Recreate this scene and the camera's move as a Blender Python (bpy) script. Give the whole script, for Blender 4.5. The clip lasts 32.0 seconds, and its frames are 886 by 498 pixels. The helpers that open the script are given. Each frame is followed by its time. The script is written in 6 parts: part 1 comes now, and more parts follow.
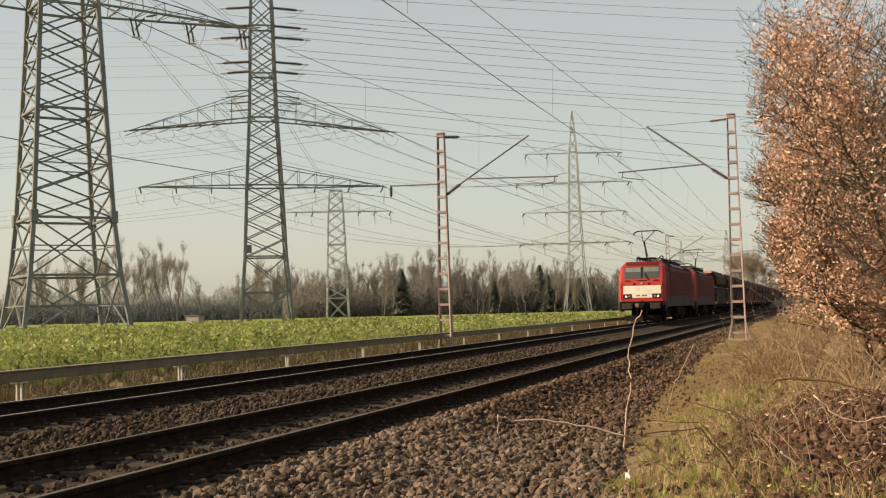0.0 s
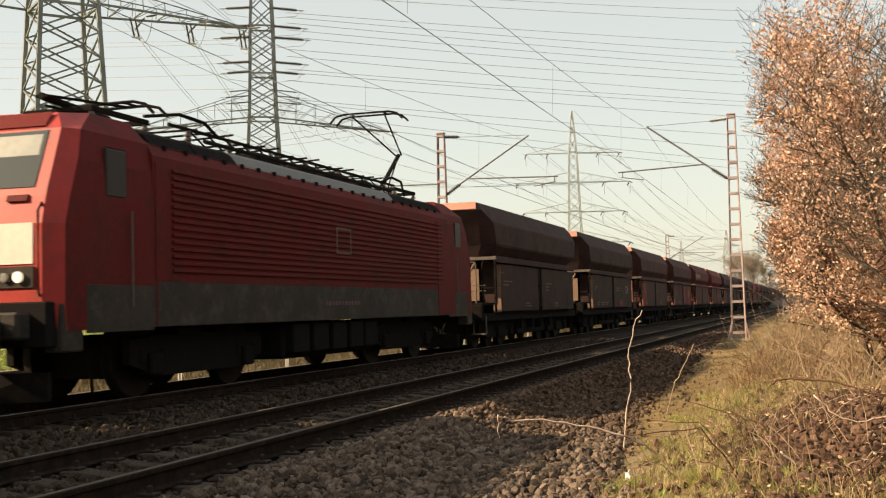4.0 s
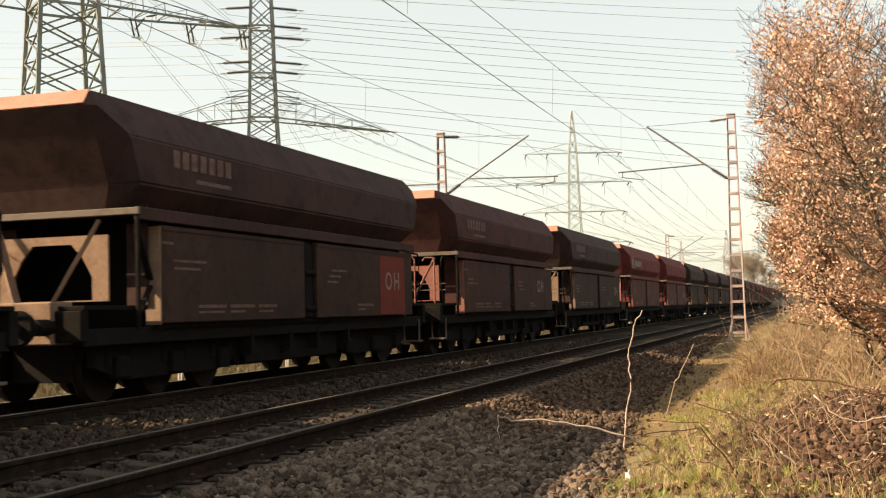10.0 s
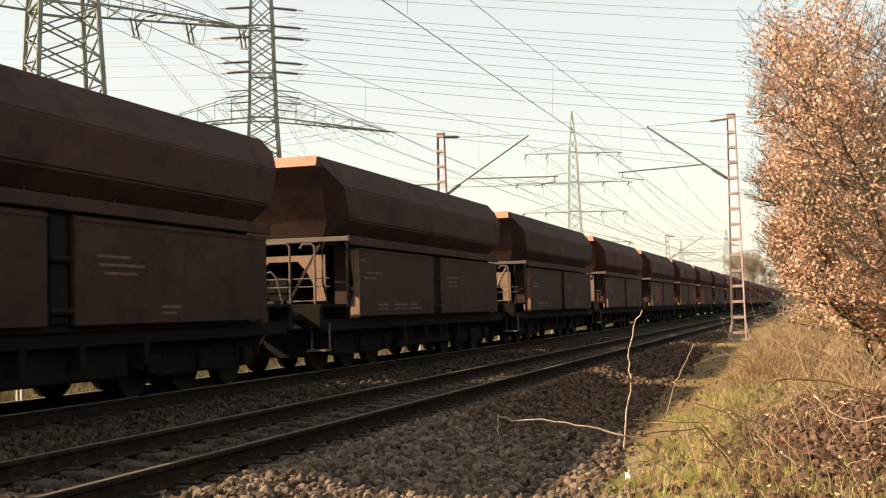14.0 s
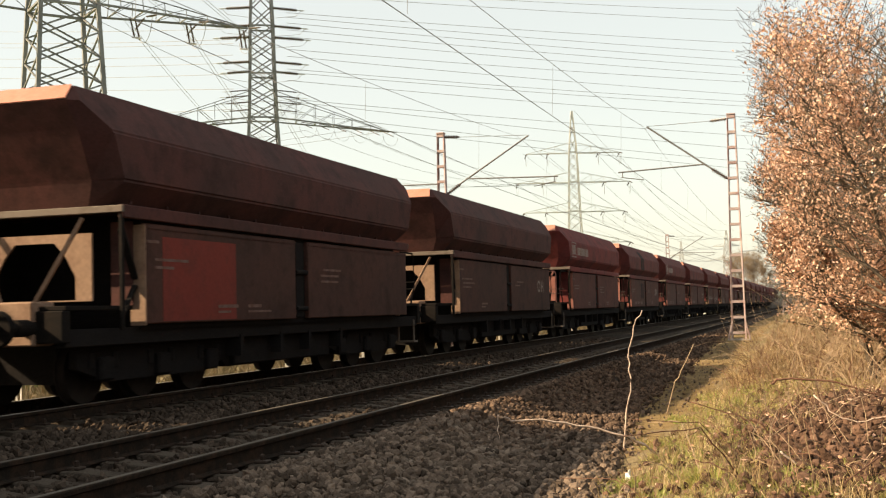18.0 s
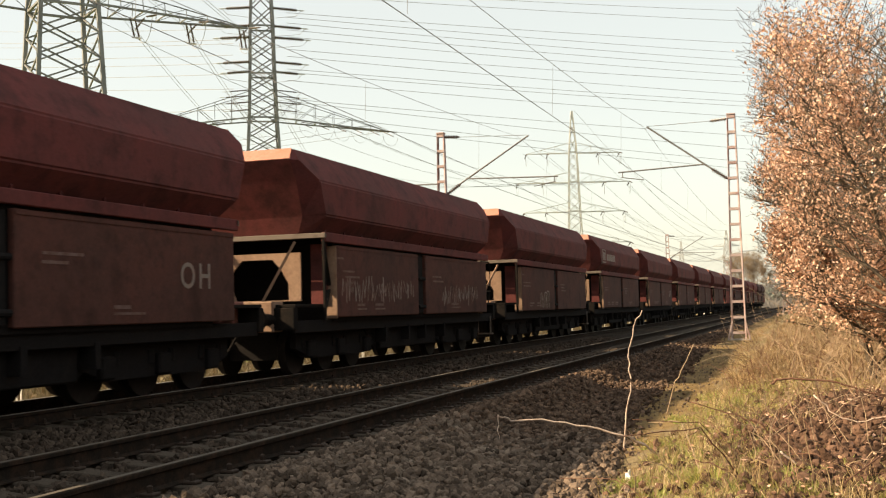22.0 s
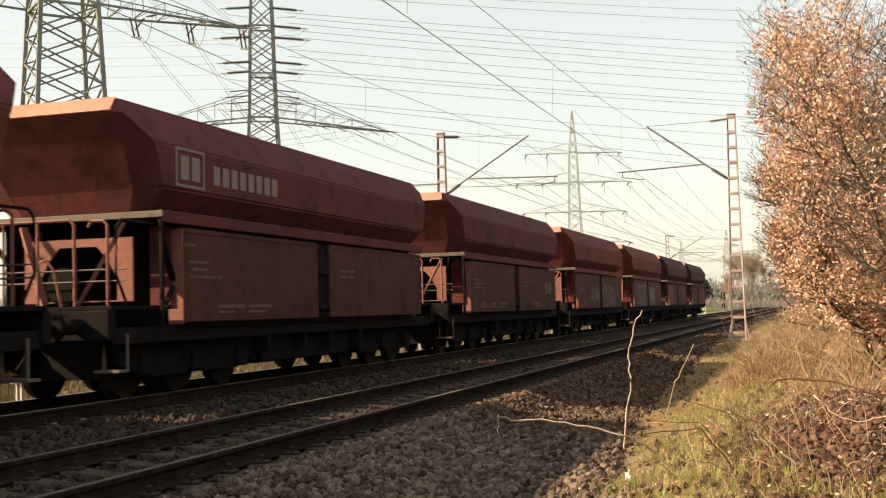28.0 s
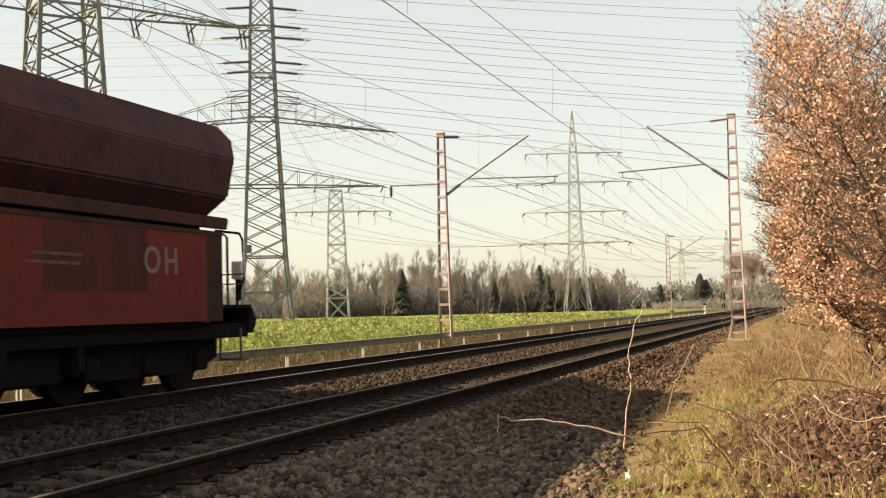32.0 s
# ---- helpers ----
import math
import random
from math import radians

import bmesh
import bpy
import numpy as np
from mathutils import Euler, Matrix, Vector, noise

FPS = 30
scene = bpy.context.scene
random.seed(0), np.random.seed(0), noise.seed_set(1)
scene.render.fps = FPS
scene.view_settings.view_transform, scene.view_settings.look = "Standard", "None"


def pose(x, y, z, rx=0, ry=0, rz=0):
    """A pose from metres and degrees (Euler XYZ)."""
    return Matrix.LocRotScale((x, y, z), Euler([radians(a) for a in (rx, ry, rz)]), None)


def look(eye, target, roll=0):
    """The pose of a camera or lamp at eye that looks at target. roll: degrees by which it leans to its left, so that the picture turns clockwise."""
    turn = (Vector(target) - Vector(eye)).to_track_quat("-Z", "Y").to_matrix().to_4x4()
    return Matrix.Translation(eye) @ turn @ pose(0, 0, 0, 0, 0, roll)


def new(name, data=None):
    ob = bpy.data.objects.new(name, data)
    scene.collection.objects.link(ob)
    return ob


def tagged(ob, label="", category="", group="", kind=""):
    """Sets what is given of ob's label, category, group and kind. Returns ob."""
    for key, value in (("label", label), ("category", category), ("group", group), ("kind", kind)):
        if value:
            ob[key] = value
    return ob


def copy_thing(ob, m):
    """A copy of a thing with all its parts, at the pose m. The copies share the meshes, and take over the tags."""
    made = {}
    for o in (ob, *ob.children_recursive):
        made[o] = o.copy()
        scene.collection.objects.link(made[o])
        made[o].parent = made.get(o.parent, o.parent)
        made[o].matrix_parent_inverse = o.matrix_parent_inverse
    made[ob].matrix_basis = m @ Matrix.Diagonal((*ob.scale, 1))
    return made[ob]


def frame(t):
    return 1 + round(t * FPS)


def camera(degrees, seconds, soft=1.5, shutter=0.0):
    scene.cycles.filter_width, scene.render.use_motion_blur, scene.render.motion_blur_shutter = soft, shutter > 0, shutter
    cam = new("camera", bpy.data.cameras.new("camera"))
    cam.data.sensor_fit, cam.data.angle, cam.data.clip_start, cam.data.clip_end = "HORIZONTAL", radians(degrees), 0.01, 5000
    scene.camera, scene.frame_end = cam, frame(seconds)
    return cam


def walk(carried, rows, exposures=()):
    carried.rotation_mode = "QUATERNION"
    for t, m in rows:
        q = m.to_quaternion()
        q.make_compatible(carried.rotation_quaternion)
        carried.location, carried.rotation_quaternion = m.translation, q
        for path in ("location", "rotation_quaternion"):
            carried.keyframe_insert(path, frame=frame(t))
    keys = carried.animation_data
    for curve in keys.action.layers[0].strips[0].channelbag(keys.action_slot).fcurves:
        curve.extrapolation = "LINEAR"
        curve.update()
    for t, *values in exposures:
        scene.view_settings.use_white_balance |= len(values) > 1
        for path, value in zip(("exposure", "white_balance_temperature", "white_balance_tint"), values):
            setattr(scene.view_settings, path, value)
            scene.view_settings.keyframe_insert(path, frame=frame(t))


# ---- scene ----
# ------------------------------------------------------------ camera
cam = camera(41.75, 32.0, 1.2, 0.08)
EYE = (0.0, 0.0, 1.158)
STAND = look(EYE, (-30.2417, 95.1738, 6.3918), -1.4734)
walk(cam, [(0.0, STAND), (32.0, STAND)],
     exposures=[(0.0, 0.53, 8200, 11), (2.3, 0.53, 8200, 11), (3.5, 0.82, 8500, 10.5), (5.5, 1.2, 8500, 10.5), (30.8, 1.2, 8500, 10.5), (32.0, 1.08, 8500, 10.5)])

# ------------------------------------------------------------ plan, in metres; rail heads are at z = 0
NEAR_TRACK, FAR_TRACK = -5.66, -10.27      # lateral places of the two track centres
PITCH = 15.0                              # one wagon over its buffers
MAST_ROWS = (41.0, 111.0, 190.0)           # along the line
DUCT_X = -13.15

# ------------------------------------------------------------ light
SUN_AZ, SUN_EL = 24.0, 30.3                # azimuth from the line's left-hand normal towards the rear; elevation
world = bpy.data.worlds.new("sky")
scene.world = world
world.use_nodes = True
wn, wl = world.node_tree.nodes, world.node_tree.links
wn.clear()
sky = wn.new("ShaderNodeTexSky")
sky.sky_type, sky.sun_disc = "NISHITA", False
sky.sun_elevation = radians(SUN_EL)
sun_way = Vector((-math.cos(radians(SUN_EL)) * math.cos(radians(SUN_AZ)), -math.cos(radians(SUN_EL)) * math.sin(radians(SUN_AZ)), math.sin(radians(SUN_EL))))
sky.sun_rotation = math.atan2(sun_way.x, sun_way.y)
sky.altitude, sky.air_density, sky.dust_density, sky.ozone_density = 50, 1.0, 1.6, 1.0
haze = wn.new("ShaderNodeMix")            # thin high haze evens out the whole sky
haze.data_type = "RGBA"
haze.inputs["Factor"].default_value = 0.6
haze.inputs["B"].default_value = (3.3, 3.75, 4.1, 1)
back = wn.new("ShaderNodeBackground")
back.inputs["Strength"].default_value = 0.116
out = wn.new("ShaderNodeOutputWorld")
wl.new(sky.outputs[0], haze.inputs["A"])
wl.new(haze.outputs["Result"], back.inputs[0])
wl.new(back.outputs[0], out.inputs[0])
sun = new("sun", bpy.data.lights.new("sun", "SUN"))
sun.data.energy, sun.data.angle, sun.data.color = 5.0, radians(0.6), (1.0, 0.86, 0.68)
sun.matrix_world = look(Vector((0, 0, 0)), -sun_way)


# ------------------------------------------------------------ materials
def material(name, base, rough=0.7, metal=0.0, spots=(), grain=0.0, grain_size=40.0, bump=0.0, bump_size=60.0, vary=0.0, coat=0.0, wet=0.0):
    """Principled surface. spots: rows of (colour, scale, low, high, strength) of noise laid over the base; vary: brightness from piece to piece."""
    m = bpy.data.materials.new(name)
    m.use_nodes = True
    n, l = m.node_tree.nodes, m.node_tree.links
    b = n["Principled BSDF"]
    b.inputs["Roughness"].default_value, b.inputs["Metallic"].default_value = rough, metal
    b.inputs["Specular IOR Level"].default_value = 0.5 if rough < 0.5 else 0.3 if rough < 0.65 else 0.2 if rough < 0.7 else 0.1 if rough < 0.88 else 0.03
    at = n.new("ShaderNodeTexCoord").outputs["Object"]
    col = n.new("ShaderNodeRGB")
    col.outputs[0].default_value = (*base, 1)
    col = col.outputs[0]
    for colour, scale, low, high, strength in spots:
        t = n.new("ShaderNodeTexNoise")
        t.inputs["Scale"].default_value, t.inputs["Detail"].default_value, t.inputs["Roughness"].default_value = scale, 6, 0.62
        l.new(at, t.inputs["Vector"])
        r = n.new("ShaderNodeMapRange")
        r.inputs["From Min"].default_value, r.inputs["From Max"].default_value, r.inputs["To Max"].default_value = low, high, strength
        l.new(t.outputs["Fac"], r.inputs["Value"])
        x = n.new("ShaderNodeMix")
        x.data_type = "RGBA"
        x.inputs["B"].default_value = (*colour, 1)
        l.new(r.outputs[0], x.inputs["Factor"])
        l.new(col, x.inputs["A"])
        col = x.outputs["Result"]
    if grain or vary:
        hv = n.new("ShaderNodeHueSaturation")
        l.new(col, hv.inputs["Color"])
        total = None
        if grain:
            t = n.new("ShaderNodeTexNoise")
            t.inputs["Scale"].default_value, t.inputs["Detail"].default_value = grain_size, 4
            l.new(at, t.inputs["Vector"])
            r = n.new("ShaderNodeMapRange")
            r.inputs["From Min"].default_value, r.inputs["From Max"].default_value = 0.3, 0.7
            r.inputs["To Min"].default_value, r.inputs["To Max"].default_value = 1 - grain, 1 + grain
            l.new(t.outputs["Fac"], r.inputs["Value"])
            total = r.outputs[0]
        if vary:
            g = n.new("ShaderNodeNewGeometry")
            r = n.new("ShaderNodeMapRange")
            r.inputs["To Min"].default_value, r.inputs["To Max"].default_value = 1 - vary, 1 + vary
            l.new(g.outputs["Random Per Island"], r.inputs["Value"])
            if total is None:
                total = r.outputs[0]
            else:
                k = n.new("ShaderNodeMath")
                k.operation = "MULTIPLY"
                l.new(total, k.inputs[0])
                l.new(r.outputs[0], k.inputs[1])
                total = k.outputs[0]
        l.new(total, hv.inputs["Value"])
        col = hv.outputs[0]
    l.new(col, b.inputs["Base Color"])
    if bump:
        t = n.new("ShaderNodeTexNoise")
        t.inputs["Scale"].default_value, t.inputs["Detail"].default_value = bump_size, 6
        l.new(at, t.inputs["Vector"])
        k = n.new("ShaderNodeBump")
        k.inputs["Strength"].default_value, k.inputs["Distance"].default_value = bump, 0.02
        l.new(t.outputs["Fac"], k.inputs["Height"])
        l.new(k.outputs[0], b.inputs["Normal"])
    return m


def leafy(name, colours, rough=0.6, through_light=0.35, cells=0.0):
    """Leaves: colour by island over a ramp, some light through them."""
    m = bpy.data.materials.new(name)
    m.use_nodes = True
    n, l = m.node_tree.nodes, m.node_tree.links
    b = n["Principled BSDF"]
    g = n.new("ShaderNodeNewGeometry")
    ramp = n.new("ShaderNodeValToRGB")
    for i, c in enumerate(colours):
        e = ramp.color_ramp.elements[i] if i < 2 else ramp.color_ramp.elements.new(1.0)
        e.position, e.color = i / (len(colours) - 1), (*c, 1)
    l.new(g.outputs["Random Per Island"], ramp.inputs[0])
    col = ramp.outputs[0]
    if cells:
        t = n.new("ShaderNodeTexNoise")
        t.inputs["Scale"].default_value, t.inputs["Detail"].default_value = cells, 3
        l.new(n.new("ShaderNodeTexCoord").outputs["Object"], t.inputs["Vector"])
        r = n.new("ShaderNodeMapRange")
        r.inputs["From Min"].default_value, r.inputs["From Max"].default_value = 0.3, 0.7
        r.inputs["To Min"].default_value, r.inputs["To Max"].default_value = 0.5, 1.4
        l.new(t.outputs["Fac"], r.inputs["Value"])
        hv = n.new("ShaderNodeHueSaturation")
        l.new(col, hv.inputs["Color"])
        l.new(r.outputs[0], hv.inputs["Value"])
        col = hv.outputs[0]
    l.new(col, b.inputs["Base Color"])
    b.inputs["Roughness"].default_value = rough
    tr = n.new("ShaderNodeBsdfTranslucent")
    l.new(col, tr.inputs["Color"])
    mx = n.new("ShaderNodeMixShader")
    mx.inputs[0].default_value = through_light
    l.new(b.outputs[0], mx.inputs[1])
    l.new(tr.outputs[0], mx.inputs[2])
    l.new(mx.outputs[0], n["Material Output"].inputs[0])
    return m


def glow(name, colour, strength):
    m = bpy.data.materials.new(name)
    m.use_nodes = True
    b = m.node_tree.nodes["Principled BSDF"]
    b.inputs["Base Color"].default_value = (*colour, 1)
    b.inputs["Emission Color"].default_value = (*colour, 1)
    b.inputs["Emission Strength"].default_value = strength
    return m


M = {}
M["soil"] = material("soil", (0.16, 0.12, 0.075), 0.95, 0, [((0.24, 0.19, 0.11), 0.5, 0.4, 0.65, 0.8), ((0.10, 0.08, 0.045), 3.0, 0.5, 0.7, 0.8), ((0.14, 0.15, 0.05), 0.12, 0.5, 0.65, 0.6)], 0.25, 30, 0.6, 25)
# bed under the stones, its colour darkened to give the gaps their shade
M["ballast_bed"] = material("ballast_bed", (0.045, 0.034, 0.027), 0.95, 0, [((0.03, 0.024, 0.02), 9, 0.45, 0.6, 0.9), ((0.12, 0.09, 0.07), 14, 0.55, 0.7, 0.6)], 0.3, 40, 1.0, 22)
M["stone"] = material("stone", (0.146, 0.109, 0.085), 0.9, 0, [((0.08, 0.058, 0.046), 8, 0.4, 0.65, 0.8), ((0.22, 0.185, 0.155), 3, 0.55, 0.75, 0.5)], 0.15, 60, 0.5, 70, 0.55)
M["stone_old"] = material("stone_old", (0.12, 0.082, 0.061), 0.9, 0, [((0.062, 0.042, 0.032), 8, 0.4, 0.65, 0.8), ((0.14, 0.1, 0.075), 3, 0.58, 0.75, 0.5)], 0.15, 60, 0.5, 70, 0.55)
M["stone_track"] = material("stone_track", (0.07, 0.052, 0.041), 0.9, 0, [((0.045, 0.033, 0.026), 8, 0.4, 0.65, 0.8), ((0.13, 0.11, 0.095), 3, 0.6, 0.75, 0.5)], 0.15, 60, 0.5, 70, 0.5)
M["stone_pile"] = material("stone_pile", (0.115, 0.068, 0.048), 0.9, 0, [((0.055, 0.034, 0.026), 8, 0.4, 0.65, 0.8)], 0.15, 60, 0.5, 70, 0.5)
M["sand"] = material("sand", (0.2, 0.14, 0.07), 0.95, 0, [((0.1, 0.07, 0.036), 5, 0.45, 0.62, 0.8), ((0.28, 0.2, 0.105), 0.8, 0.5, 0.7, 0.6)], 0.25, 50, 0.6, 40)
M["rail_side"] = material("rail_side", (0.022, 0.017, 0.014), 0.9, 0.0, [((0.06, 0.035, 0.024), 7, 0.45, 0.7, 0.7)], 0.2, 60, 0.4, 90)
M["rail_head"] = material("rail_head", (0.3, 0.28, 0.26), 0.52, 0.55, [((0.1, 0.08, 0.065), 3, 0.55, 0.7, 0.5)])
M["dull_head"] = material("dull_head", (0.1, 0.085, 0.07), 0.7, 0.1, [((0.06, 0.048, 0.04), 3, 0.5, 0.7, 0.6)])
M["sleeper"] = material("sleeper", (0.075, 0.06, 0.048), 0.9, 0, [((0.045, 0.035, 0.028), 4, 0.45, 0.65, 0.8), ((0.12, 0.1, 0.085), 12, 0.55, 0.7, 0.6)], 0.2, 45, 0.5, 50, 0.2)
M["clip"] = material("clip", (0.05, 0.035, 0.028), 0.8, 0.5)
M["dull_steel"] = material("dull_steel", (0.14, 0.115, 0.1), 0.7, 0.2, [((0.08, 0.06, 0.05), 5, 0.5, 0.7, 0.6)])
M["soot"] = material("soot", (0.019, 0.014, 0.013), 0.85, 0, [((0.05, 0.018, 0.016), 2.2, 0.45, 0.6, 0.85)])
M["galvanised"] = material("galvanised", (0.55, 0.53, 0.50), 0.5, 0.7, [((0.35, 0.32, 0.28), 5, 0.5, 0.7, 0.6)], 0.1, 40)
M["duct"] = material("duct", (0.19, 0.165, 0.125), 0.75, 0.0, [((0.13, 0.105, 0.08), 1.5, 0.45, 0.65, 0.8), ((0.33, 0.3, 0.25), 6, 0.55, 0.7, 0.5)], 0.15, 30, 0.3, 40)
M["mast_paint"] = material("mast_paint", (0.37, 0.3, 0.295), 0.7, 0.1, [((0.28, 0.16, 0.15), 2.5, 0.45, 0.65, 0.8), ((0.55, 0.5, 0.46), 0.7, 0.55, 0.65, 0.7)], 0.15, 30)
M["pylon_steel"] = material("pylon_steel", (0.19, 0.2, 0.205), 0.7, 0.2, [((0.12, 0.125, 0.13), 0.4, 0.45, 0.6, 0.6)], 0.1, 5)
# far pylons: steel paled in its base colour, standing in for haze
M["pylon_steel_hazed"] = material("pylon_steel_hazed", (0.46, 0.48, 0.48), 0.7, 0.2, [((0.38, 0.4, 0.4), 0.4, 0.45, 0.6, 0.6)])
M["wire"] = material("wire", (0.26, 0.26, 0.25), 0.5, 0.4)
M["power_wire"] = material("power_wire", (0.27, 0.28, 0.29), 0.7, 0.1)
M["insulator"] = material("insulator", (0.055, 0.04, 0.035), 0.35)
M["tube_steel"] = material("tube_steel", (0.15, 0.15, 0.15), 0.65, 0.1)
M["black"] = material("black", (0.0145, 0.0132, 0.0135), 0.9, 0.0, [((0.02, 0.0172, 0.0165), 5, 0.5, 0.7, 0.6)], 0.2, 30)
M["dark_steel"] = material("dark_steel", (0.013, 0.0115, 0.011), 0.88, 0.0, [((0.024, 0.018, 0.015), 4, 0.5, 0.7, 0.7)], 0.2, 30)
M["tyre"] = material("tyre", (0.016, 0.013, 0.012), 0.75, 0.1, [((0.025, 0.02, 0.018), 6, 0.45, 0.65, 0.8)])
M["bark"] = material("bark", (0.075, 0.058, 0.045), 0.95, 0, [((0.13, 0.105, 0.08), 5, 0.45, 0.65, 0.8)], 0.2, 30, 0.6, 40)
# distant trunks, paler than bark to suggest haze
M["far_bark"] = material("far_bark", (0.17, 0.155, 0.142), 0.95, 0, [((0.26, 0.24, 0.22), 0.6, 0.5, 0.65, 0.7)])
M["bramble"] = material("bramble", (0.13, 0.065, 0.045), 0.7, 0, [((0.2, 0.12, 0.08), 12, 0.5, 0.65, 0.7)])
# haze is put into this colour: far needles paled to grey
M["hazed_conifer"] = leafy("hazed_conifer", [(0.36, 0.38, 0.37), (0.4, 0.42, 0.41), (0.38, 0.4, 0.39)], 0.8, 0.45)
M["twig"] = material("twig", (0.32, 0.235, 0.16), 0.8, 0, [((0.2, 0.14, 0.1), 15, 0.45, 0.65, 0.8)])
M["oak_leaf"] = leafy("oak_leaf", [(0.28, 0.138, 0.087), (0.68, 0.425, 0.305), (0.55, 0.302, 0.198), (0.82, 0.6, 0.48), (0.37, 0.184, 0.117)], 0.5, 0.25)
M["pale_twig"] = material("pale_twig", (0.55, 0.43, 0.36), 0.8, 0, [((0.38, 0.27, 0.2), 15, 0.45, 0.65, 0.8)])
M["grass"] = leafy("grass", [(0.345, 0.306, 0.109), (0.292, 0.295, 0.074), (0.507, 0.411, 0.174), (0.216, 0.248, 0.054), (0.582, 0.475, 0.237)], 0.6, 0.3, 1.5)
M["green_grass"] = leafy("green_grass", [(0.19, 0.25, 0.05), (0.27, 0.32, 0.075), (0.36, 0.37, 0.12), (0.13, 0.18, 0.035)], 0.5, 0.3, 2.5)
M["straw"] = leafy("straw", [(0.5, 0.38, 0.2), (0.36, 0.25, 0.12), (0.62, 0.5, 0.3), (0.28, 0.19, 0.09)], 0.6, 0.25, 1.2)
M["dry_grass"] = leafy("dry_grass", [(0.222, 0.143, 0.070), (0.311, 0.211, 0.109), (0.178, 0.109, 0.054), (0.266, 0.184, 0.096)], 0.7, 0.25, 0.8)
M["crop"] = leafy("crop", [(0.165, 0.215, 0.055), (0.245, 0.3, 0.08), (0.33, 0.36, 0.125), (0.12, 0.165, 0.042), (0.43, 0.39, 0.19)], 0.7, 0.35, 0.45)
M["verge"] = leafy("verge", [(0.11, 0.07, 0.036), (0.065, 0.055, 0.024), (0.17, 0.11, 0.055), (0.075, 0.075, 0.028), (0.09, 0.05, 0.027)], 0.7, 0.2, 0.9)
M["crop_ground"] = material("crop_ground", (0.17, 0.2, 0.06), 0.9, 0, [((0.26, 0.3, 0.08), 0.6, 0.4, 0.6, 0.8), ((0.12, 0.13, 0.05), 2.5, 0.5, 0.7, 0.7)], 0.3, 12, 0.8, 8)
# distant twigs lightened and greyed in colour, in place of haze
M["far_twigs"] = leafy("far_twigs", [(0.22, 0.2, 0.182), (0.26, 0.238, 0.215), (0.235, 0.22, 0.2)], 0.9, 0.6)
M["brown_twigs"] = leafy("brown_twigs", [(0.26, 0.19, 0.13), (0.32, 0.24, 0.17), (0.23, 0.175, 0.125)], 0.9, 0.55)
# conifers paled well beyond needle green, again for haze
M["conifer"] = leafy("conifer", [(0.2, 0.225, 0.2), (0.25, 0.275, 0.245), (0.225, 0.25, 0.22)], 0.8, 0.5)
M["white_paint"] = material("white_paint", (0.72, 0.69, 0.62), 0.5, 0, [((0.45, 0.38, 0.3), 1.6, 0.55, 0.75, 0.6)], 0.06, 9)
M["litter"] = material("litter", (0.8, 0.8, 0.78), 0.4, 0, [((0.6, 0.6, 0.6), 30, 0.5, 0.7, 0.7)])
M["loco_red"] = material("loco_red", (0.4, 0.032, 0.027), 0.5, 0, [((0.22, 0.028, 0.024), 0.9, 0.42, 0.66, 0.85), ((0.13, 0.035, 0.028), 3.5, 0.55, 0.75, 0.7)], 0.08, 14)
M["loco_grey"] = material("loco_grey", (0.038, 0.034, 0.03), 0.7, 0, [((0.06, 0.048, 0.04), 1.2, 0.45, 0.65, 0.8), ((0.08, 0.07, 0.062), 3, 0.5, 0.7, 0.7)], 0.12, 16)
M["roof_grey"] = material("roof_grey", (0.15, 0.15, 0.148), 0.65, 0.1, [((0.2, 0.18, 0.16), 1.3, 0.5, 0.7, 0.7)], 0.12, 16)
# loco_red darkened for faces turned from the sun, with grime over it
M["loco_shaded_red"] = material("loco_shaded_red", (0.12, 0.0125, 0.0125), 0.72, 0, [((0.1, 0.018, 0.016), 0.7, 0.4, 0.64, 0.9), ((0.05, 0.018, 0.015), 2.2, 0.52, 0.72, 0.8), ((0.21, 0.03, 0.026), 6, 0.6, 0.75, 0.5)], 0.1, 14)
M["glass"] = material("glass", (0.06, 0.068, 0.066), 0.06, 0)
M["side_glass"] = material("side_glass", (0.018, 0.014, 0.012), 0.55)
M["sunblind"] = material("sunblind", (0.17, 0.18, 0.17), 0.35, 0, [((0.1, 0.11, 0.1), 3, 0.4, 0.65, 0.7)])
M["lamp"] = glow("lamp", (0.9, 0.85, 0.74), 0.28)
M["lamp_glass"] = material("lamp_glass", (0.3, 0.3, 0.28), 0.15, 0.2)
M["writing"] = material("writing", (0.21, 0.175, 0.155), 0.7, 0, [((0.24, 0.15, 0.13), 6, 0.45, 0.65, 0.75)])
M["writing_faint"] = material("writing_faint", (0.15, 0.1, 0.09), 0.8, 0, [((0.1, 0.05, 0.042), 6, 0.42, 0.62, 0.85)])
M["writing_black"] = material("writing_black", (0.03, 0.03, 0.03), 0.7)
# end plates face the sun: its light is put into their lighter colour
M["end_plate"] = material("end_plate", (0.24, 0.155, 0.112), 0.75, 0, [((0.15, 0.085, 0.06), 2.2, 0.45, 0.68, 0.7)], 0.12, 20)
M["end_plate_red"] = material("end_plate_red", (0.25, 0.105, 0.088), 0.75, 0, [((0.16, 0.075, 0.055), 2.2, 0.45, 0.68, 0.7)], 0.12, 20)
# lip of the hopper, given a brighter colour as though already sunlit
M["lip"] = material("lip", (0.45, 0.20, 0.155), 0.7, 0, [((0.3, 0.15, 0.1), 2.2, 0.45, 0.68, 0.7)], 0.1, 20)
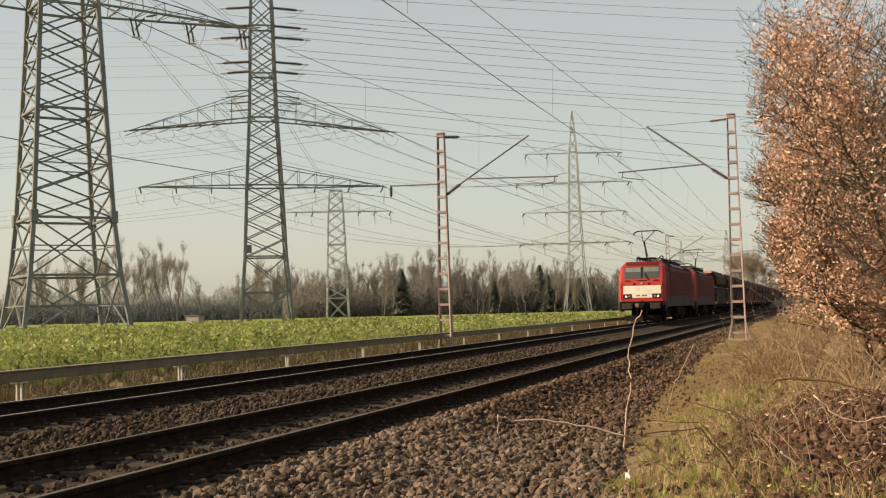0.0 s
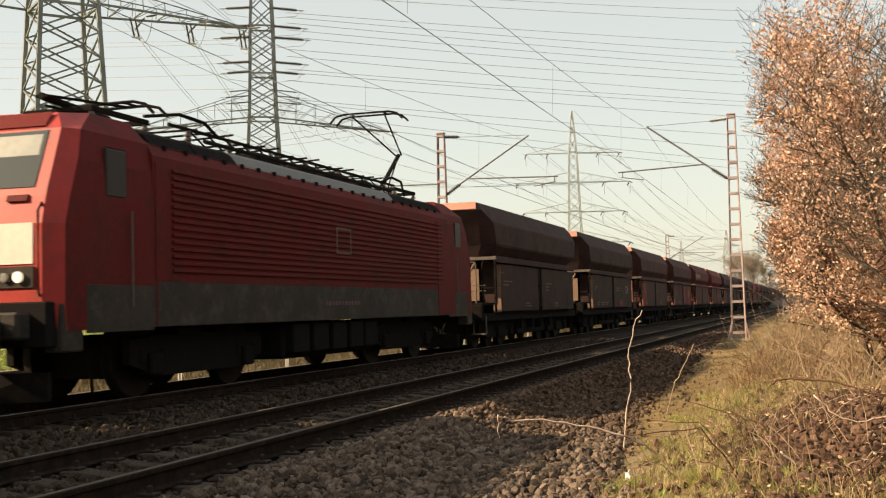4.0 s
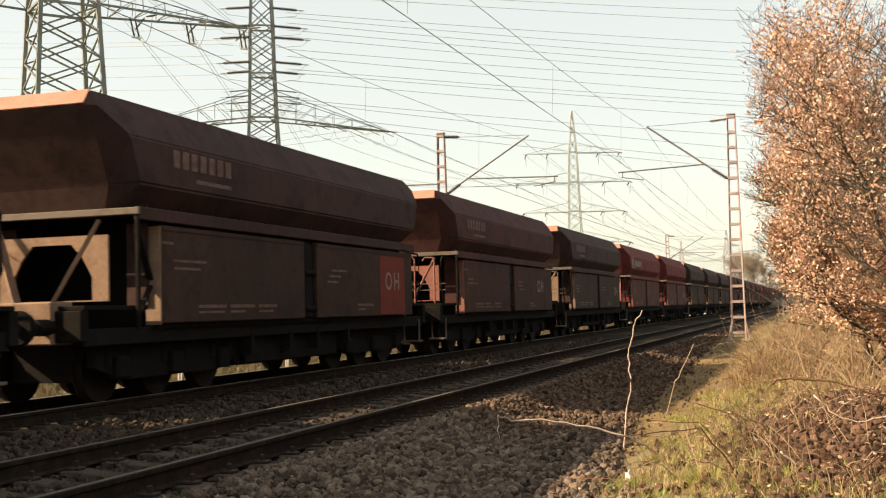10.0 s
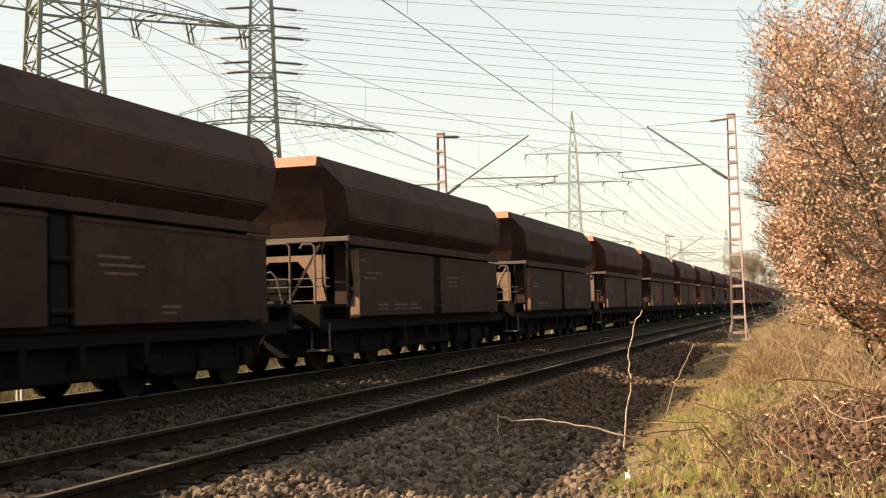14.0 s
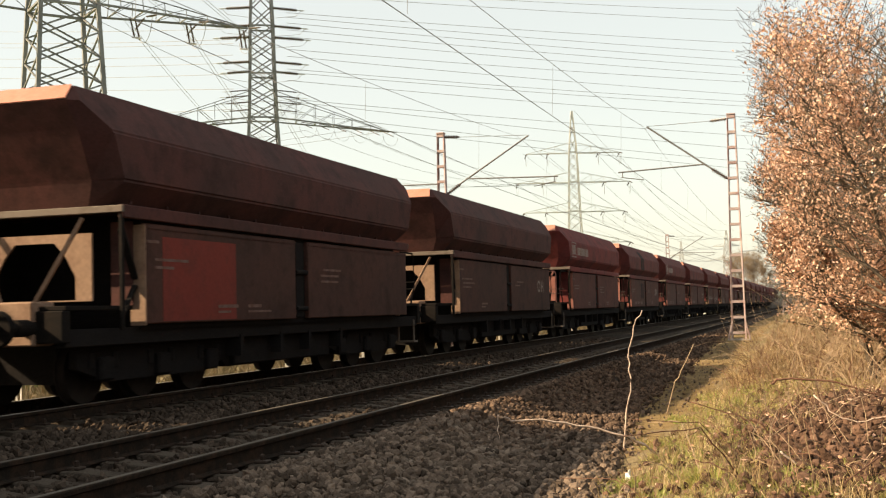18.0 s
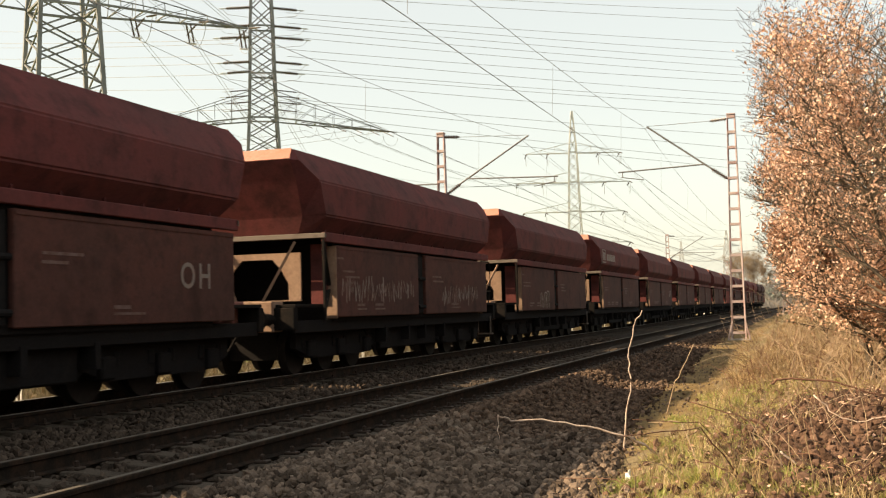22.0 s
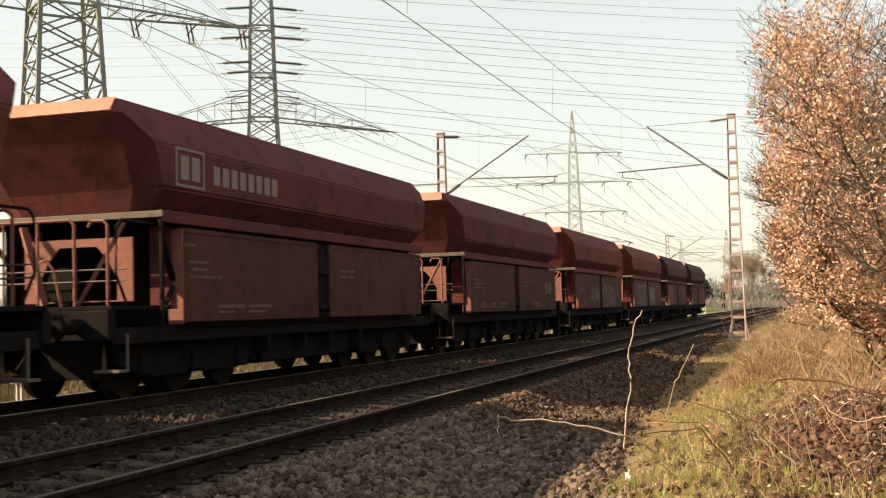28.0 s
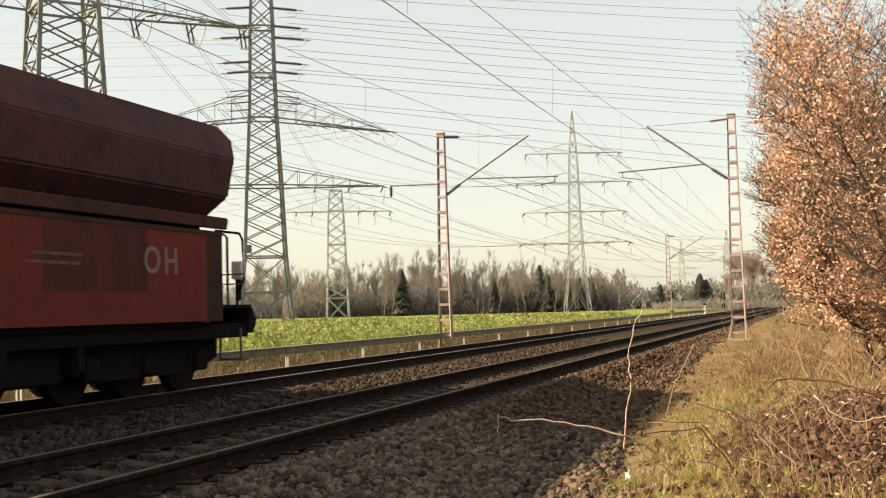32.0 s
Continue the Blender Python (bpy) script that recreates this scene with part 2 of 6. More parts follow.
M["orange_patch"] = material("orange_patch", (0.17, 0.034, 0.027), 0.8, 0, [((0.12, 0.032, 0.026), 2, 0.45, 0.65, 0.7)], 0.08, 20)
M["fresh_brown"] = material("fresh_brown", (0.06, 0.028, 0.024), 0.8, 0, [((0.048, 0.025, 0.022), 2, 0.45, 0.65, 0.7)], 0.08, 20)
M["graffiti_fill"] = material("graffiti_fill", (0.085, 0.05, 0.035), 0.7, 0, [((0.05, 0.025, 0.02), 2.2, 0.42, 0.6, 0.8), ((0.11, 0.075, 0.055), 5, 0.55, 0.7, 0.6)], 0.1, 20)
M["graffiti"] = material("graffiti", (0.2, 0.165, 0.15), 0.6, 0, [((0.15, 0.08, 0.065), 2.2, 0.42, 0.6, 0.9)])
M["signal_white"] = material("signal_white", (0.75, 0.74, 0.7), 0.5, 0, [((0.5, 0.47, 0.42), 3, 0.5, 0.7, 0.5)])
M["hut"] = material("hut", (0.3, 0.27, 0.24), 0.8, 0, [((0.2, 0.18, 0.16), 1, 0.45, 0.65, 0.7)])


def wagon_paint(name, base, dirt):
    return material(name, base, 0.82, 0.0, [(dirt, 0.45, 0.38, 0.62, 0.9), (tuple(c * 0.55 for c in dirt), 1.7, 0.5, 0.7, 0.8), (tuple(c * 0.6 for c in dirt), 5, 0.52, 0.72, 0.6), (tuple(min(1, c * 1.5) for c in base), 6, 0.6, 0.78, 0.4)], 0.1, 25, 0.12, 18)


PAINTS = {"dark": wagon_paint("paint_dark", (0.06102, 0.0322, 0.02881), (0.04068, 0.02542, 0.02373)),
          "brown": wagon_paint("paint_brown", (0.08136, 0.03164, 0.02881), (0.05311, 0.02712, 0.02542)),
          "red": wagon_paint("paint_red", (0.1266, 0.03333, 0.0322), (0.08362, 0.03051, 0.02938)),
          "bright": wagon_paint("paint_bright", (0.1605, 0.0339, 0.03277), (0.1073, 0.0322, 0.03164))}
# doors: wagon paint turned browner, and darkened to stand in for shade low down
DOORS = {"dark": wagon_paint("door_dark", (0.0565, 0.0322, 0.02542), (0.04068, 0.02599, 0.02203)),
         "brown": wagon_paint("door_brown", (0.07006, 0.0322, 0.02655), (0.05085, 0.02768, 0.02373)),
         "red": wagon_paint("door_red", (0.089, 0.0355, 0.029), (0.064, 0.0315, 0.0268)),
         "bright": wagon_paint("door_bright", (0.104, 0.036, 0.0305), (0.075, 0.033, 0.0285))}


# ------------------------------------------------------------ mesh helpers
def part(name, bm, mat, parent=None, label="", smooth=False):
    me = bpy.data.meshes.new(name)
    bm.normal_update()
    bm.to_mesh(me)
    bm.free()
    for m in (mat if isinstance(mat, (list, tuple)) else [mat]):
        me.materials.append(m)
    if smooth:
        me.polygons.foreach_set("use_smooth", [True] * len(me.polygons))
    ob = new(name, me)
    ob.parent = parent
    if label:
        tagged(ob, label)
    return ob


def thing(name, m, label, category, group="", kind=""):
    e = new(name)
    e.empty_display_size = 0.3
    e.matrix_world = m
    return tagged(e, label, category, group, kind)


def box(bm, x0, x1, y0, y1, z0, z1, bevel=0.0):
    v = [bm.verts.new(p) for p in ((x0, y0, z0), (x1, y0, z0), (x1, y1, z0), (x0, y1, z0), (x0, y0, z1), (x1, y0, z1), (x1, y1, z1), (x0, y1, z1))]
    f = [bm.faces.new([v[i] for i in q]) for q in ((3, 2, 1, 0), (4, 5, 6, 7), (0, 1, 5, 4), (1, 2, 6, 5), (2, 3, 7, 6), (3, 0, 4, 7))]
    if bevel:
        bmesh.ops.bevel(bm, geom=list({e for q in f for e in q.edges}), offset=bevel, segments=1, affect="EDGES")
    return bm


def boxes(rows, bevel=0.0):
    bm = bmesh.new()
    for r in rows:
        box(bm, *r, bevel)
    return bm


def beam(bm, a, b, w, h=None, up=(0, 0, 1)):
    """A square bar from a to b."""
    a, b = Vector(a), Vector(b)
    d = (b - a).normalized()
    s = d.cross(Vector(up))
    if s.length < 1e-4:
        s = d.cross(Vector((1, 0, 0)))
    s.normalize()
    u = s.cross(d)
    s, u = s * w / 2, u * (h or w) / 2
    v = [bm.verts.new(p + i * s + j * u) for p in (a, b) for i, j in ((-1, -1), (1, -1), (1, 1), (-1, 1))]
    for q in ((0, 1, 2, 3), (7, 6, 5, 4), (0, 4, 5, 1), (1, 5, 6, 2), (2, 6, 7, 3), (3, 7, 4, 0)):
        bm.faces.new([v[i] for i in q])
    return bm


def tube(bm, pts, r, sides=6, r_end=None, caps=True):
    pts = [Vector(p) for p in pts]
    rings = []
    for i, p in enumerate(pts):
        d = (pts[min(i + 1, len(pts) - 1)] - pts[max(i - 1, 0)]).normalized()
        s = d.cross(Vector((0, 0, 1)))
        if s.length < 1e-3:
            s = d.cross(Vector((1, 0, 0)))
        s.normalize()
        u = s.cross(d)
        k = r if r_end is None else r + (r_end - r) * i / (len(pts) - 1)
        rings.append([bm.verts.new(p + (s * math.cos(t) + u * math.sin(t)) * k) for t in (2 * math.pi * j / sides for j in range(sides))])
    for a, b in zip(rings, rings[1:]):
        for j in range(sides):
            bm.faces.new((a[j], a[(j + 1) % sides], b[(j + 1) % sides], b[j]))
    if caps:
        bm.faces.new(rings[0][::-1])
        bm.faces.new(rings[-1])
    return bm


def lathe(bm, axis, centre, profile, sides=20):
    """Rings (along, radius) round the axis 'x', 'y' or 'z' through centre."""
    c, rings = Vector(centre), []
    for s, r in profile:
        ring = []
        for j in range(sides):
            t = 2 * math.pi * j / sides
            a, b = r * math.cos(t), r * math.sin(t)
            ring.append(bm.verts.new(c + Vector({"x": (s, a, b), "y": (b, s, a), "z": (a, b, s)}[axis])))
        rings.append(ring)
    for a, b in zip(rings, rings[1:]):
        for j in range(sides):
            bm.faces.new((a[j], a[(j + 1) % sides], b[(j + 1) % sides], b[j]))
    bm.faces.new(rings[0][::-1])
    bm.faces.new(rings[-1])
    return bm


def loft(bm, rings, close=True):
    rows = [[bm.verts.new(p) for p in ring] for ring in rings]
    n = len(rows[0])
    for a, b in zip(rows, rows[1:]):
        for j in range(n):
            bm.faces.new((a[j], a[(j + 1) % n], b[(j + 1) % n], b[j]))
    if close:
        bm.faces.new(rows[0][::-1])
        bm.faces.new(rows[-1])
    bmesh.ops.recalc_face_normals(bm, faces=bm.faces)
    return bm


def soup(name, verts, faces, mat, label, category, kind="stuff"):
    """One object from arrays: verts (n, 3), faces (m, 3 or 4)."""
    me = bpy.data.meshes.new(name)
    verts, faces = np.asarray(verts, np.float32), np.asarray(faces, np.int32)
    k = faces.shape[1]
    me.vertices.add(len(verts))
    me.vertices.foreach_set("co", verts.ravel())
    me.loops.add(faces.size)
    me.loops.foreach_set("vertex_index", faces.ravel())
    me.polygons.add(len(faces))
    me.polygons.foreach_set("loop_start", np.arange(0, faces.size, k, dtype=np.int32))
    me.polygons.foreach_set("loop_total", np.full(len(faces), k, np.int32))
    me.polygons.foreach_set("use_smooth", np.zeros(len(faces), dtype=bool))
    me.update(calc_edges=True)
    me.materials.append(mat)
    return tagged(new(name, me), label, category, kind=kind)


def spun(n, rng):
    """n random turns, as 3 x 3 arrays."""
    q = rng.normal(size=(n, 4))
    q /= np.linalg.norm(q, axis=1)[:, None]
    w, x, y, z = q.T
    return np.stack([1 - 2 * (y * y + z * z), 2 * (x * y - z * w), 2 * (x * z + y * w),
                     2 * (x * y + z * w), 1 - 2 * (x * x + z * z), 2 * (y * z - x * w),
                     2 * (x * z - y * w), 2 * (y * z + x * w), 1 - 2 * (x * x + y * y)], 1).reshape(n, 3, 3)


# ------------------------------------------------------------ ground
def ease(x, a, b):
    t = min(1.0, max(0.0, (x - a) / (b - a)))
    return t * t * (3 - 2 * t)


def foot_line(y):
    """Where the ballast shoulder ends, beside the path."""
    return np.interp(y, [6.9, 8.6, 12, 13, 18.3, 24.6, 39, 60], [-1.6, -1.84, -2.3, -2.4, -2.85, -2.98, -3.4, -3.4])


def land(x, y):
    """Height of the ground."""
    z = -0.6 + 0.36 * ease(x, -12.9, -12.1)
    foot = float(foot_line(y)) + 0.1 * noise.noise((y * 0.5, 0.0, 11.0))
    z += 0.07 * ease(x, -4.55, -4.35)
    u = min(1.0, max(0.0, (x + 4.0) / (0.75 * (foot + 4.0))))
    z -= 0.19 * u * (2 - u)
    z += 0.07 * math.exp(-((x + 3.95) / 0.28) ** 2) * ease(y, 11.0, 14.0)
    z += 0.21 * ease(x, -2.0, -0.4)
    z += float(np.interp(y, [28, 38, 48, 70], [0.0, 0.2, 0.3, 0.3])) * u
    z += 0.34 * math.exp(-((x - 0.5) / 0.8) ** 2 - ((y - 11.5) / 3.6) ** 2)
    z += 0.5 * ease(x, 1.0, 5.0)
    if x > -2.2 or x < -13.2:
        z += 0.05 * noise.noise((x * 1.1, y * 0.7, 0.0))
    else:
        z += 0.012 * noise.noise((x * 1.5, y * 1.5, 3.0))
    return z


def steps(rows):
    v = []
    for a, b, d in rows:
        n = max(1, round((b - a) / d))
        v += [a + (b - a) * i / n for i in range(n)]
    return v + [rows[-1][1]]


gx = steps([(-2600, -600, 400), (-600, -160, 55), (-160, -40, 12), (-40, -15, 2.5), (-15, -11.5, 0.35), (-11.5, -4.5, 0.7), (-4.5, -1.5, 0.11), (-1.5, 2.5, 0.2), (2.5, 8, 0.8), (8, 60, 8), (60, 600, 100), (600, 2600, 500)])
gy = steps([(-400, -40, 60), (-40, 4, 4), (4, 26, 0.3), (26, 60, 1.0), (60, 200, 7), (200, 700, 40), (700, 3600, 300)])
bm = bmesh.new()
grid = [[bm.verts.new((x, y, land(x, y))) for x in gx] for y in gy]
for j in range(len(gy) - 1):
    for i in range(len(gx) - 1):
        f = bm.faces.new((grid[j][i], grid[j][i + 1], grid[j + 1][i + 1], grid[j + 1][i]))
        x, y = (gx[i] + gx[i + 1]) / 2, (gy[j] + gy[j + 1]) / 2
        wob = 0.3 * noise.noise((x, y * 0.6, 7.0)) + 0.22 * noise.noise((x * 3, y * 2.1, 9.0))
        edge = float(foot_line(y)) + 0.12
        f.material_index = 0
        if -12.6 < x < edge + wob:
            f.material_index = 1
        elif edge + wob <= x < -1.7 - 0.008 * max(0, y - 20) + wob:
            f.material_index = 2
        elif -118 < x < -19.6 and -20 < y < 150:
            f.material_index = 3
tagged(part("ground", bm, [M["soil"], M["ballast_bed"], M["sand"], M["crop_ground"]], None, "", True), "flat ground with a gravel bed, a sandy path and a field", "ground", kind="structure")


# ------------------------------------------------------------ tracks
def rail_bar(x, y0, y1):
    prof = [(-0.0625, -0.172), (0.0625, -0.172), (0.0625, -0.162), (0.012, -0.145), (0.009, -0.05), (0.035, -0.038), (0.036, -0.008), (0.028, -0.0005), (-0.028, -0.0005), (-0.036, -0.008), (-0.035, -0.038), (-0.009, -0.05), (-0.012, -0.145), (-0.0625, -0.162)]
    return loft(bmesh.new(), [[(x + a, y, b) for a, b in prof] for y in (y0, y1)])


def sleeper_mesh():
    bm = bmesh.new()
    prof = lambda y: [(-1.3, y, -0.36), (1.3, y, -0.36), (1.3, y, -0.2), (0.95, y, -0.172), (0.55, y, -0.172), (0.3, y, -0.2), (-0.3, y, -0.2), (-0.55, y, -0.172), (-0.95, y, -0.172), (-1.3, y, -0.2)]
    loft(bm, [prof(-0.13), prof(0.13)])
    bmesh.ops.bevel(bm, geom=[e for e in bm.edges], offset=0.012, segments=1, affect="EDGES")
    me = bpy.data.meshes.new("sleeper")
    bm.to_mesh(me)
    bm.free()
    me.materials.append(M["sleeper"])
    return me


def clip_mesh():
    bm = boxes([(-0.2, -0.075, -0.06, 0.06, -0.175, -0.145), (0.075, 0.2, -0.06, 0.06, -0.175, -0.145)], 0.008)
    for s in (-1, 1):
        lathe(bm, "z", (s * 0.14, 0, -0.15), [(0, 0.025), (0.05, 0.025), (0.06, 0.012)], 6)
    me = bpy.data.meshes.new("rail_clip")
    bm.to_mesh(me)
    bm.free()
    me.materials.append(M["clip"])
    return me


SLEEPER, CLIP = sleeper_mesh(), clip_mesh()


def track(x, label, y_parts, head):
    t = thing("railway_track", pose(x, 0, 0), label, "railway track", "tracks", "structure")
    for s in (-0.7545, 0.7545):
        r = part("rail", rail_bar(s, -40, 900), M["rail_side"], t)
        part("running_surface", boxes([(s - 0.027, s + 0.027, -40, 900, -0.0005, 0.0035)]), M[head], r, "worn steel running surface")
    rest = []
    y = -6.0
    while y < 260:
        if y < y_parts and y > 3:
            o = new("sleeper", SLEEPER)
            o.parent, o.location = t, (0, y, 0)
            for s in (-0.7545, 0.7545):
                if y < 34:
                    c = new("rail_clip", CLIP)
                    c.parent, c.location = o, (s, 0, 0)
        else:
            rest.append((-1.3, 1.3, y - 0.13, y + 0.13, -0.34, -0.175))
        y += 0.62
    tagged(part("far_sleepers", boxes(rest), M["sleeper"], t), kind="stuff")
    return t


track(NEAR_TRACK, "straight railway track with dull brown rails on concrete sleepers", 75, "dull_head")
track(FAR_TRACK, "straight railway track with dark rails in brown ballast", 60, "rail_head")


def stones(n, place, size, rng):
    """n broken stones: place(rng, n) gives their x, y; they lie half sunk in the ground."""
    g = (1 + 5 ** 0.5) / 2
    lump = np.array([(-1, g, 0), (1, g, 0), (-1, -g, 0), (1, -g, 0), (0, -1, g), (0, 1, g), (0, -1, -g), (0, 1, -g), (g, 0, -1), (g, 0, 1), (-g, 0, -1), (-g, 0, 1)]) / 1.9
    tri = np.array([(0, 11, 5), (0, 5, 1), (0, 1, 7), (0, 7, 10), (0, 10, 11), (1, 5, 9), (5, 11, 4), (11, 10, 2), (10, 7, 6), (7, 1, 8), (3, 9, 4), (3, 4, 2), (3, 2, 6), (3, 6, 8), (3, 8, 9), (4, 9, 5), (2, 4, 11), (6, 2, 10), (8, 6, 7), (9, 8, 1)])
    xy = place(rng, n)
    r = size * rng.uniform(0.55, 1.3, n)
    shape = (lump[None] + rng.uniform(-0.24, 0.24, (n, 12, 3))) * rng.uniform(0.6, 1.25, (n, 1, 3))
    shape = np.einsum("nij,nkj->nki", spun(n, rng), shape) * r[:, None, None]
    z = np.array([land(a, b) for a, b in xy]) + r * rng.uniform(-0.5, 1.3, n)
    v = shape + np.stack([xy[:, 0], xy[:, 1], z], 1)[:, None]
    f = (tri[None] + 12 * np.arange(n)[:, None, None]).reshape(-1, 3)
    return v.reshape(-1, 3), f


def strip(x0, x1, y0, y1, power=1.0, away=(), lift=0.0):
    def place(rng, n):
        x, y = rng.uniform(x0, x1, n), y0 + (y1 - y0) * rng.uniform(0, 1, n) ** power
        for c, half in away:
            hit = np.abs(x - c) < half
            x = np.where(hit, c + np.sign(x - c + 1e-6) * (half + rng.uniform(0, 0.15, n)), x)
        return np.stack([x, y], 1)
    return place


def shoulder_at(y, rng, n):
    k = rng.uniform(0, 1, n) ** 0.9
    x = -4.45 + (foot_line(y) + 4.55) * k + np.where(k > 0.8, 0.16 * np.abs(rng.normal(size=n)), 0.0)
    return np.stack([x, y], 1)


def shoulder_fresh(rng, n):
    return shoulder_at(6.4 + 6.0 * rng.uniform(0, 1, n) + 0.75 * np.abs(rng.normal(size=n)), rng, n)


def shoulder_old(rng, n):
    return shoulder_at(12.5 + 8.0 * rng.uniform(0, 1, n) ** 1.1 - 0.7 * np.abs(rng.normal(size=n)), rng, n)


def shoulder_far(rng, n):
    return shoulder_at(20 + 40 * rng.uniform(0, 1, n) ** 1.5, rng, n)


rng = np.random.default_rng(5)
soup("ballast_stones", *stones(12500, shoulder_fresh, 0.037, rng), M["stone"], "loose grey-brown broken stones of the ballast shoulder", "ballast")
soup("ballast_stones", *stones(9500, shoulder_old, 0.034, rng), M["stone_old"], "dark brown rust-stained stones of the ballast shoulder", "ballast")
soup("ballast_stones", *stones(7500, shoulder_far, 0.036, rng), M["stone_old"], "loose brown ballast stones along the track edge", "ballast")
soup("ballast_stones", *stones(11000, strip(-9.1, -6.75, 9, 48, 1.4), 0.042, rng), M["stone_track"], "loose brown ballast stones between the tracks", "ballast")
soup("ballast_stones", *stones(13000, strip(-7.0, -4.4, 6, 40, 1.4, ((-6.41, 0.11), (-4.91, 0.11))), 0.034, rng), M["stone_track"], "small ballast stones lying between the sleepers", "ballast")


soup("loose_stones", *stones(900, strip(-3.2, -1.8, 11.0, 40, 1.6), 0.022, rng), M["stone"], "scattered small stones on the path", "stones")


def heap(rng, n):
    return np.stack([0.28 + 0.58 * rng.normal(size=n), 10.9 + 2.2 * rng.normal(size=n)], 1)


soup("stone_heap", *stones(8500, heap, 0.038, rng), M["stone_pile"], "heap of dark brown stones beside the grass", "stone heap")


# ------------------------------------------------------------ raised cable duct
duct = thing("cable_duct", pose(DUCT_X, 0, 0), "long raised concrete cable duct on galvanised posts", "cable duct", "", "structure")
for i in range(-1, 26):
    y = 11.63 + i * 5.36
    part("trough", boxes([(-0.11, 0.11, y - 2.67, y + 2.67, 0.11, 0.285), (-0.135, 0.135, y - 2.675, y + 2.675, 0.285, 0.312)], 0.008), M["duct"], duct)
    p = part("post", boxes([(-0.02, 0.02, y - 0.075, y - 0.045, -0.7, 0.1), (-0.02, 0.02, y + 0.045, y + 0.075, -0.7, 0.1)], 0.004), M["galvanised"], duct, "pale galvanised post")
    part("bracket", boxes([(-0.12, 0.12, y - 0.09, y + 0.09, 0.08, 0.108)], 0.004), M["galvanised"], p)


# ------------------------------------------------------------ overhead line
def sag(a, b, drop, n=14):
    a, b = Vector(a), Vector(b)
    return [a.lerp(b, i / n) - Vector((0, 0, 4 * drop * (i / n) * (1 - i / n))) for i in range(n + 1)]


def ribbed(bm, a, b, r, ribs=7):
    """An insulator between a and b: a rod with sheds."""
    a, b = Vector(a), Vector(b)
    tube(bm, [a, b], r * 0.45, 6)
    d = (b - a) / (ribs + 1)
    for i in range(ribs):
        c = a + d * (i + 0.8)
        tube(bm, [c, c + d * 0.5], r, 8, r * 0.6)
    return bm


def line_mast(x, y, side, top, zone=True):
    """A ladder-like steel mast; side = +1: its track is towards +x."""
    m = thing("catenary_mast", pose(x, y, 0), "slender riveted steel lattice mast with faded reddish paint beside the track", "catenary mast", "line masts")
    base, zb = 0.23, land(x, y) - 0.1
    for s in (-1, 1):
        bm = bmesh.new()
        for d in (-1, 1):
            beam(bm, (s * base, d * 0.11, zb), (s * 0.12, d * 0.07, top), 0.022, 0.05)
        beam(bm, (s * (base + 0.012), 0, zb), (s * 0.132, 0, top), 0.012, 0.2, (0, 1, 0))
        part("leg", bm, M["mast_paint"], m)
    n = 15
    for i in range(n):
        z = zb + 0.35 + (top - 0.2 - zb) * i / (n - 0.6)
        w = base + (0.12 - base) * (z - zb) / (top - zb)
        for d in (-1, 1):
            part("batten", boxes([(-w, w, d * 0.1 - 0.006, d * 0.1 + 0.006, z - 0.045, z + 0.045)]), M["mast_paint"], m)
    part("footing", boxes([(-0.38, 0.38, -0.3, 0.3, zb - 0.4, zb + 0.14)], 0.03), M["hut"], m, "weathered concrete footing")
    for d in (-1, 1):
        for s in (-1, 1):
            part("foot_brace", beam(bmesh.new(), (s * (base + 0.13), d * 0.13, zb + 0.13), (s * (base - 0.02), d * 0.12, zb + 0.75), 0.03, 0.05), M["mast_paint"], m)
    part("cap", boxes([(-0.15, 0.15, -0.12, 0.12, top, top + 0.05)], 0.01), M["mast_paint"], m)
    # cantilever: stay tube, register tube, steady arm
    s = side
    reach = 2.9 if s < 0 else 3.35
    part("insulator", ribbed(bmesh.new(), (s * 0.18, 0, 5.42), (s * 0.72, 0, 5.80), 0.085), M["insulator"], m, "dark ribbed insulator")
    part("stay_tube", tube(bmesh.new(), [(s * 0.7, 0, 5.79), (s * reach, 0, 7.42)], 0.032, 8), M["tube_steel"], m)
    part("register_tube", tube(bmesh.new(), [(s * 0.95, 0, 5.97), (s * (reach + 1.05), 0, 5.86)], 0.026, 8), M["tube_steel"], m)
    bm = tube(bmesh.new(), [(s * (reach + 0.9), 0, 5.86), (s * (reach + 0.9), 0, 5.66)], 0.02, 6)
    tube(bm, [(s * (reach + 0.95), 0, 5.68), (s * (reach + 0.15), 0, 5.55)], 0.018, 6)
    part("steady_arm", bm, M["tube_steel"], m)
    part("top_insulator", ribbed(bmesh.new(), (s * 0.12, 0, top - 0.12), (s * 0.72, 0, top - 0.16), 0.075, 5), M["insulator"], m, "dark ribbed insulator")
    part("head_wire", tube(bmesh.new(), [(s * 0.7, 0, top - 0.16), (s * reach, 0, 7.43)], 0.009, 4), M["wire"], m)
    return m


for y, low in zip(MAST_ROWS, (0, 0, 0)):
    line_mast(-2.48, y, -1, 7.62)
    line_mast(-13.0, y, 1, 7.7)
    if y < 100:
        bm = tube(bmesh.new(), [(-13.15, y, 5.84), (-15.05, y, 5.87)], 0.026, 8)
        stub = tagged(part("feeder_bracket", bm, M["tube_steel"]), "thin steel bracket reaching out behind a line mast", "bracket")
        ib = part("insulator", ribbed(bmesh.new(), (-15.02, y, 5.85), (-15.02, y, 5.45), 0.08, 4), M["insulator"], stub)


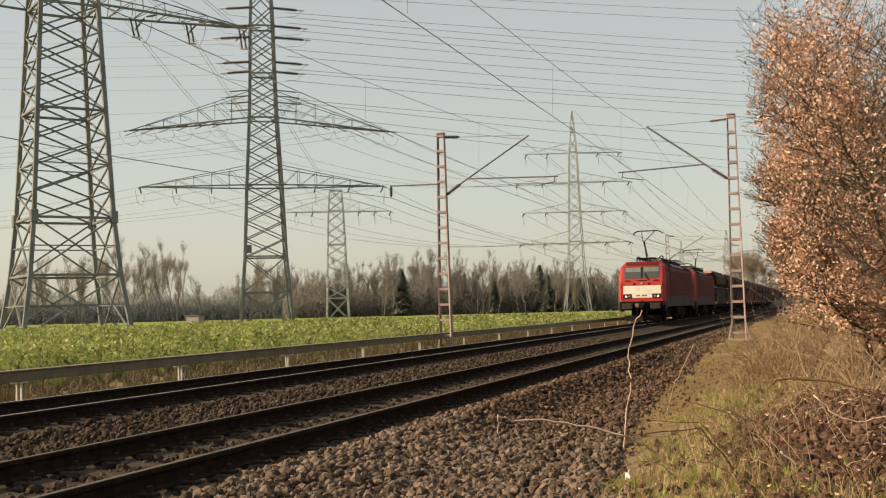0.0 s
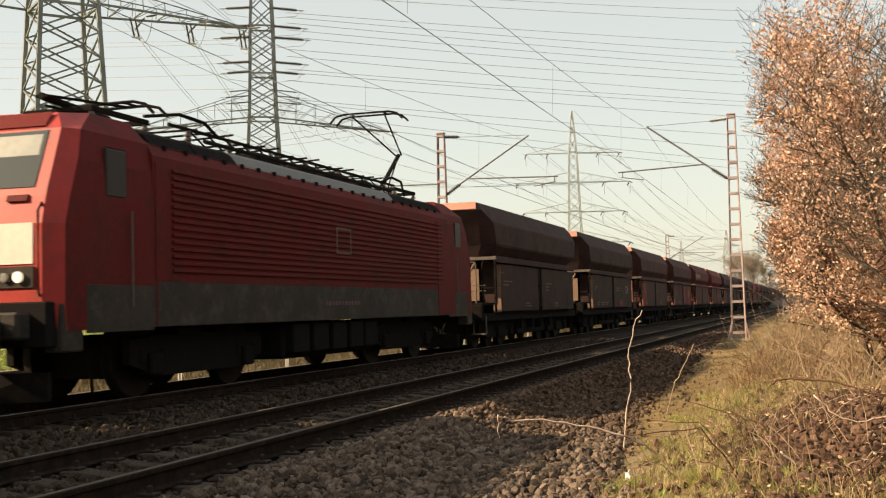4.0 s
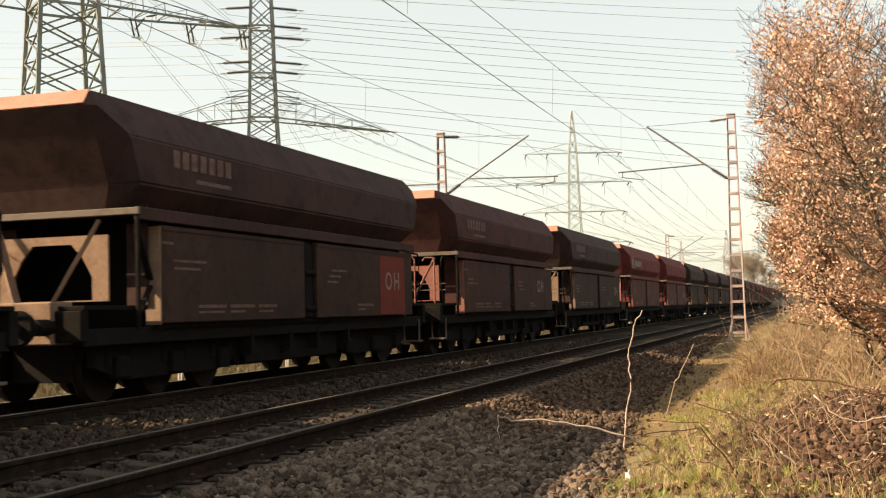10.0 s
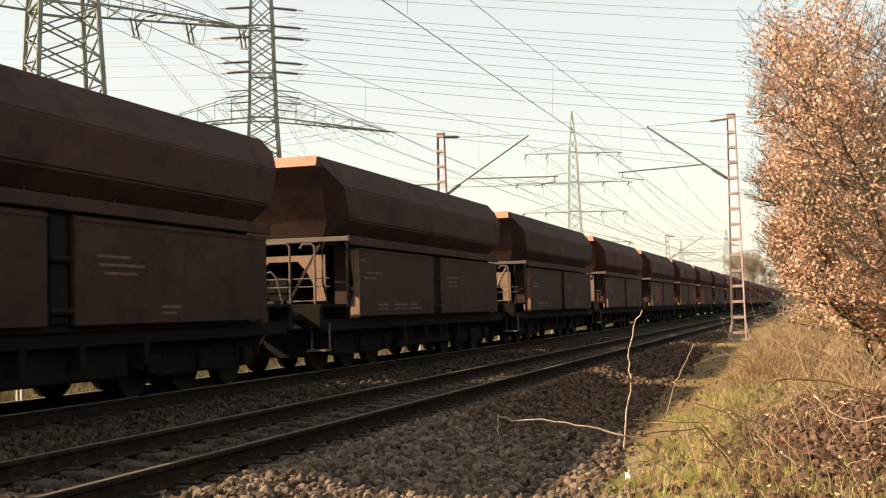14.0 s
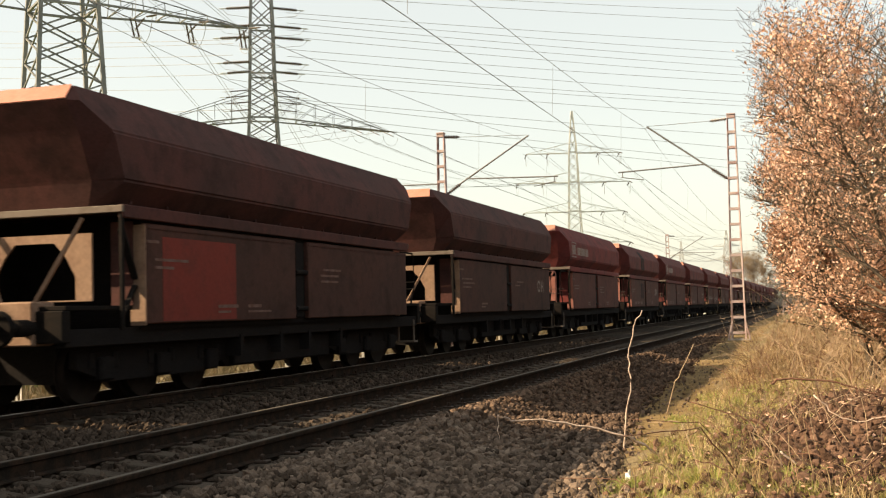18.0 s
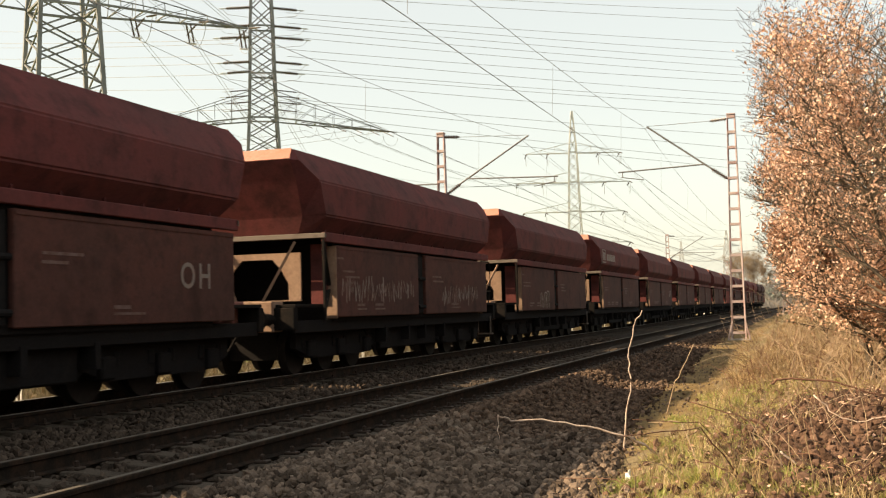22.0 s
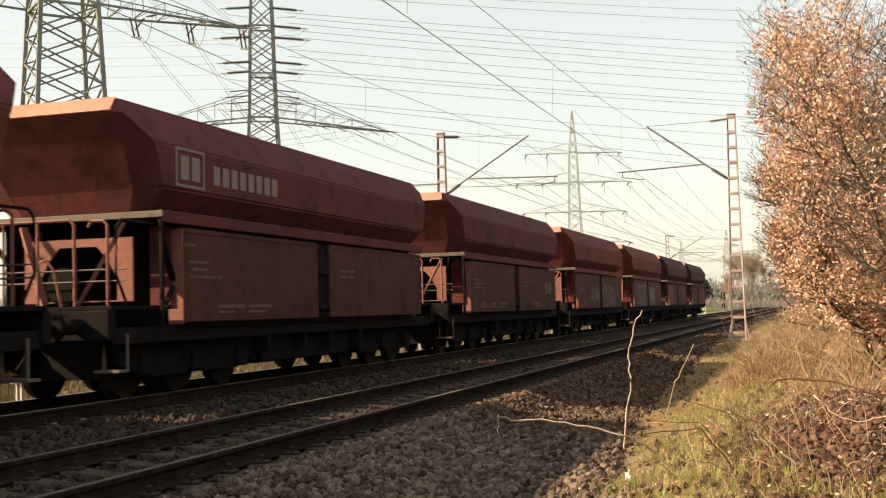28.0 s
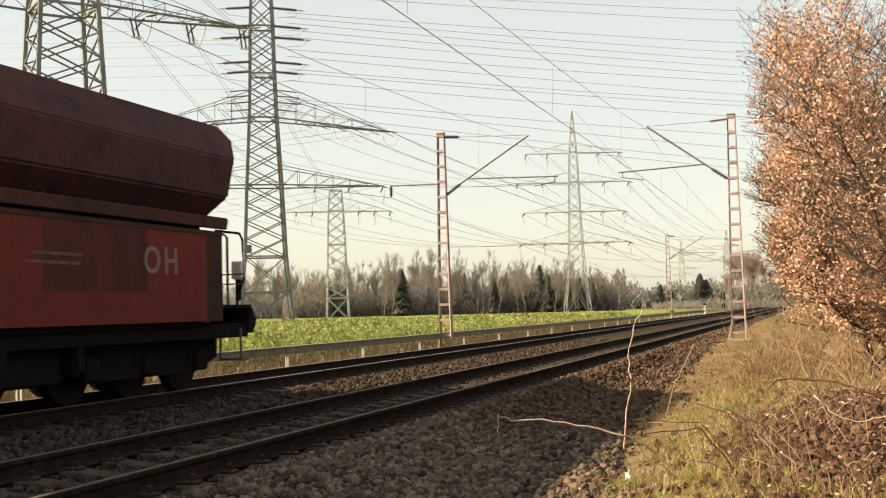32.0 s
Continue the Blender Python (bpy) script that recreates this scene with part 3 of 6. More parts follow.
def contact_line(x, name, low, rise=0.0):
    c = thing("overhead_wire", pose(x, 0, 0), name, "overhead wire", "overhead wires")
    spots = (-29.0, *MAST_ROWS, 270.0)
    z0 = 7.42
    for a, b in zip(spots, spots[1:]):
        off = 0.18
        part("contact_wire", tube(bmesh.new(), [(0.2, a, low + rise * (a < 0)), (0, (a + b) / 2, low - 0.02 + rise / 2 * (a < 0)), (0.2, b, low)], 0.008, 5), M["wire"], c)
        path = sag((off, a, z0), (off, b, z0), 1.05, 20)
        part("messenger_wire", tube(bmesh.new(), path, 0.0065, 5), M["wire"], c)
        n = 7
        for i in range(n):
            k = (i + 0.5) / n
            z = z0 - 4.2 * k * (1 - k)
            y = a + (b - a) * k
            part("dropper", tube(bmesh.new(), [(off * 0.9, y, z), (0.1, y + 0.05, low + rise * (1 - k) * (a < 0))], 0.004, 4), M["wire"], c)
    return c


contact_line(NEAR_TRACK, "thin dark contact wire and messenger wire over the near track", 5.54)
contact_line(FAR_TRACK, "thin dark contact wire and messenger wire over the far track", 5.52, 1.2)
# parallel feeder on the masts' outer side
fw = tagged(part("feeder_wire", tube(bmesh.new(), sag((-15.02, -30, 5.5), (-15.02, 41, 5.42), 0.8) + sag((-15.02, 41, 5.42), (-15.02, 111, 5.5), 0.9)[1:], 0.011, 5), M["wire"]), "thin dark feeder wire behind the masts", "wire")


# ------------------------------------------------------------ pylons
def lattice(p, steel, near, c0, w0, c1, w1, panels, bar):
    """X-bracing on four sides between two square levels; bars of their own on the nearer pylons."""
    cor = lambda c, w, i: Vector((c[0] + w * (1, -1, -1, 1)[i] / 2, c[1] + w * (1, 1, -1, -1)[i] / 2, c[2]))
    c0, c1 = Vector(c0), Vector(c1)
    joined = None if near else bmesh.new()
    for k in range(panels):
        a, b = k / panels, (k + 1) / panels
        ca, cb, wa, wb = c0.lerp(c1, a), c0.lerp(c1, b), w0 + (w1 - w0) * a, w0 + (w1 - w0) * b
        for i in range(4):
            j = (i + 1) % 4
            for q in ((cor(ca, wa, i), cor(cb, wb, j)), (cor(ca, wa, j), cor(cb, wb, i))):
                if near:
                    part("brace", beam(bmesh.new(), *q, bar), steel, p)
                else:
                    beam(joined, *q, bar)
    if not near:
        tagged(part("bracing", joined, steel, p), kind="stuff")


def pylon(name, label, at, turn, levels, bars, steel, arms, near=False):
    """levels: rows (z, width, panels to the next level); arms: rows (z, left reach, right reach, height, strings)."""
    p = thing("power_pylon", pose(*at, 0, 0, turn), label, "pylon", "power pylons")
    legs, brace = bars
    for i in range(4):
        bm = bmesh.new()
        sx, sy = (1, -1, -1, 1)[i] / 2, (1, 1, -1, -1)[i] / 2
        tube(bm, [(a[1] * sx, a[1] * sy, a[0]) for a in levels], legs * 0.7, 4)
        part("leg", bm, steel, p)
    for k, (a, b) in enumerate(zip(levels, levels[1:])):
        lattice(p, steel, near, (0, 0, a[0]), a[1], (0, 0, b[0]), b[1], a[2], brace)
        bm = bmesh.new()
        for i in range(4):
            q = [((1, -1, -1, 1)[j % 4] * b[1] / 2, (1, 1, -1, -1)[j % 4] * b[1] / 2, b[0]) for j in (i, i + 1)]
            beam(bm, *q, brace * 1.5)
        part("frame", bm, steel, p)
    for z, left, right, h, strings in arms:
        w = np.interp(z, [q[0] for q in levels], [q[1] for q in levels]) / 2
        for s, reach in ((-1, left), (1, right)):
            if not reach:
                continue
            bm = bmesh.new()
            tip = Vector((s * reach, 0, z))
            n = max(3, int(reach / 3.2))
            for d in (-1, 1):
                root, top = Vector((s * w, d * w, z + (h > 5) * 2.0)), Vector((s * w, d * w * 0.8, z + h))
                beam(bm, root, tip, brace * 1.3)
                beam(bm, top, tip, brace * 0.6)
                last = root
                for k in range(1, n):
                    lo, hi = root.lerp(tip, k / n), top.lerp(tip, k / n)
                    beam(bm, lo, hi, brace * 0.42)
                    beam(bm, last, hi, brace * 0.36)
                    last = lo
            for k in range(1, n):
                q = [Vector((s * w, d * w, z + (h > 5) * 2.0)).lerp(tip, k / n) for d in (-1, 1)]
                beam(bm, *q, brace * 0.7)
            arm = part("cross_arm", bm, steel, p)
            for k in range(strings):
                x = s * (w + (reach - w) * (k + 1) / strings)
                for d in (-1, 1):
                    b2 = ribbed(bmesh.new(), (x, d * 0.3, z - 0.1), (x, d * 4.0, z - 0.75), 0.13, 6)
                    part("insulator", b2, M["insulator"], arm)
                part("jumper", tube(bmesh.new(), [(x + 0.5 * math.sin(t), 4.0 * math.sin(t), z - 0.75 - 2.3 * math.cos(t)) for t in np.linspace(-1.5, 1.5, 9)], 0.035, 4), M["power_wire"], arm)
    return p


pa = pylon("a", "very tall dark steel lattice pylon standing in the field", (-79.9, 111.2, -0.6), 50, [(0, 11.6, 1), (6.6, 9.7, 1), (12.9, 8.6, 4), (25.0, 7.4, 4), (36.9, 6.3, 3), (47, 5.2, 3), (60, 3, 1)], (0.46, 0.175), M["pylon_steel"],
      [(37.2, 22, 22.5, 2.6, 3), (47, 17, 17, 2.6, 3)], True)
for z, w in ((3.3, 10.65), (9.8, 9.15), (18.9, 8.0)):
    for i in range(4):
        q = [((1, -1, -1, 1)[j % 4] * w / 2, (1, 1, -1, -1)[j % 4] * w / 2, z) for j in (i, i + 1)]
        part("strut", beam(bmesh.new(), *q, 0.13), M["pylon_steel"], pa)
for i in range(4):
    x, y = (1, -1, -1, 1)[i] * 4.3, (1, 1, -1, -1)[i] * 4.3
    part("gusset_plate", boxes([(x - 0.42, x + 0.42, y - 0.42, y + 0.42, 12.3, 13.7)], 0.1), M["pylon_steel"], pa)
for x in (8.4, 15.2, 22.0):
    for o in (-0.28, 0.28):
        part("insulator", ribbed(bmesh.new(), (x - 0.3 + o, 0.2, 37.0), (x + 0.5 + o, 1.2, 34.9), 0.15, 9), M["insulator"], pa, "long dark ribbed insulator")
    part("yoke_plate", boxes([(x - 0.1, x + 1.1, 1.15, 1.25, 34.75, 34.95)], 0.03), M["galvanised"], pa)
rungs = bmesh.new()
for k in range(70):
    z = 1.0 + 0.42 * k
    w = np.interp(z, [0, 6.6, 12.9, 25, 36.9], [11.6, 9.7, 8.6, 7.4, 6.3]) / 2
    beam(rungs, (w, -w, z), (w + 0.28, -w - 0.28, z), 0.06)
tagged(part("climbing_rungs", rungs, M["pylon_steel"], pa), kind="stuff")
B_TURN = 29
pb = pylon("b", "very tall dark steel lattice pylon with many cross arms", (-89.6, 181.0, -0.6), B_TURN, [(0, 8.6, 1), (5.5, 7.9, 1), (11.6, 6.9, 4), (23.8, 5.9, 4), (35.5, 4.7, 3), (43.2, 4.2, 3), (51.5, 3.9, 3), (62, 3, 1)], (0.42, 0.17), M["pylon_steel"],
      [(23.8, 20.8, 20.8, 3.4, 3), (33.4, 22.5, 22.0, 6.6, 0)], True)
for z, half, thick in ((54.6, 6.8, 0.34), (51.4, 7.4, 0.34), (49.4, 7.8, 0.34), (45.1, 7.4, 0.34), (43.4, 6.7, 0.32), (40.2, 6.4, 0.16), (39.2, 7.0, 0.16), (38.1, 7.0, 0.18), (36.8, 6.4, 0.18)):
    w = np.interp(z, [35.5, 43.2, 51.5, 62], [2.35, 2.1, 1.95, 1.5])
    for s in (-1, 1):
        for off in (-1,):
            part("insulator", ribbed(bmesh.new(), (s * w, off * w, z), (s * (half - 0.7), off * (w + 0.5), z - 0.45), thick, 12), M["insulator"], pb, "long dark ribbed insulator")
            part("line_clamp", ribbed(bmesh.new(), (s * (half - 0.7), off * (w + 0.5), z - 0.45), (s * (half + 0.5), off * (w + 0.6), z - 0.55), thick * 0.5, 2), M["pylon_steel_hazed"], pb, "pale forged line clamp")
            part("jumper", tube(bmesh.new(), [(s * half, off * (w + 0.5), z - 0.5), (s * (half - 1.0), off * (w + 1.0), z - 1.6), (s * w, off * (w + 1.2), z - 2.1), (0, off * (w + 1.2), z - 2.3)], 0.035, 4), M["power_wire"], pb)
for s in (-1, 1):                          # gear strung along the upper cross arm
    for x in (6.5, 9.5, 12.5, 15.5, 18.5, 21.0):
        for d in (-1, 1):
            part("insulator", ribbed(bmesh.new(), (s * x, d * 0.6, 35.6 - 0.1 * x), (s * (x + 2.2), d * 2.2, 35.0 - 0.1 * x), 0.1, 9), M["insulator"], pb, "long dark ribbed insulator")
        part("jumper", tube(bmesh.new(), [(s * (x + 1.2) + 1.7 * math.sin(t), 2.2 * math.sin(t), 35.0 - 0.1 * x - 2.0 * math.cos(t)) for t in np.linspace(-1.5, 1.5, 9)], 0.03, 4), M["power_wire"], pb)
tagged(part("work_cage", boxes([(-3.5, -2.4, -3.2, -2.4, 12.2, 13.6)], 0.05), M["pylon_steel"], pb))
pylon("c", "narrow steel lattice pylon with one cross arm, paled for haze", (-101.6, 240.9, -0.6), 26, [(0, 5.0, 1), (5, 4.6, 5), (17, 3.9, 3), (24.6, 3.3, 2), (29.2, 2.6, 1)], (0.24, 0.13), M["pylon_steel_hazed"],
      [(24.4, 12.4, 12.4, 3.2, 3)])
pylon("d", "tapering steel lattice pylon with four cross arms, paled for haze", (-56.2, 286.6, -0.6), 18, [(0, 6.4, 1), (9, 4.3, 3), (18, 3.4, 3), (25.6, 2.8, 3), (33, 2.4, 3), (40.5, 1.9, 3), (50.8, 0.3, 1)], (0.22, 0.12), M["pylon_steel_hazed"],
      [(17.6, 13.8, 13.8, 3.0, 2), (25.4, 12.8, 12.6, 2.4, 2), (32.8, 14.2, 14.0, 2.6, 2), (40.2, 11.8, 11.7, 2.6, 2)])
pylon("e", "distant grey steel lattice pylon", (-42.0, 617.0, -0.6), 10, [(0, 8, 1), (10, 4.5, 4), (30, 2.6, 3), (39, 0.6, 1)], (0.4, 0.25), M["pylon_steel_hazed"],
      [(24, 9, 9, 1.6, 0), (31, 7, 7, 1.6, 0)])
pylon("f", "distant grey steel lattice pylon", (-93.0, 880.0, -0.6), 10, [(0, 9, 1), (12, 5.5, 4), (36, 2.8, 3), (48, 0.6, 1)], (0.5, 0.3), M["pylon_steel_hazed"],
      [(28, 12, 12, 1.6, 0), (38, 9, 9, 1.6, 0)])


def power_line(a, b, drop, r=0.04):
    return tagged(part("power_line", tube(bmesh.new(), sag(a, b, drop, 18), r, 4, None, False), M["power_wire"]), "thin grey high-voltage conductor across the sky", "power line", "power lines")


for z0, z1 in zip((57.4, 56.3, 53.0, 52.2, 51.2, 50.0, 48.8, 46.6, 45.4, 43.2, 42.6, 41.2, 38.0, 37.6, 35.6, 34.5),
                  (81.6, 78.3, 71.6, 68.3, 65.8, 63.9, 61.6, 60.2, 56.0, 54.6, 53.2, 49.8, 44.5, 39.6, 35.8, 33.6)):
    power_line((-84.6, 180.6, z0), (27.1, 351.6, z1), 0.8)
for z0, z1 in ((50.5, 85.1), (48.6, 81.6), (47.9, 80.3), (44.5, 74.7), (42.6, 71.5), (45.9, 77.1), (40.0, 69.0), (36.5, 60.0)):
    power_line((-93.6, 178.0, z0), (-247.7, 263.5, z1), 0.8)
# conductors between the pylons
for k in range(3):
    s = 7 + 7.3 * k
    d = Vector((math.cos(radians(50)), math.sin(radians(50)), 0))
    a = Vector((-79.9, 111.2, 36.2)) + d * s
    for off in (-0.25, 0.25):
        power_line(a + Vector((off, 0, 0)), (-101.6 + 4 * (k - 1) + off, 240.9, 23.6), 3.0, 0.03)
        power_line(a + Vector((off, 0, 0)), (a.x + 40, a.y - 160, 44), 4.0, 0.03)
    e = Vector((math.cos(radians(29)), math.sin(radians(29)), 0))
    for sd in (-1, 1):
        for z, reach in ((23.2, 20.8), (33.0, 22)):
            q = Vector((-89.6, 181.0, z)) + e * sd * reach * (k + 1) / 3
            power_line(q, (-57 + sd * (4 + 3.6 * k), 286.6 + sd * (1 + k), 17.4 if z < 30 else 32.6), 4.5, 0.03)
            power_line(q, (q.x - 160, q.y + (20 if z < 30 else -20), z + 4), 5.0, 0.03)
for z, reach in ((17.2, 13.6), (25.0, 12.6), (32.4, 14), (39.8, 11.7)):
    for sd in (-1, 1):
        for k in (0.55, 1.0):
            q = Vector((-57.0, 286.6, z)) + Vector((math.cos(radians(18)), math.sin(radians(18)), 0)) * sd * reach * k
            power_line(q, (-42 + sd * 7 * k, 617, 24 + (z - 17) * 0.5), 9, 0.045)
power_line((-79.9, 111.2, 37.0), (-10, 150, 6), 2, 0.03)
power_line((-55.1, 284.5, 50.0), (-42, 617, 38.5), 8, 0.04)


# ------------------------------------------------------------ plants
def blades(xy, lo, hi, width, rng, lean=0.35, foot=None):
    """Grass blades, three-sided strips of two steps."""
    n = len(xy)
    z = np.array([land(a, b) for a, b in xy]) if foot is None else foot
    h = rng.uniform(lo, hi, n)
    t = rng.uniform(0, 2 * np.pi, n)
    side = np.stack([np.cos(t), np.sin(t), 0 * t], 1) * (width * rng.uniform(0.6, 1.3, n))[:, None]
    a = rng.uniform(0, 2 * np.pi, n)
    bend = np.stack([np.cos(a), np.sin(a), 0 * a], 1) * (h * lean * rng.uniform(0.2, 1.6, n))[:, None]
    p = np.stack([xy[:, 0], xy[:, 1], z - 0.02], 1)
    up = np.zeros((n, 3))
    up[:, 2] = h
    v = np.stack([p - side, p + side, p + up * 0.6 + bend * 0.35 + side * 0.6, p + up * 0.6 + bend * 0.35 - side * 0.6, p + up * 0.95 + bend], 1)
    k = 5 * np.arange(n)[:, None]
    f = np.concatenate([k + np.array([[0, 1, 2]]), k + np.array([[0, 2, 3]]), k + np.array([[3, 2, 4]])])
    return v.reshape(-1, 3), f


def leaves(p, size, rng, flat=0.0, droop=0.25):
    """Folded pointed leaves at the points p."""
    n = len(p)
    R = spun(n, rng)
    s = (size * rng.uniform(0.6, 1.3, n))[:, None, None]
    leaf = np.array([(0, -0.5, 0), (0.22, -0.2, 0.07), (0.28, 0.15, 0.09), (0, 0.5, -droop * 0.3), (-0.28, 0.15, 0.09), (-0.22, -0.2, 0.07)])
    if flat:
        R[:, 2, :2] *= 1 - flat
    v = np.einsum("nij,kj->nki", R, leaf) * s + p[:, None]
    k = 6 * np.arange(n)[:, None]
    f = np.concatenate([k + np.array([q]) for q in ([0, 1, 3], [1, 2, 3], [0, 3, 5], [5, 3, 4])])
    return v.reshape(-1, 3), f


rng = np.random.default_rng(11)


def bank(n, y0, y1, power, x_lo, x_hi):
    y = y0 + (y1 - y0) * rng.uniform(0, 1, n) ** power
    x = rng.uniform(x_lo, x_hi, n)
    edge = np.interp(y, [8, 12.6, 18, 40], [-1.53, -1.71, -1.8, -2.0]) + 0.18 * np.sin(y * 1.9) + 0.12 * np.sin(y * 4.3 + 1) + 0.25 * np.abs(rng.normal(size=n))
    keep = (x > edge) & ~((((x - 0.4) / 0.95) ** 2 + ((y - 10.9) / 3.9) ** 2 < rng.uniform(0.5, 1.3, n)) & (rng.uniform(0, 1, n) < 0.93))
    tuft = np.sin(x * 5.1 + np.sin(y * 3.3)) * np.sin(y * 4.4 + np.cos(x * 4.0))
    keep &= rng.uniform(-1, 1, n) < 1.7 * tuft + 0.15
    return np.stack([x, y], 1)[keep]


def tufts(centres, per, lo, hi, width, rng):
    """Bunches of blades that splay out from each centre."""
    n = len(centres) * per
    size = np.repeat(rng.uniform(0.55, 1.25, len(centres)), per)
    c = np.repeat(centres, per, axis=0)
    t = rng.uniform(0, 2 * np.pi, n)
    out = np.stack([np.cos(t), np.sin(t)], 1)
    far = rng.uniform(0, 1, n) ** 0.7
    xy = c + out * (far * 0.055 * size)[:, None]
    z = np.repeat(np.array([land(a, b) for a, b in centres]), per) - 0.02
    h = rng.uniform(lo, hi, n) * size * (1.1 - 0.45 * far)
    bend = np.zeros((n, 3))
    bend[:, :2] = out * (h * (0.25 + 0.9 * far) * rng.uniform(0.5, 1.4, n))[:, None]
    bend[:, :2] += rng.normal(0, 0.02, (n, 2))
    q = rng.uniform(0, 2 * np.pi, n)
    side = np.stack([np.cos(q), np.sin(q), 0 * q], 1) * (width * rng.uniform(0.6, 1.3, n))[:, None]
    p = np.stack([xy[:, 0], xy[:, 1], z], 1)
    up = np.zeros((n, 3))
    up[:, 2] = h
    v = np.stack([p - side, p + side, p + up * 0.65 + bend * 0.35 + side * 0.7, p + up * 0.65 + bend * 0.35 - side * 0.7, p + up * 0.9 + bend], 1)
    k = 5 * np.arange(n)[:, None]
    return v.reshape(-1, 3), np.concatenate([k + np.array([[0, 1, 2]]), k + np.array([[0, 2, 3]]), k + np.array([[3, 2, 4]])])


soup("grass_tufts", *tufts(bank(3600, 6.8, 20, 1.35, -2.1, 2.6), 34, 0.045, 0.14, 0.0036, rng), M["grass"], "yellow-green tufts of winter grass on the bank", "grass")
soup("grass_tufts", *tufts(bank(2600, 6.8, 20, 1.3, -2.1, 0.6), 34, 0.04, 0.13, 0.004, rng), M["green_grass"], "fresh green tufts of grass on the bank", "grass")
soup("straw_tufts", *tufts(bank(4600, 7.0, 34, 1.3, -2.2, 4.0), 26, 0.06, 0.22, 0.0032, rng), M["straw"], "bleached straw tufts on the bank", "grass")
soup("grass", *blades(bank(60000, 6.5, 22, 1.5, -2.3, 3.2), 0.03, 0.11, 0.0048, rng, 1.0), M["grass"], "short yellow-green winter grass on the bank", "grass")
soup("dry_grass", *blades(bank(34000, 7, 30, 1.3, -2.3, 4.0), 0.08, 0.3, 0.0035, rng, 0.7), M["dry_grass"], "dry straw-coloured grass on the bank", "grass")
soup("dry_grass", *blades(bank(42000, 20, 110, 1.7, -1.5, 6.0), 0.08, 0.34, 0.009, rng, 0.6), M["dry_grass"], "dry straw-coloured grass beside the path", "grass")
n = 14000
y = 10 + 80 * rng.uniform(0, 1, n) ** 1.6
x = -1.8 - 1.3 * rng.uniform(0, 1, n) ** 1.2
soup("dry_grass", *blades(np.stack([x, y], 1), 0.012, 0.05, 0.006, rng, 1.4), M["dry_grass"], "sparse short dry grass on the path", "grass")
n = 52000
y = 8 + 110 * rng.uniform(0, 1, n) ** 1.6
x = rng.uniform(-20.2, -12.35, n)
soup("dry_grass", *tufts(np.stack([x, y], 1)[:3600], 24, 0.15, 0.5, 0.009, rng), M["verge"], "brown dry grass along the cable duct", "grass")
# crop: a low bumpy mass and its leaves
cx, cy = steps([(-300, -122, 9), (-122, -40, 2.6), (-40, -19.6, 0.8)]), steps([(-12, 60, 0.9), (60, 146, 2.4), (146, 280, 9)])
bm = bmesh.new()
g = [[bm.verts.new((a, b, -0.6 + (0.55 + 0.12 * noise.noise((a * 0.9, b * 0.9, 2)) + 0.1 * noise.noise((a * 0.11, b * 0.11, 5))) * ease(a, -19.6, -20.4) * ease(b, 280, 270))) for a in cx] for b in cy]
for j in range(len(cy) - 1):
    for i in range(len(cx) - 1):
        bm.faces.new((g[j][i], g[j][i + 1], g[j + 1][i + 1], g[j + 1][i]))
tagged(part("crop_mass", bm, M["crop_ground"], None, "", True), "dense green crop covering the field", "crop", kind="stuff")
n = 170000
d = 21 + 114 * rng.uniform(0, 1, n) ** 1.7
a = rng.uniform(radians(-8), radians(47), n)
x, y = -d * np.sin(a), d * np.cos(a)
keep = (x < -19.4) & (y < 146)
d, x, y = d[keep], x[keep], y[keep]
h = 0.16 * np.sin(x * 0.35 + 1.3) * np.sin(y * 0.27) + 0.16 * np.sin(x * 1.3) * np.cos(y * 1.1) + 0.12 * np.sin(x * 4.1 + y) * np.sin(y * 3.7)
front = np.clip((-19.3 - x) / 0.8, 0, 1)
z = -0.6 + (0.2 + 0.75 * front + h * front) * rng.uniform(0.15, 1.0, len(x)) ** 0.5
v, f = leaves(np.stack([x, y, z], 1), 0.11, rng, 0.0)
grow = np.repeat(1 + d / 70.0, 6)[:, None]
mid = np.repeat(np.stack([x, y, z], 1), 6, axis=0)
soup("crop_leaves", mid + (v - mid) * grow, f, M["crop"], "yellow-green leaves of the flowering crop", "crop")
n = 42000
pick = rng.integers(0, len(x), n)
soup("crop_stalks", *blades(np.stack([x[pick], y[pick]], 1), 0.5, 1.25, 0.012, rng, 0.3, np.full(n, -0.6)), M["crop"], "pale upright stalks of the crop", "crop")


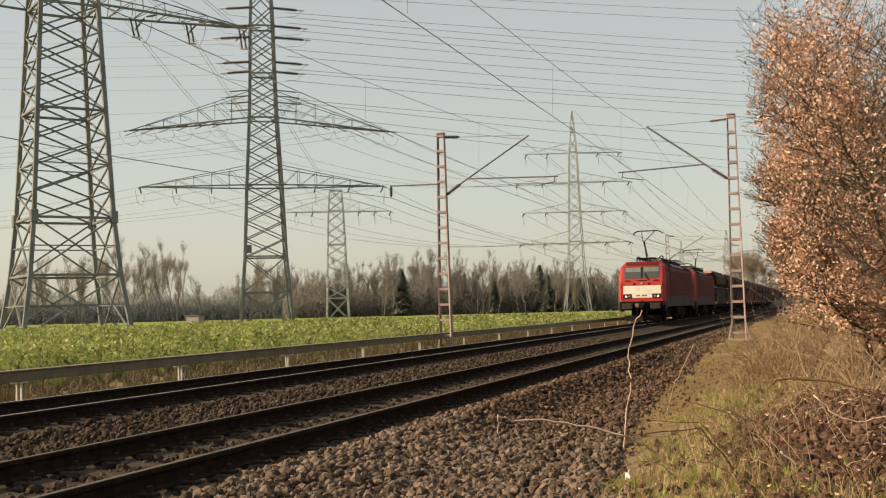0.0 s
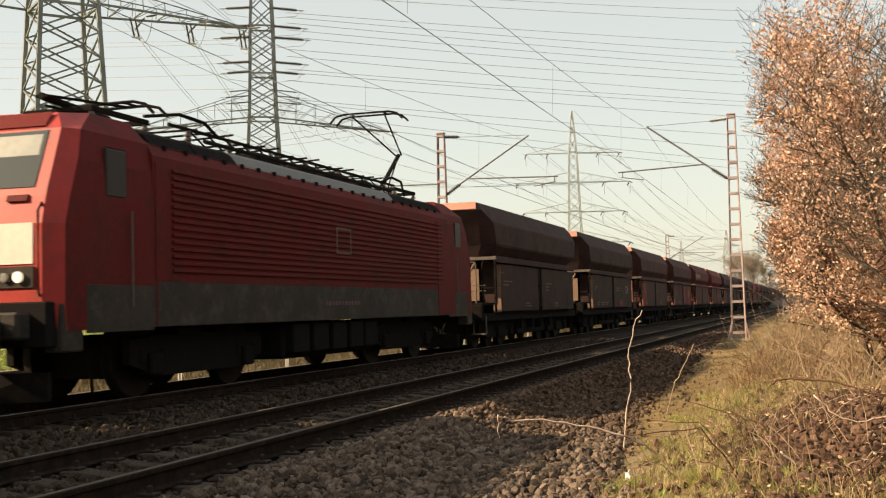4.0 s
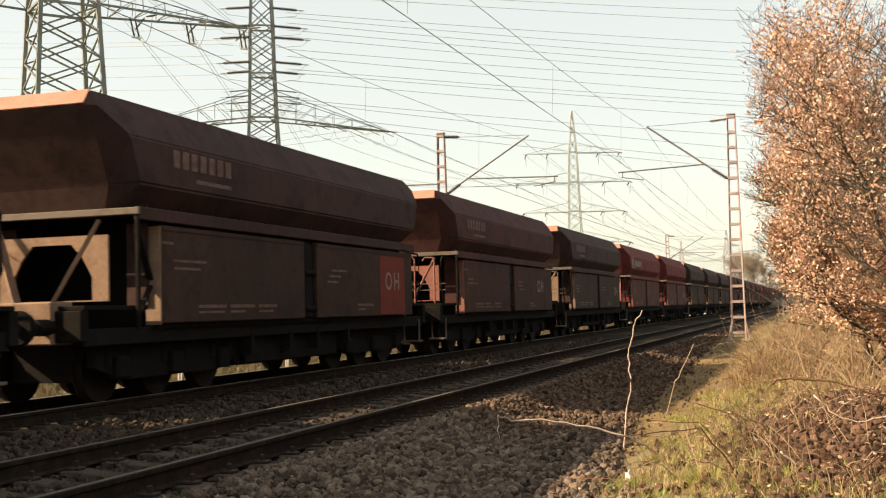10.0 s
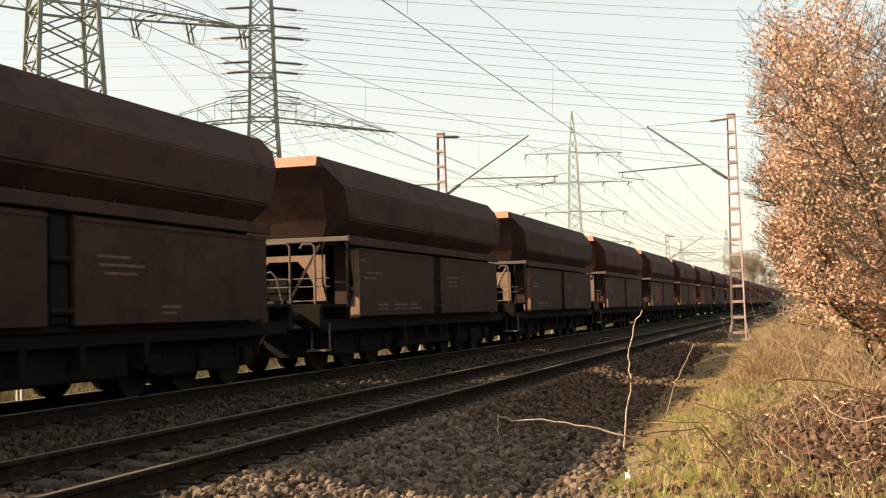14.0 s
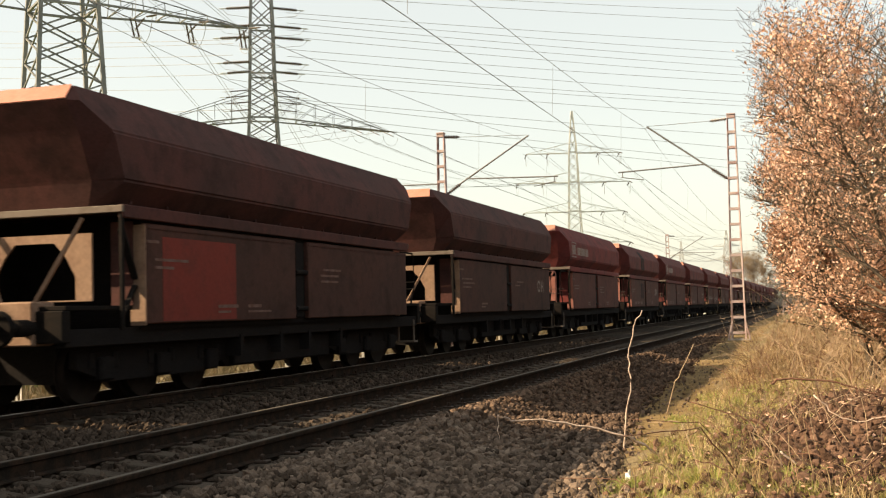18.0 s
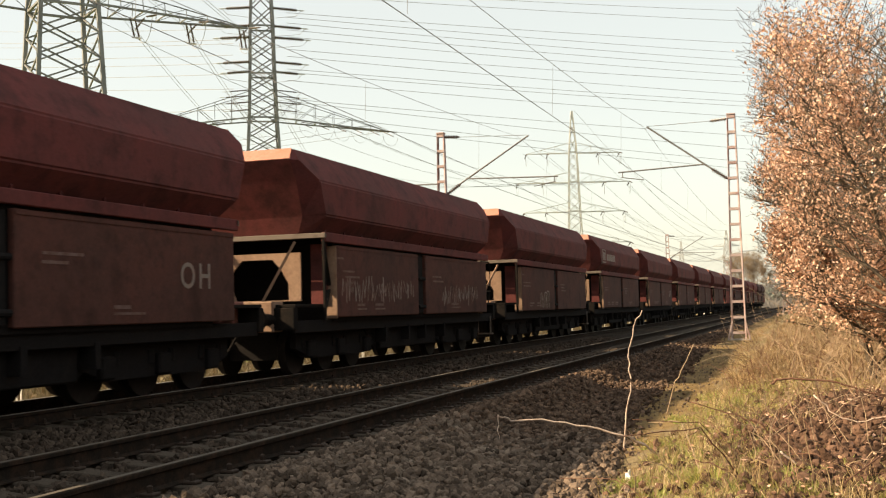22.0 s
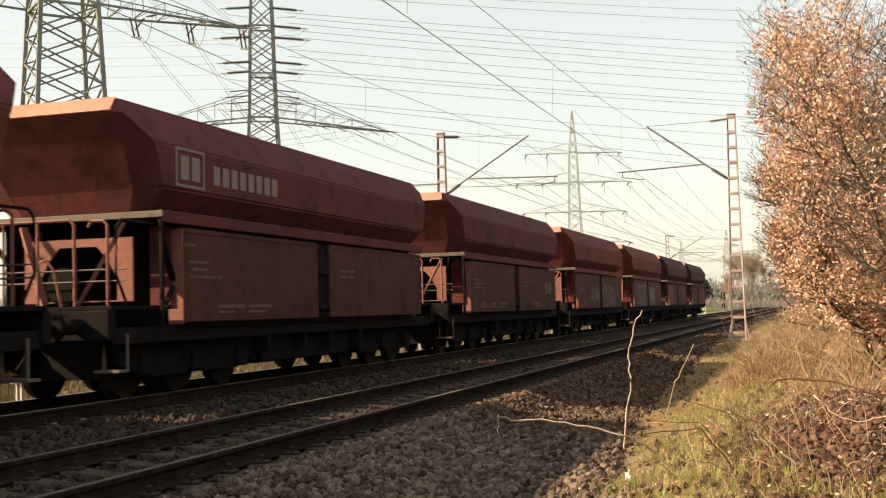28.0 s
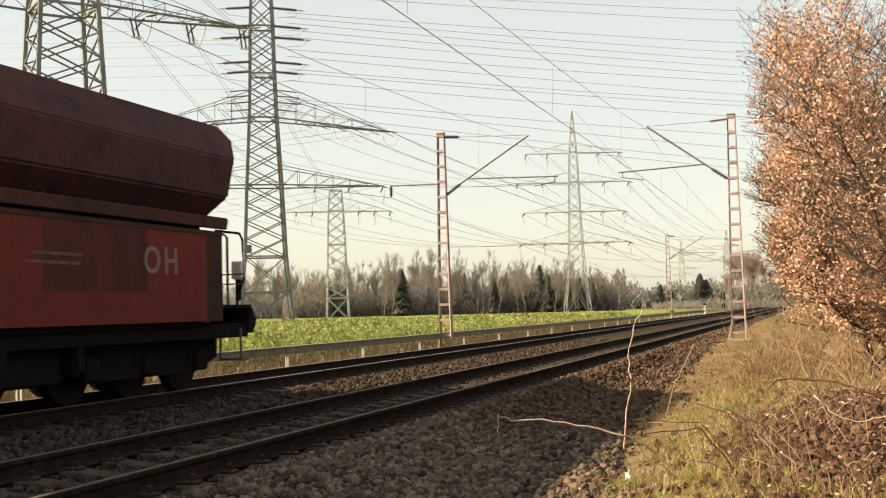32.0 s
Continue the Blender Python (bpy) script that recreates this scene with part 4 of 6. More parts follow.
# bare trees: trunk and limbs as one part, the fine twigs as the crown
def bare_tree(seed, height, spread, twigs=1500, twig_mat="far_twigs"):
    r = random.Random(seed)
    wood, ends = bmesh.new(), []

    def grow(p, d, length, rad, depth):
        pts = [p]
        for i in range(3):
            d = (d + Vector((r.gauss(0, 0.12), r.gauss(0, 0.12), 0.09 if depth else 0.02))).normalized()
            pts.append(pts[-1] + d * length / 3)
        tube(wood, pts, rad, 5 if depth < 2 else 3, rad * 0.6, False)
        if depth >= 3:
            ends.append((pts[1], pts[-1]))
            return
        for i in range(4 if depth else 9):
            k = r.uniform(0.35, 1.0) if depth else r.uniform(0.3, 1.0)
            q = pts[0].lerp(pts[-1], k)
            t = r.uniform(0, 2 * math.pi)
            out = Vector((math.cos(t), math.sin(t), 0)) * spread
            grow(q, (d + out * r.uniform(0.45, 0.95) + Vector((0, 0, 0.3))).normalized(), length * r.uniform(0.34, 0.56), rad * 0.5, depth + 1)

    grow(Vector((0, 0, -0.3)), Vector((0, 0, 1)), height * 0.74, height * 0.007, 0)
    g = np.random.default_rng(seed)
    e = np.array([[*a, *b] for a, b in ends])
    k = g.integers(0, len(e), twigs)
    f = g.uniform(0, 1.15, (twigs, 1))
    p = e[k, :3] * (1 - f) + e[k, 3:] * f + g.normal(0, 0.2, (twigs, 3))
    d = e[k, 3:] - e[k, :3]
    d /= np.linalg.norm(d, axis=1)[:, None] + 1e-6
    d = d + g.normal(0, 0.8, (twigs, 3)) + np.array([0, 0, 0.3])
    d /= np.linalg.norm(d, axis=1)[:, None]
    s = np.cross(d, g.normal(size=(twigs, 3)))
    s /= np.linalg.norm(s, axis=1)[:, None] + 1e-6
    ln = g.uniform(0.4, 1.1, (twigs, 1)) * height / 14
    wd = 0.006 * height / 14
    v = np.stack([p - s * wd, p + s * wd, p + d * ln], 1).reshape(-1, 3)
    f = np.arange(3 * twigs).reshape(-1, 3)
    crown = bpy.data.meshes.new("crown")
    crown.from_pydata(v.tolist(), [], f.tolist())
    crown.materials.append(M[twig_mat])
    trunk = bpy.data.meshes.new("trunk")
    wood.to_mesh(trunk)
    wood.free()
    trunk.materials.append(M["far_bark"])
    return trunk, crown


def conifer(seed, height):
    r = random.Random(seed)
    trunk = bpy.data.meshes.new("trunk")
    bm = tube(bmesh.new(), [(0, 0, -0.3), (0.05, 0, height * 0.5), (0, 0, height)], height * 0.014, 6, 0.03)
    bm.to_mesh(trunk)
    bm.free()
    trunk.materials.append(M["bark"])
    v, f = [], []
    for i in range(1000):
        k = r.uniform(0.08, 1) ** 0.8
        z = height * k
        reach = height * 0.21 * (1 - k) ** 0.8 * r.uniform(0.6, 1.2) + 0.2
        t = r.uniform(0, 2 * math.pi)
        o = Vector((math.cos(t), math.sin(t), 0))
        s = Vector((-o.y, o.x, 0)) * reach * 0.2
        a = Vector((0, 0, z)) + o * 0.1
        b = a + o * reach + Vector((0, 0, -reach * r.uniform(0.1, 0.5)))
        m = a.lerp(b, 0.55)
        n = len(v)
        v += [a, m + s, b, m - s, m + Vector((0, 0, -0.35))]
        f += [(n, n + 1, n + 2), (n, n + 2, n + 3), (n, n + 4, n + 2)]
    crown = bpy.data.meshes.new("crown")
    crown.from_pydata([tuple(q) for q in v], [], f)
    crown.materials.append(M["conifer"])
    return trunk, crown


BARE = [bare_tree(20 + i, 14, (0.75, 0.55, 0.9, 0.45, 0.65)[i], (7000, 6500, 8000, 6000, 7000)[i]) for i in range(5)] + [bare_tree(27, 14, 1.0, 12000, "brown_twigs")]
PINE = [conifer(40 + i, 14) for i in range(2)]


def plant_tree(kind, x, y, scale, wide=1.0):
    trunk, crown = (BARE[min(kind, 5)] if kind != 5 and kind != 6 else PINE[kind - 5])
    bare = kind not in (5, 6)
    e = thing("tree", pose(x, y, -0.6, 0, 0, 37 * (x + y)), "bare grey-brown winter tree at the field's far edge" if bare else "conifer at the field's far edge, paled for haze", "tree", "trees behind the field")
    e.scale = (scale * wide, scale * wide, scale)
    for nm, me in (("trunk", trunk), ("crown", crown)):
        o = new(nm, me)
        o.parent = e
    return e


def toward(deg, dist):
    """A place on the ground by the angle left of the line's direction and the distance."""
    return -dist * math.sin(radians(deg)), dist * math.cos(radians(deg))


r = random.Random(8)
for deg, dist, kind, sc in ((37.4, 262, 1, 0.85), (36.6, 258, 3, 0.95), (35.8, 266, 0, 0.9), (34.9, 262, 4, 1.0), (34.1, 255, 1, 1.08), (33.4, 262, 3, 1.05), (32.7, 250, 0, 1.0), (32.0, 262, 4, 1.05), (31.2, 255, 3, 1.1), (30.7, 262, 1, 1.05), (29.3, 300, 3, 0.8)):
    plant_tree(kind, *toward(deg, dist), sc * 1.0 * r.uniform(0.94, 1.06), 1.0)
for i in range(16):
    plant_tree((1, 3, 4)[i % 3], *toward(30.2 + 0.62 * i + r.uniform(-0.2, 0.2), r.uniform(268, 310)), r.uniform(0.85, 1.12), 0.85)
deg = 27.5
while deg > 8.6:
    top = np.interp(deg, [8.5, 10, 11.5, 13, 16, 19, 22, 24, 27.5], [0.55, 0.6, 0.75, 0.8, 0.85, 0.95, 0.85, 0.8, 0.85])
    plant_tree(r.randrange(5), *toward(deg, r.uniform(285, 345)), top * r.uniform(0.8, 1.2), r.uniform(0.7, 1.0))
    deg -= r.uniform(0.1, 0.2)
for deg, dist, sc, k in ((19.7, 300, 0.98, 5), (17.1, 305, 0.9, 6), (16.6, 310, 0.72, 5), (15.2, 300, 0.75, 5), (14.6, 310, 0.7, 6), (12.9, 305, 1.0, 5), (12.5, 300, 0.8, 6), (22.5, 300, 0.62, 5), (23.2, 300, 0.66, 6), (13.6, 310, 0.72, 6), (18.4, 310, 0.7, 5), (11.6, 300, 0.72, 5), (11.0, 300, 0.74, 6), (10.4, 300, 0.7, 5), (9.9, 305, 0.6, 6)):
    plant_tree(k, *toward(deg, dist), sc * 0.92, 1.3)
for deg, dist, sc, k in ((5.2, 330, 0.72, 6), (4.9, 330, 0.6, 5), (7.1, 320, 0.52, 5), (6.6, 325, 0.45, 6)):
    plant_tree(k, *toward(deg, dist), sc, 1.7)
for deg, dist, sc, k in ((3.6, 230, 0.72, 7), (3.2, 240, 0.8, 7), (2.7, 235, 0.78, 7), (2.3, 245, 0.7, 7), (3.9, 236, 0.5, 7), (1.8, 300, 0.7, 1), (1.3, 310, 0.6, 3)):
    plant_tree(k, *toward(deg, dist), sc, 1.3)


def thicket(n, deg0, deg1, d0, d1, lo, hi, width, mat, label, rng):
    """Upright pointed sprays, thick as a wood seen from afar."""
    a = np.radians(rng.uniform(deg0, deg1, n))
    d = rng.uniform(d0, d1, n)
    x, y = -d * np.sin(a), d * np.cos(a)
    wave = 0.82 + 0.14 * np.sin(np.degrees(a) * 2.3) * np.sin(np.degrees(a) * 0.9 + 1) + 0.06 * np.sin(np.degrees(a) * 7.1) + 0.05 * np.sin(np.degrees(a) * 23.0)
    return soup("far_woods", *_spray(x, y, lo, hi, width, wave, rng), M[mat], label, "woods")


def _spray(x, y, lo, hi, width, wave, rng):
    """Small slanting sprays at all heights under an uneven top."""
    n = len(x)
    top = rng.uniform(lo, hi, n) ** 1.0 * wave
    c = np.stack([x, y, -0.6 + top * rng.uniform(0.0, 1.0, n) ** 0.9], 1)
    ln = rng.uniform(0.5, 1.5, n) * (0.6 + width)
    d = np.stack([rng.normal(0, 0.5, n), rng.normal(0, 0.5, n), rng.uniform(0.4, 1.2, n)], 1)
    d *= (ln / np.linalg.norm(d, axis=1))[:, None]
    t = rng.uniform(0, np.pi, n)
    s = np.stack([np.cos(t), np.sin(t), rng.normal(0, 0.3, n)], 1) * (width * rng.uniform(0.5, 1.4, n))[:, None]
    v = np.stack([c - d, c + s * 0.8, c + d, c - s], 1)
    k = 4 * np.arange(n)[:, None]
    f = np.concatenate([k + np.array([q]) for q in ([0, 1, 2], [0, 2, 3])])
    return v.reshape(-1, 3), f


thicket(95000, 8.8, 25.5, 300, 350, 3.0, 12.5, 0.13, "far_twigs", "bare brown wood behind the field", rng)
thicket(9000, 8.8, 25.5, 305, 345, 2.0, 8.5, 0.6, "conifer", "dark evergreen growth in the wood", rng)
thicket(110000, 23.0, 45, 470, 520, 9.0, 15.0, 0.32, "hazed_conifer", "dark distant wood behind the field", rng)
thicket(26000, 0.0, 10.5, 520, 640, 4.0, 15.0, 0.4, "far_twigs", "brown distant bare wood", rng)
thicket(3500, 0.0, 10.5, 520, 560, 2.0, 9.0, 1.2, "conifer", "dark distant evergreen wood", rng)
thicket(5000, 0.2, 7.5, 260, 300, 0.6, 3.2, 0.16, "far_twigs", "low brown scrub beside the line", rng)
thicket(6000, -18, 0.5, 90, 300, 2.0, 9.0, 0.15, "far_twigs", "bare brown scrub beside the line", rng)
# reaches far out of view on the right, to hold back low sky light
thicket(30000, -75, -2.5, 34, 60, 2.5, 9.5, 0.1, "far_twigs", "bare brown wood on the bank beside the path", rng)
# out of view: a wood added to cut fill light on the train's side
n = 26000
x, y = rng.uniform(7, 24, n), rng.uniform(-60, 34, n)
soup("side_wood", *_spray(x, y, 3.0, 9.0, 0.13, 0.8 + 0.2 * np.sin(y * 0.5), rng), M["far_twigs"], "bare brown wood beside the line", "woods")


# the oak at the path, with last year's leaves
def rim(w, seed):
    """How far the leafy crown reaches towards the line."""
    return -0.047 * w.y + 0.17 + 0.45 * noise.noise((w.y * 0.5, w.z * 1.1, seed)) + 0.75 * ease(w.z, 2.2, 0.6)


def oak(seed, base, stems, label):
    r = random.Random(seed)
    e = thing("oak_bush", pose(*base, 0, 0, 0), label, "tree", "oaks by the path")
    wood, tips = bmesh.new(), []

    def grow(p, d, length, rad, depth):
        pts = [p]
        for i in range(4):
            d = (d + Vector((r.gauss(0, 0.13), r.gauss(0, 0.13), r.gauss(0.03, 0.1)))).normalized()
            q = pts[-1] + d * length / 4
            w = q + Vector(base)
            if depth and w.x < rim(w, seed) - (0.2 if depth > 3 else 0.0):
                break
            pts.append(q)
        if len(pts) < 3:
            return
        tube(wood, pts, rad, 6 if depth < 2 else 3, max(0.003, rad * 0.5), False)
        if depth >= 2:
            tips.append((pts[1], pts[-1], depth))
        if depth >= 5:
            return
        for i in range((6, 5, 4, 3, 3)[depth]):
            q = pts[0].lerp(pts[-1], r.uniform(0.3, 1.0)) if depth else pts[r.randrange(1, len(pts))]
            t = r.uniform(0, 2 * math.pi)
            o = Vector((math.cos(t), math.sin(t), r.uniform(-0.25, 0.5)))
            grow(q, (d * 0.8 + o * 0.85).normalized(), length * r.uniform(0.5, 0.72), rad * 0.5, depth + 1)

    for dx, dy, tx, ty, ln in stems:
        grow(Vector((dx, dy, -0.35)), Vector((tx, ty, 1)).normalized(), ln, 0.05, 0)
    part("branchwork", wood, M["bark"], e, "grey-brown forked branches")
    return e, tips


def dress(e, base, tips, n, size, mat, seed, dense, crown):
    g = np.random.default_rng(seed)
    t = np.array([[*a, *b, k] for a, b, k in tips])
    w = np.array([dense(*(np.array(q[3:6]) + base)) for q in t]) * np.where(t[:, 6] > 3, 1.0, 0.35) * np.array([0.03 if q[3] + base[0] < rim(Vector(q[3:6]) + Vector(base), crown) + 0.05 else 1.0 for q in t])
    k = g.choice(len(t), n, p=w / w.sum())
    f = g.uniform(0.1, 1.1, (n, 1))
    p = t[k, :3] * (1 - f) + t[k, 3:6] * f + g.normal(0, 0.05, (n, 3))
    v, f = leaves(p, size, g)
    me = bpy.data.meshes.new("foliage")
    me.from_pydata(v.tolist(), [], f.tolist())
    me.materials.append(M[mat])
    o = new("foliage", me)
    o.parent = e
    tagged(o, "dry russet oak leaves")
    return o


def density(x, y, z):
    k = 0.5 + 0.5 * noise.noise((x * 1.3, y * 1.0, z * 1.3))
    return max(0.02, k) ** 2 * (0.8 if z > 5.0 else 1.0) * (0.6 if x > 0.9 and z > 2.2 else 1.0) * (1.5 if z < 2.5 else 1.0)


b = (1.1, 19.5, 0.0)
e, tips = oak(3, b, [(-0.2, -0.5, -0.22, 0.0, 3.4), (0.2, 0.6, -0.2, 0.15, 3.9), (0.6, -0.9, 0.05, -0.1, 4.2), (-0.1, 0.9, -0.24, -0.05, 2.8), (0.9, 0.5, 0.25, 0.0, 4.4), (0.2, -1.4, -0.2, -0.1, 2.8), (-0.1, 0.2, -0.28, 0.1, 1.9), (0.1, -1.0, -0.2, -0.1, 1.6), (0.5, -1.6, -0.1, -0.1, 1.6), (0.4, 0.9, -0.15, 0.0, 1.7)], "young oak with dry russet leaves beside the path")
dress(e, b, tips, 50000, 0.06, "oak_leaf", 4, density, 3)
b = (1.9, 24.0, 0.0)
e, tips = oak(6, b, [(-0.5, 0, -0.35, 0, 4.0), (0.4, 0.5, -0.1, 0.1, 4.6), (0.8, -0.6, 0.2, 0, 4.4)], "oak with dry leaves behind another")
dress(e, b, tips, 17000, 0.07, "oak_leaf", 9, density, 6)
b = (1.75, 15.0, 0.1)
e, tips = oak(8, b, [(-0.1, 0.2, -0.12, 0.05, 2.9), (0.4, -0.5, 0.1, 0, 3.3), (0.2, 0.7, -0.2, 0.1, 2.2)], "half-bare young oak with few dry leaves")
dress(e, b, tips, 5600, 0.052, "oak_leaf", 12, density, 8)
b = (0.7, 34.0, 0.0)
e, tips = oak(15, b, [(-0.3, 0, -0.2, 0, 2.6), (0.4, 0.5, -0.1, 0.1, 3.2), (0.8, 1.6, 0.1, 0, 3.4)], "small oak with dry leaves farther along the path")
dress(e, b, tips, 4500, 0.1, "oak_leaf", 16, density, 15)


# tangled undergrowth at the oaks' feet
def tangle(seed, x0, x1, y0, y1, n, h, mat="twig"):
    g = np.random.default_rng(seed)
    bm = bmesh.new()
    for i in range(n):
        x, y = g.uniform(x0, x1), g.uniform(y0, y1)
        z, t, ln = land(x, y) - 0.05, g.uniform(0, 6.28), g.uniform(0.4, 1.0) * h
        p = [Vector((x, y, z))]
        d = Vector((math.cos(t) * 0.6, math.sin(t) * 0.6, 1)).normalized()
        for k in range(4):
            d = (d + Vector(g.normal(0, 0.25, 3)) + Vector((0, 0, -0.12 * k))).normalized()
            p.append(p[-1] + d * ln / 3)
        tube(bm, p, g.uniform(0.003, 0.007), 3, 0.002, False)
    return tagged(part("undergrowth", bm, M[mat]), "tangled bare brown stems under the oaks" if mat == "twig" else "dark red-brown bramble tangle on the bank", "undergrowth", kind="stuff")


tangle(51, -0.5, 3.0, 15.0, 24.0, 420, 1.5)
tangle(52, -1.3, 3.0, 22.0, 45.0, 420, 1.6)
tangle(55, -1.5, 2.6, 17.0, 33.0, 420, 1.0, "bramble")
tangle(56, -0.9, 1.6, 8.5, 16.0, 130, 0.5, "bramble")
tangle(53, -0.5, 2.2, 8.0, 15.0, 200, 0.6)
tangle(54, -1.4, 0.3, 7.5, 16.0, 60, 0.5)


# stray twigs, stems and litter in front
def stem(pts, rad, label, mat="twig"):
    fine = []
    for i in range(len(pts) - 1):
        for k in range(4):
            q = Vector(pts[i]).lerp(Vector(pts[i + 1]), k / 4)
            fine.append(q + Vector((random.gauss(0, 0.006), random.gauss(0, 0.006), random.gauss(0, 0.006))))
    fine.append(Vector(pts[-1]))
    return tagged(part("twig", tube(bmesh.new(), fine, rad, 5, rad * 0.5), M[mat], None, "", True), label, "twig", "stray twigs")


stem([(-1.96, 12.1, -0.55), (-1.9, 12.1, 0.05), (-1.84, 12.1, 0.35), (-1.86, 12.1, 0.62), (-1.8, 12.1, 0.92), (-1.7, 12.1, 1.1)], 0.0095, "tall thin upright bare shoot in the grass", "pale_twig")
stem([(-1.5, 11.3, -0.5), (-1.47, 11.3, -0.28), (-1.72, 11.1, -0.09), (-2.1, 11.0, 0.02), (-2.5, 10.85, 0.09), (-2.78, 10.75, 0.1), (-2.9, 10.7, 0.15)], 0.0135, "thin pale bare branch leaning out over the stones", "pale_twig")
stem([(-2.9, 10.7, 0.15), (-2.895, 10.7, 0.05), (-2.89, 10.7, -0.08)], 0.009, "short hanging twig end", "pale_twig")
stem([(1.05, 16.4, 3.5), (1.22, 16.4, 3.05), (1.36, 16.4, 2.6), (1.46, 16.4, 2.25), (1.7, 16.4, 1.6), (1.9, 16.4, 0.0)], 0.016, 'long pale curved bare stem among the oaks')
stem([(-2.06, 16.3, -0.6), (-1.9, 16.3, 0.0), (-1.75, 16.3, 0.3), (-1.6, 16.3, 0.6)], 0.011, "thin bare shoot beside the path")
stem([(-0.2, 10.6, -0.35), (-0.47, 10.5, 0.09), (-0.75, 10.5, 0.19), (-1.08, 10.5, 0.29)], 0.0085, "arching dark red-brown bramble stem", "bramble")
stem([(-0.42, 11.5, 0.38), (-0.34, 11.5, 0.42), (-0.19, 11.5, 0.43), (0.17, 11.5, 0.39), (0.46, 11.5, 0.29), (0.6, 11.5, 0.24), (1.1, 11.6, -0.05)], 0.012, "thick arching dark bramble stem over the stone heap", "bramble")
stem([(-0.3, 8.9, -0.4), (-0.49, 8.8, -0.16), (-0.76, 8.8, -0.02), (-0.88, 8.8, 0.0)], 0.008, "dark red bramble stem in the grass", "bramble")
stem([(-0.27, 8.6, 0.11), (-0.16, 8.6, 0.0), (-0.02, 8.6, -0.1), (0.19, 8.6, -0.21), (0.4, 8.7, -0.3)], 0.0075, "pale dry broken stem in the grass", "pale_twig")
stem([(-0.03, 9.5, 0.42), (0.13, 9.5, 0.27), (0.29, 9.5, 0.21), (0.49, 9.5, 0.27), (0.75, 9.5, 0.2)], 0.006, "thin pale dry stem over the stone heap", "pale_twig")
r = random.Random(31)
for i in range(46):
    x, y = r.uniform(-1.2, 1.6), 7.6 + 13 * r.random() ** 1.3
    t, ln = r.uniform(0, 2 * math.pi), r.uniform(0.35, 1.3)
    z = land(x, y)
    up = r.uniform(0.1, 0.6)
    stem([(x, y, z), (x + 0.35 * ln * math.cos(t), y + 0.35 * ln * math.sin(t), z + up * ln * 0.7), (x + ln * math.cos(t), y + ln * math.sin(t), z + up * ln * r.uniform(0.3, 0.9))], r.uniform(0.003, 0.0075), "bare red-brown bramble stem in the grass", r.choice(("bramble", "bramble", "twig")))
for i in range(60):
    x, y = r.uniform(-1.7, 2.2), r.uniform(19, 40)
    z = land(x, y)
    h = r.uniform(0.4, 1.1)
    stem([(x, y, z - 0.05), (x + r.gauss(0, 0.08), y, z + h * 0.6), (x + r.gauss(0, 0.25), y + r.gauss(0, 0.2), z + h)], r.uniform(0.004, 0.008), "dry upright weed stalk on the bank")
n = 800
p = np.stack([np.concatenate([rng.uniform(-1.5, 2.4, n // 2), rng.normal(0.5, 0.6, n - n // 2)]), 7 + 16 * rng.uniform(0, 1, n) ** 1.4, np.zeros(n)], 1)
p[:, 2] = [land(a, c) + 0.05 for a, c in p[:, :2]]
p[:, 2] += rng.uniform(0, 0.08, n)
soup("fallen_leaves", *leaves(p, 0.055, rng, 0.6), M["oak_leaf"], "fallen russet leaves on grass and stones", "leaves")
bm = bmesh.new()
bmesh.ops.create_icosphere(bm, subdivisions=2, radius=0.04)
for v in bm.verts:
    v.co *= 1 + 0.9 * noise.noise(v.co * 45)
    v.co.x *= 0.6
    v.co.z *= 1.1
tagged(part("litter", bm, M["litter"]), "crumpled white paper litter in the grass", "litter").location = (-1.53, 9.75, land(-1.53, 9.75) + 0.06)


# ------------------------------------------------------------ small things along the line
def marker_post(x, y, h):
    p = thing("marker_post", pose(x, y, land(x, y)), "short white marker post beside the line", "post")
    part("shaft", boxes([(-0.12, 0.12, -0.1, 0.1, 0, h)], 0.02), M["signal_white"], p)
    part("head", boxes([(-0.16, 0.16, -0.12, 0.12, h, h + 0.25)], 0.02), M["black"], p, "dark cap")


marker_post(-13.2, 150, 1.5)
marker_post(-13.6, 118, 0.9)


def signal(x, y, h):
    s = thing("railway_signal", pose(x, y, land(x, y)), "low grey light signal with a black head beside the line", "signal")
    part("mast", tube(bmesh.new(), [(0, 0, 0), (0, 0, h)], 0.07, 8), M["tube_steel"], s)
    hd = part("head", boxes([(-0.28, 0.28, -0.12, 0.12, h, h + 1.0)], 0.05), M["black"], s, "black signal head")
    part("plate", boxes([(-0.25, 0.25, -0.05, -0.03, h * 0.4, h * 0.4 + 0.7)], 0.01), M["black"], s)
    for i in range(3):
        part("lens", lathe(bmesh.new(), "y", (0, -0.12, h + 0.2 + 0.3 * i), [(0, 0.1), (-0.05, 0.1)], 10), M["lamp_glass"], hd)


signal(-12.7, 175, 2.3)
h = thing("hut", pose(-76.2, 133.4, -0.6), "small grey box-like hut at the field's edge", "hut")
part("wall", boxes([(-0.9, 0.9, -0.7, 0.7, 0, 1.75)], 0.02), M["hut"], h)
part("roof", boxes([(-1.0, 1.0, -0.8, 0.8, 1.75, 1.88)], 0.03), M["roof_grey"], h)


# ------------------------------------------------------------ train
AXLES = []                                 # every wheelset of the train, with its radius and its place on its bogie


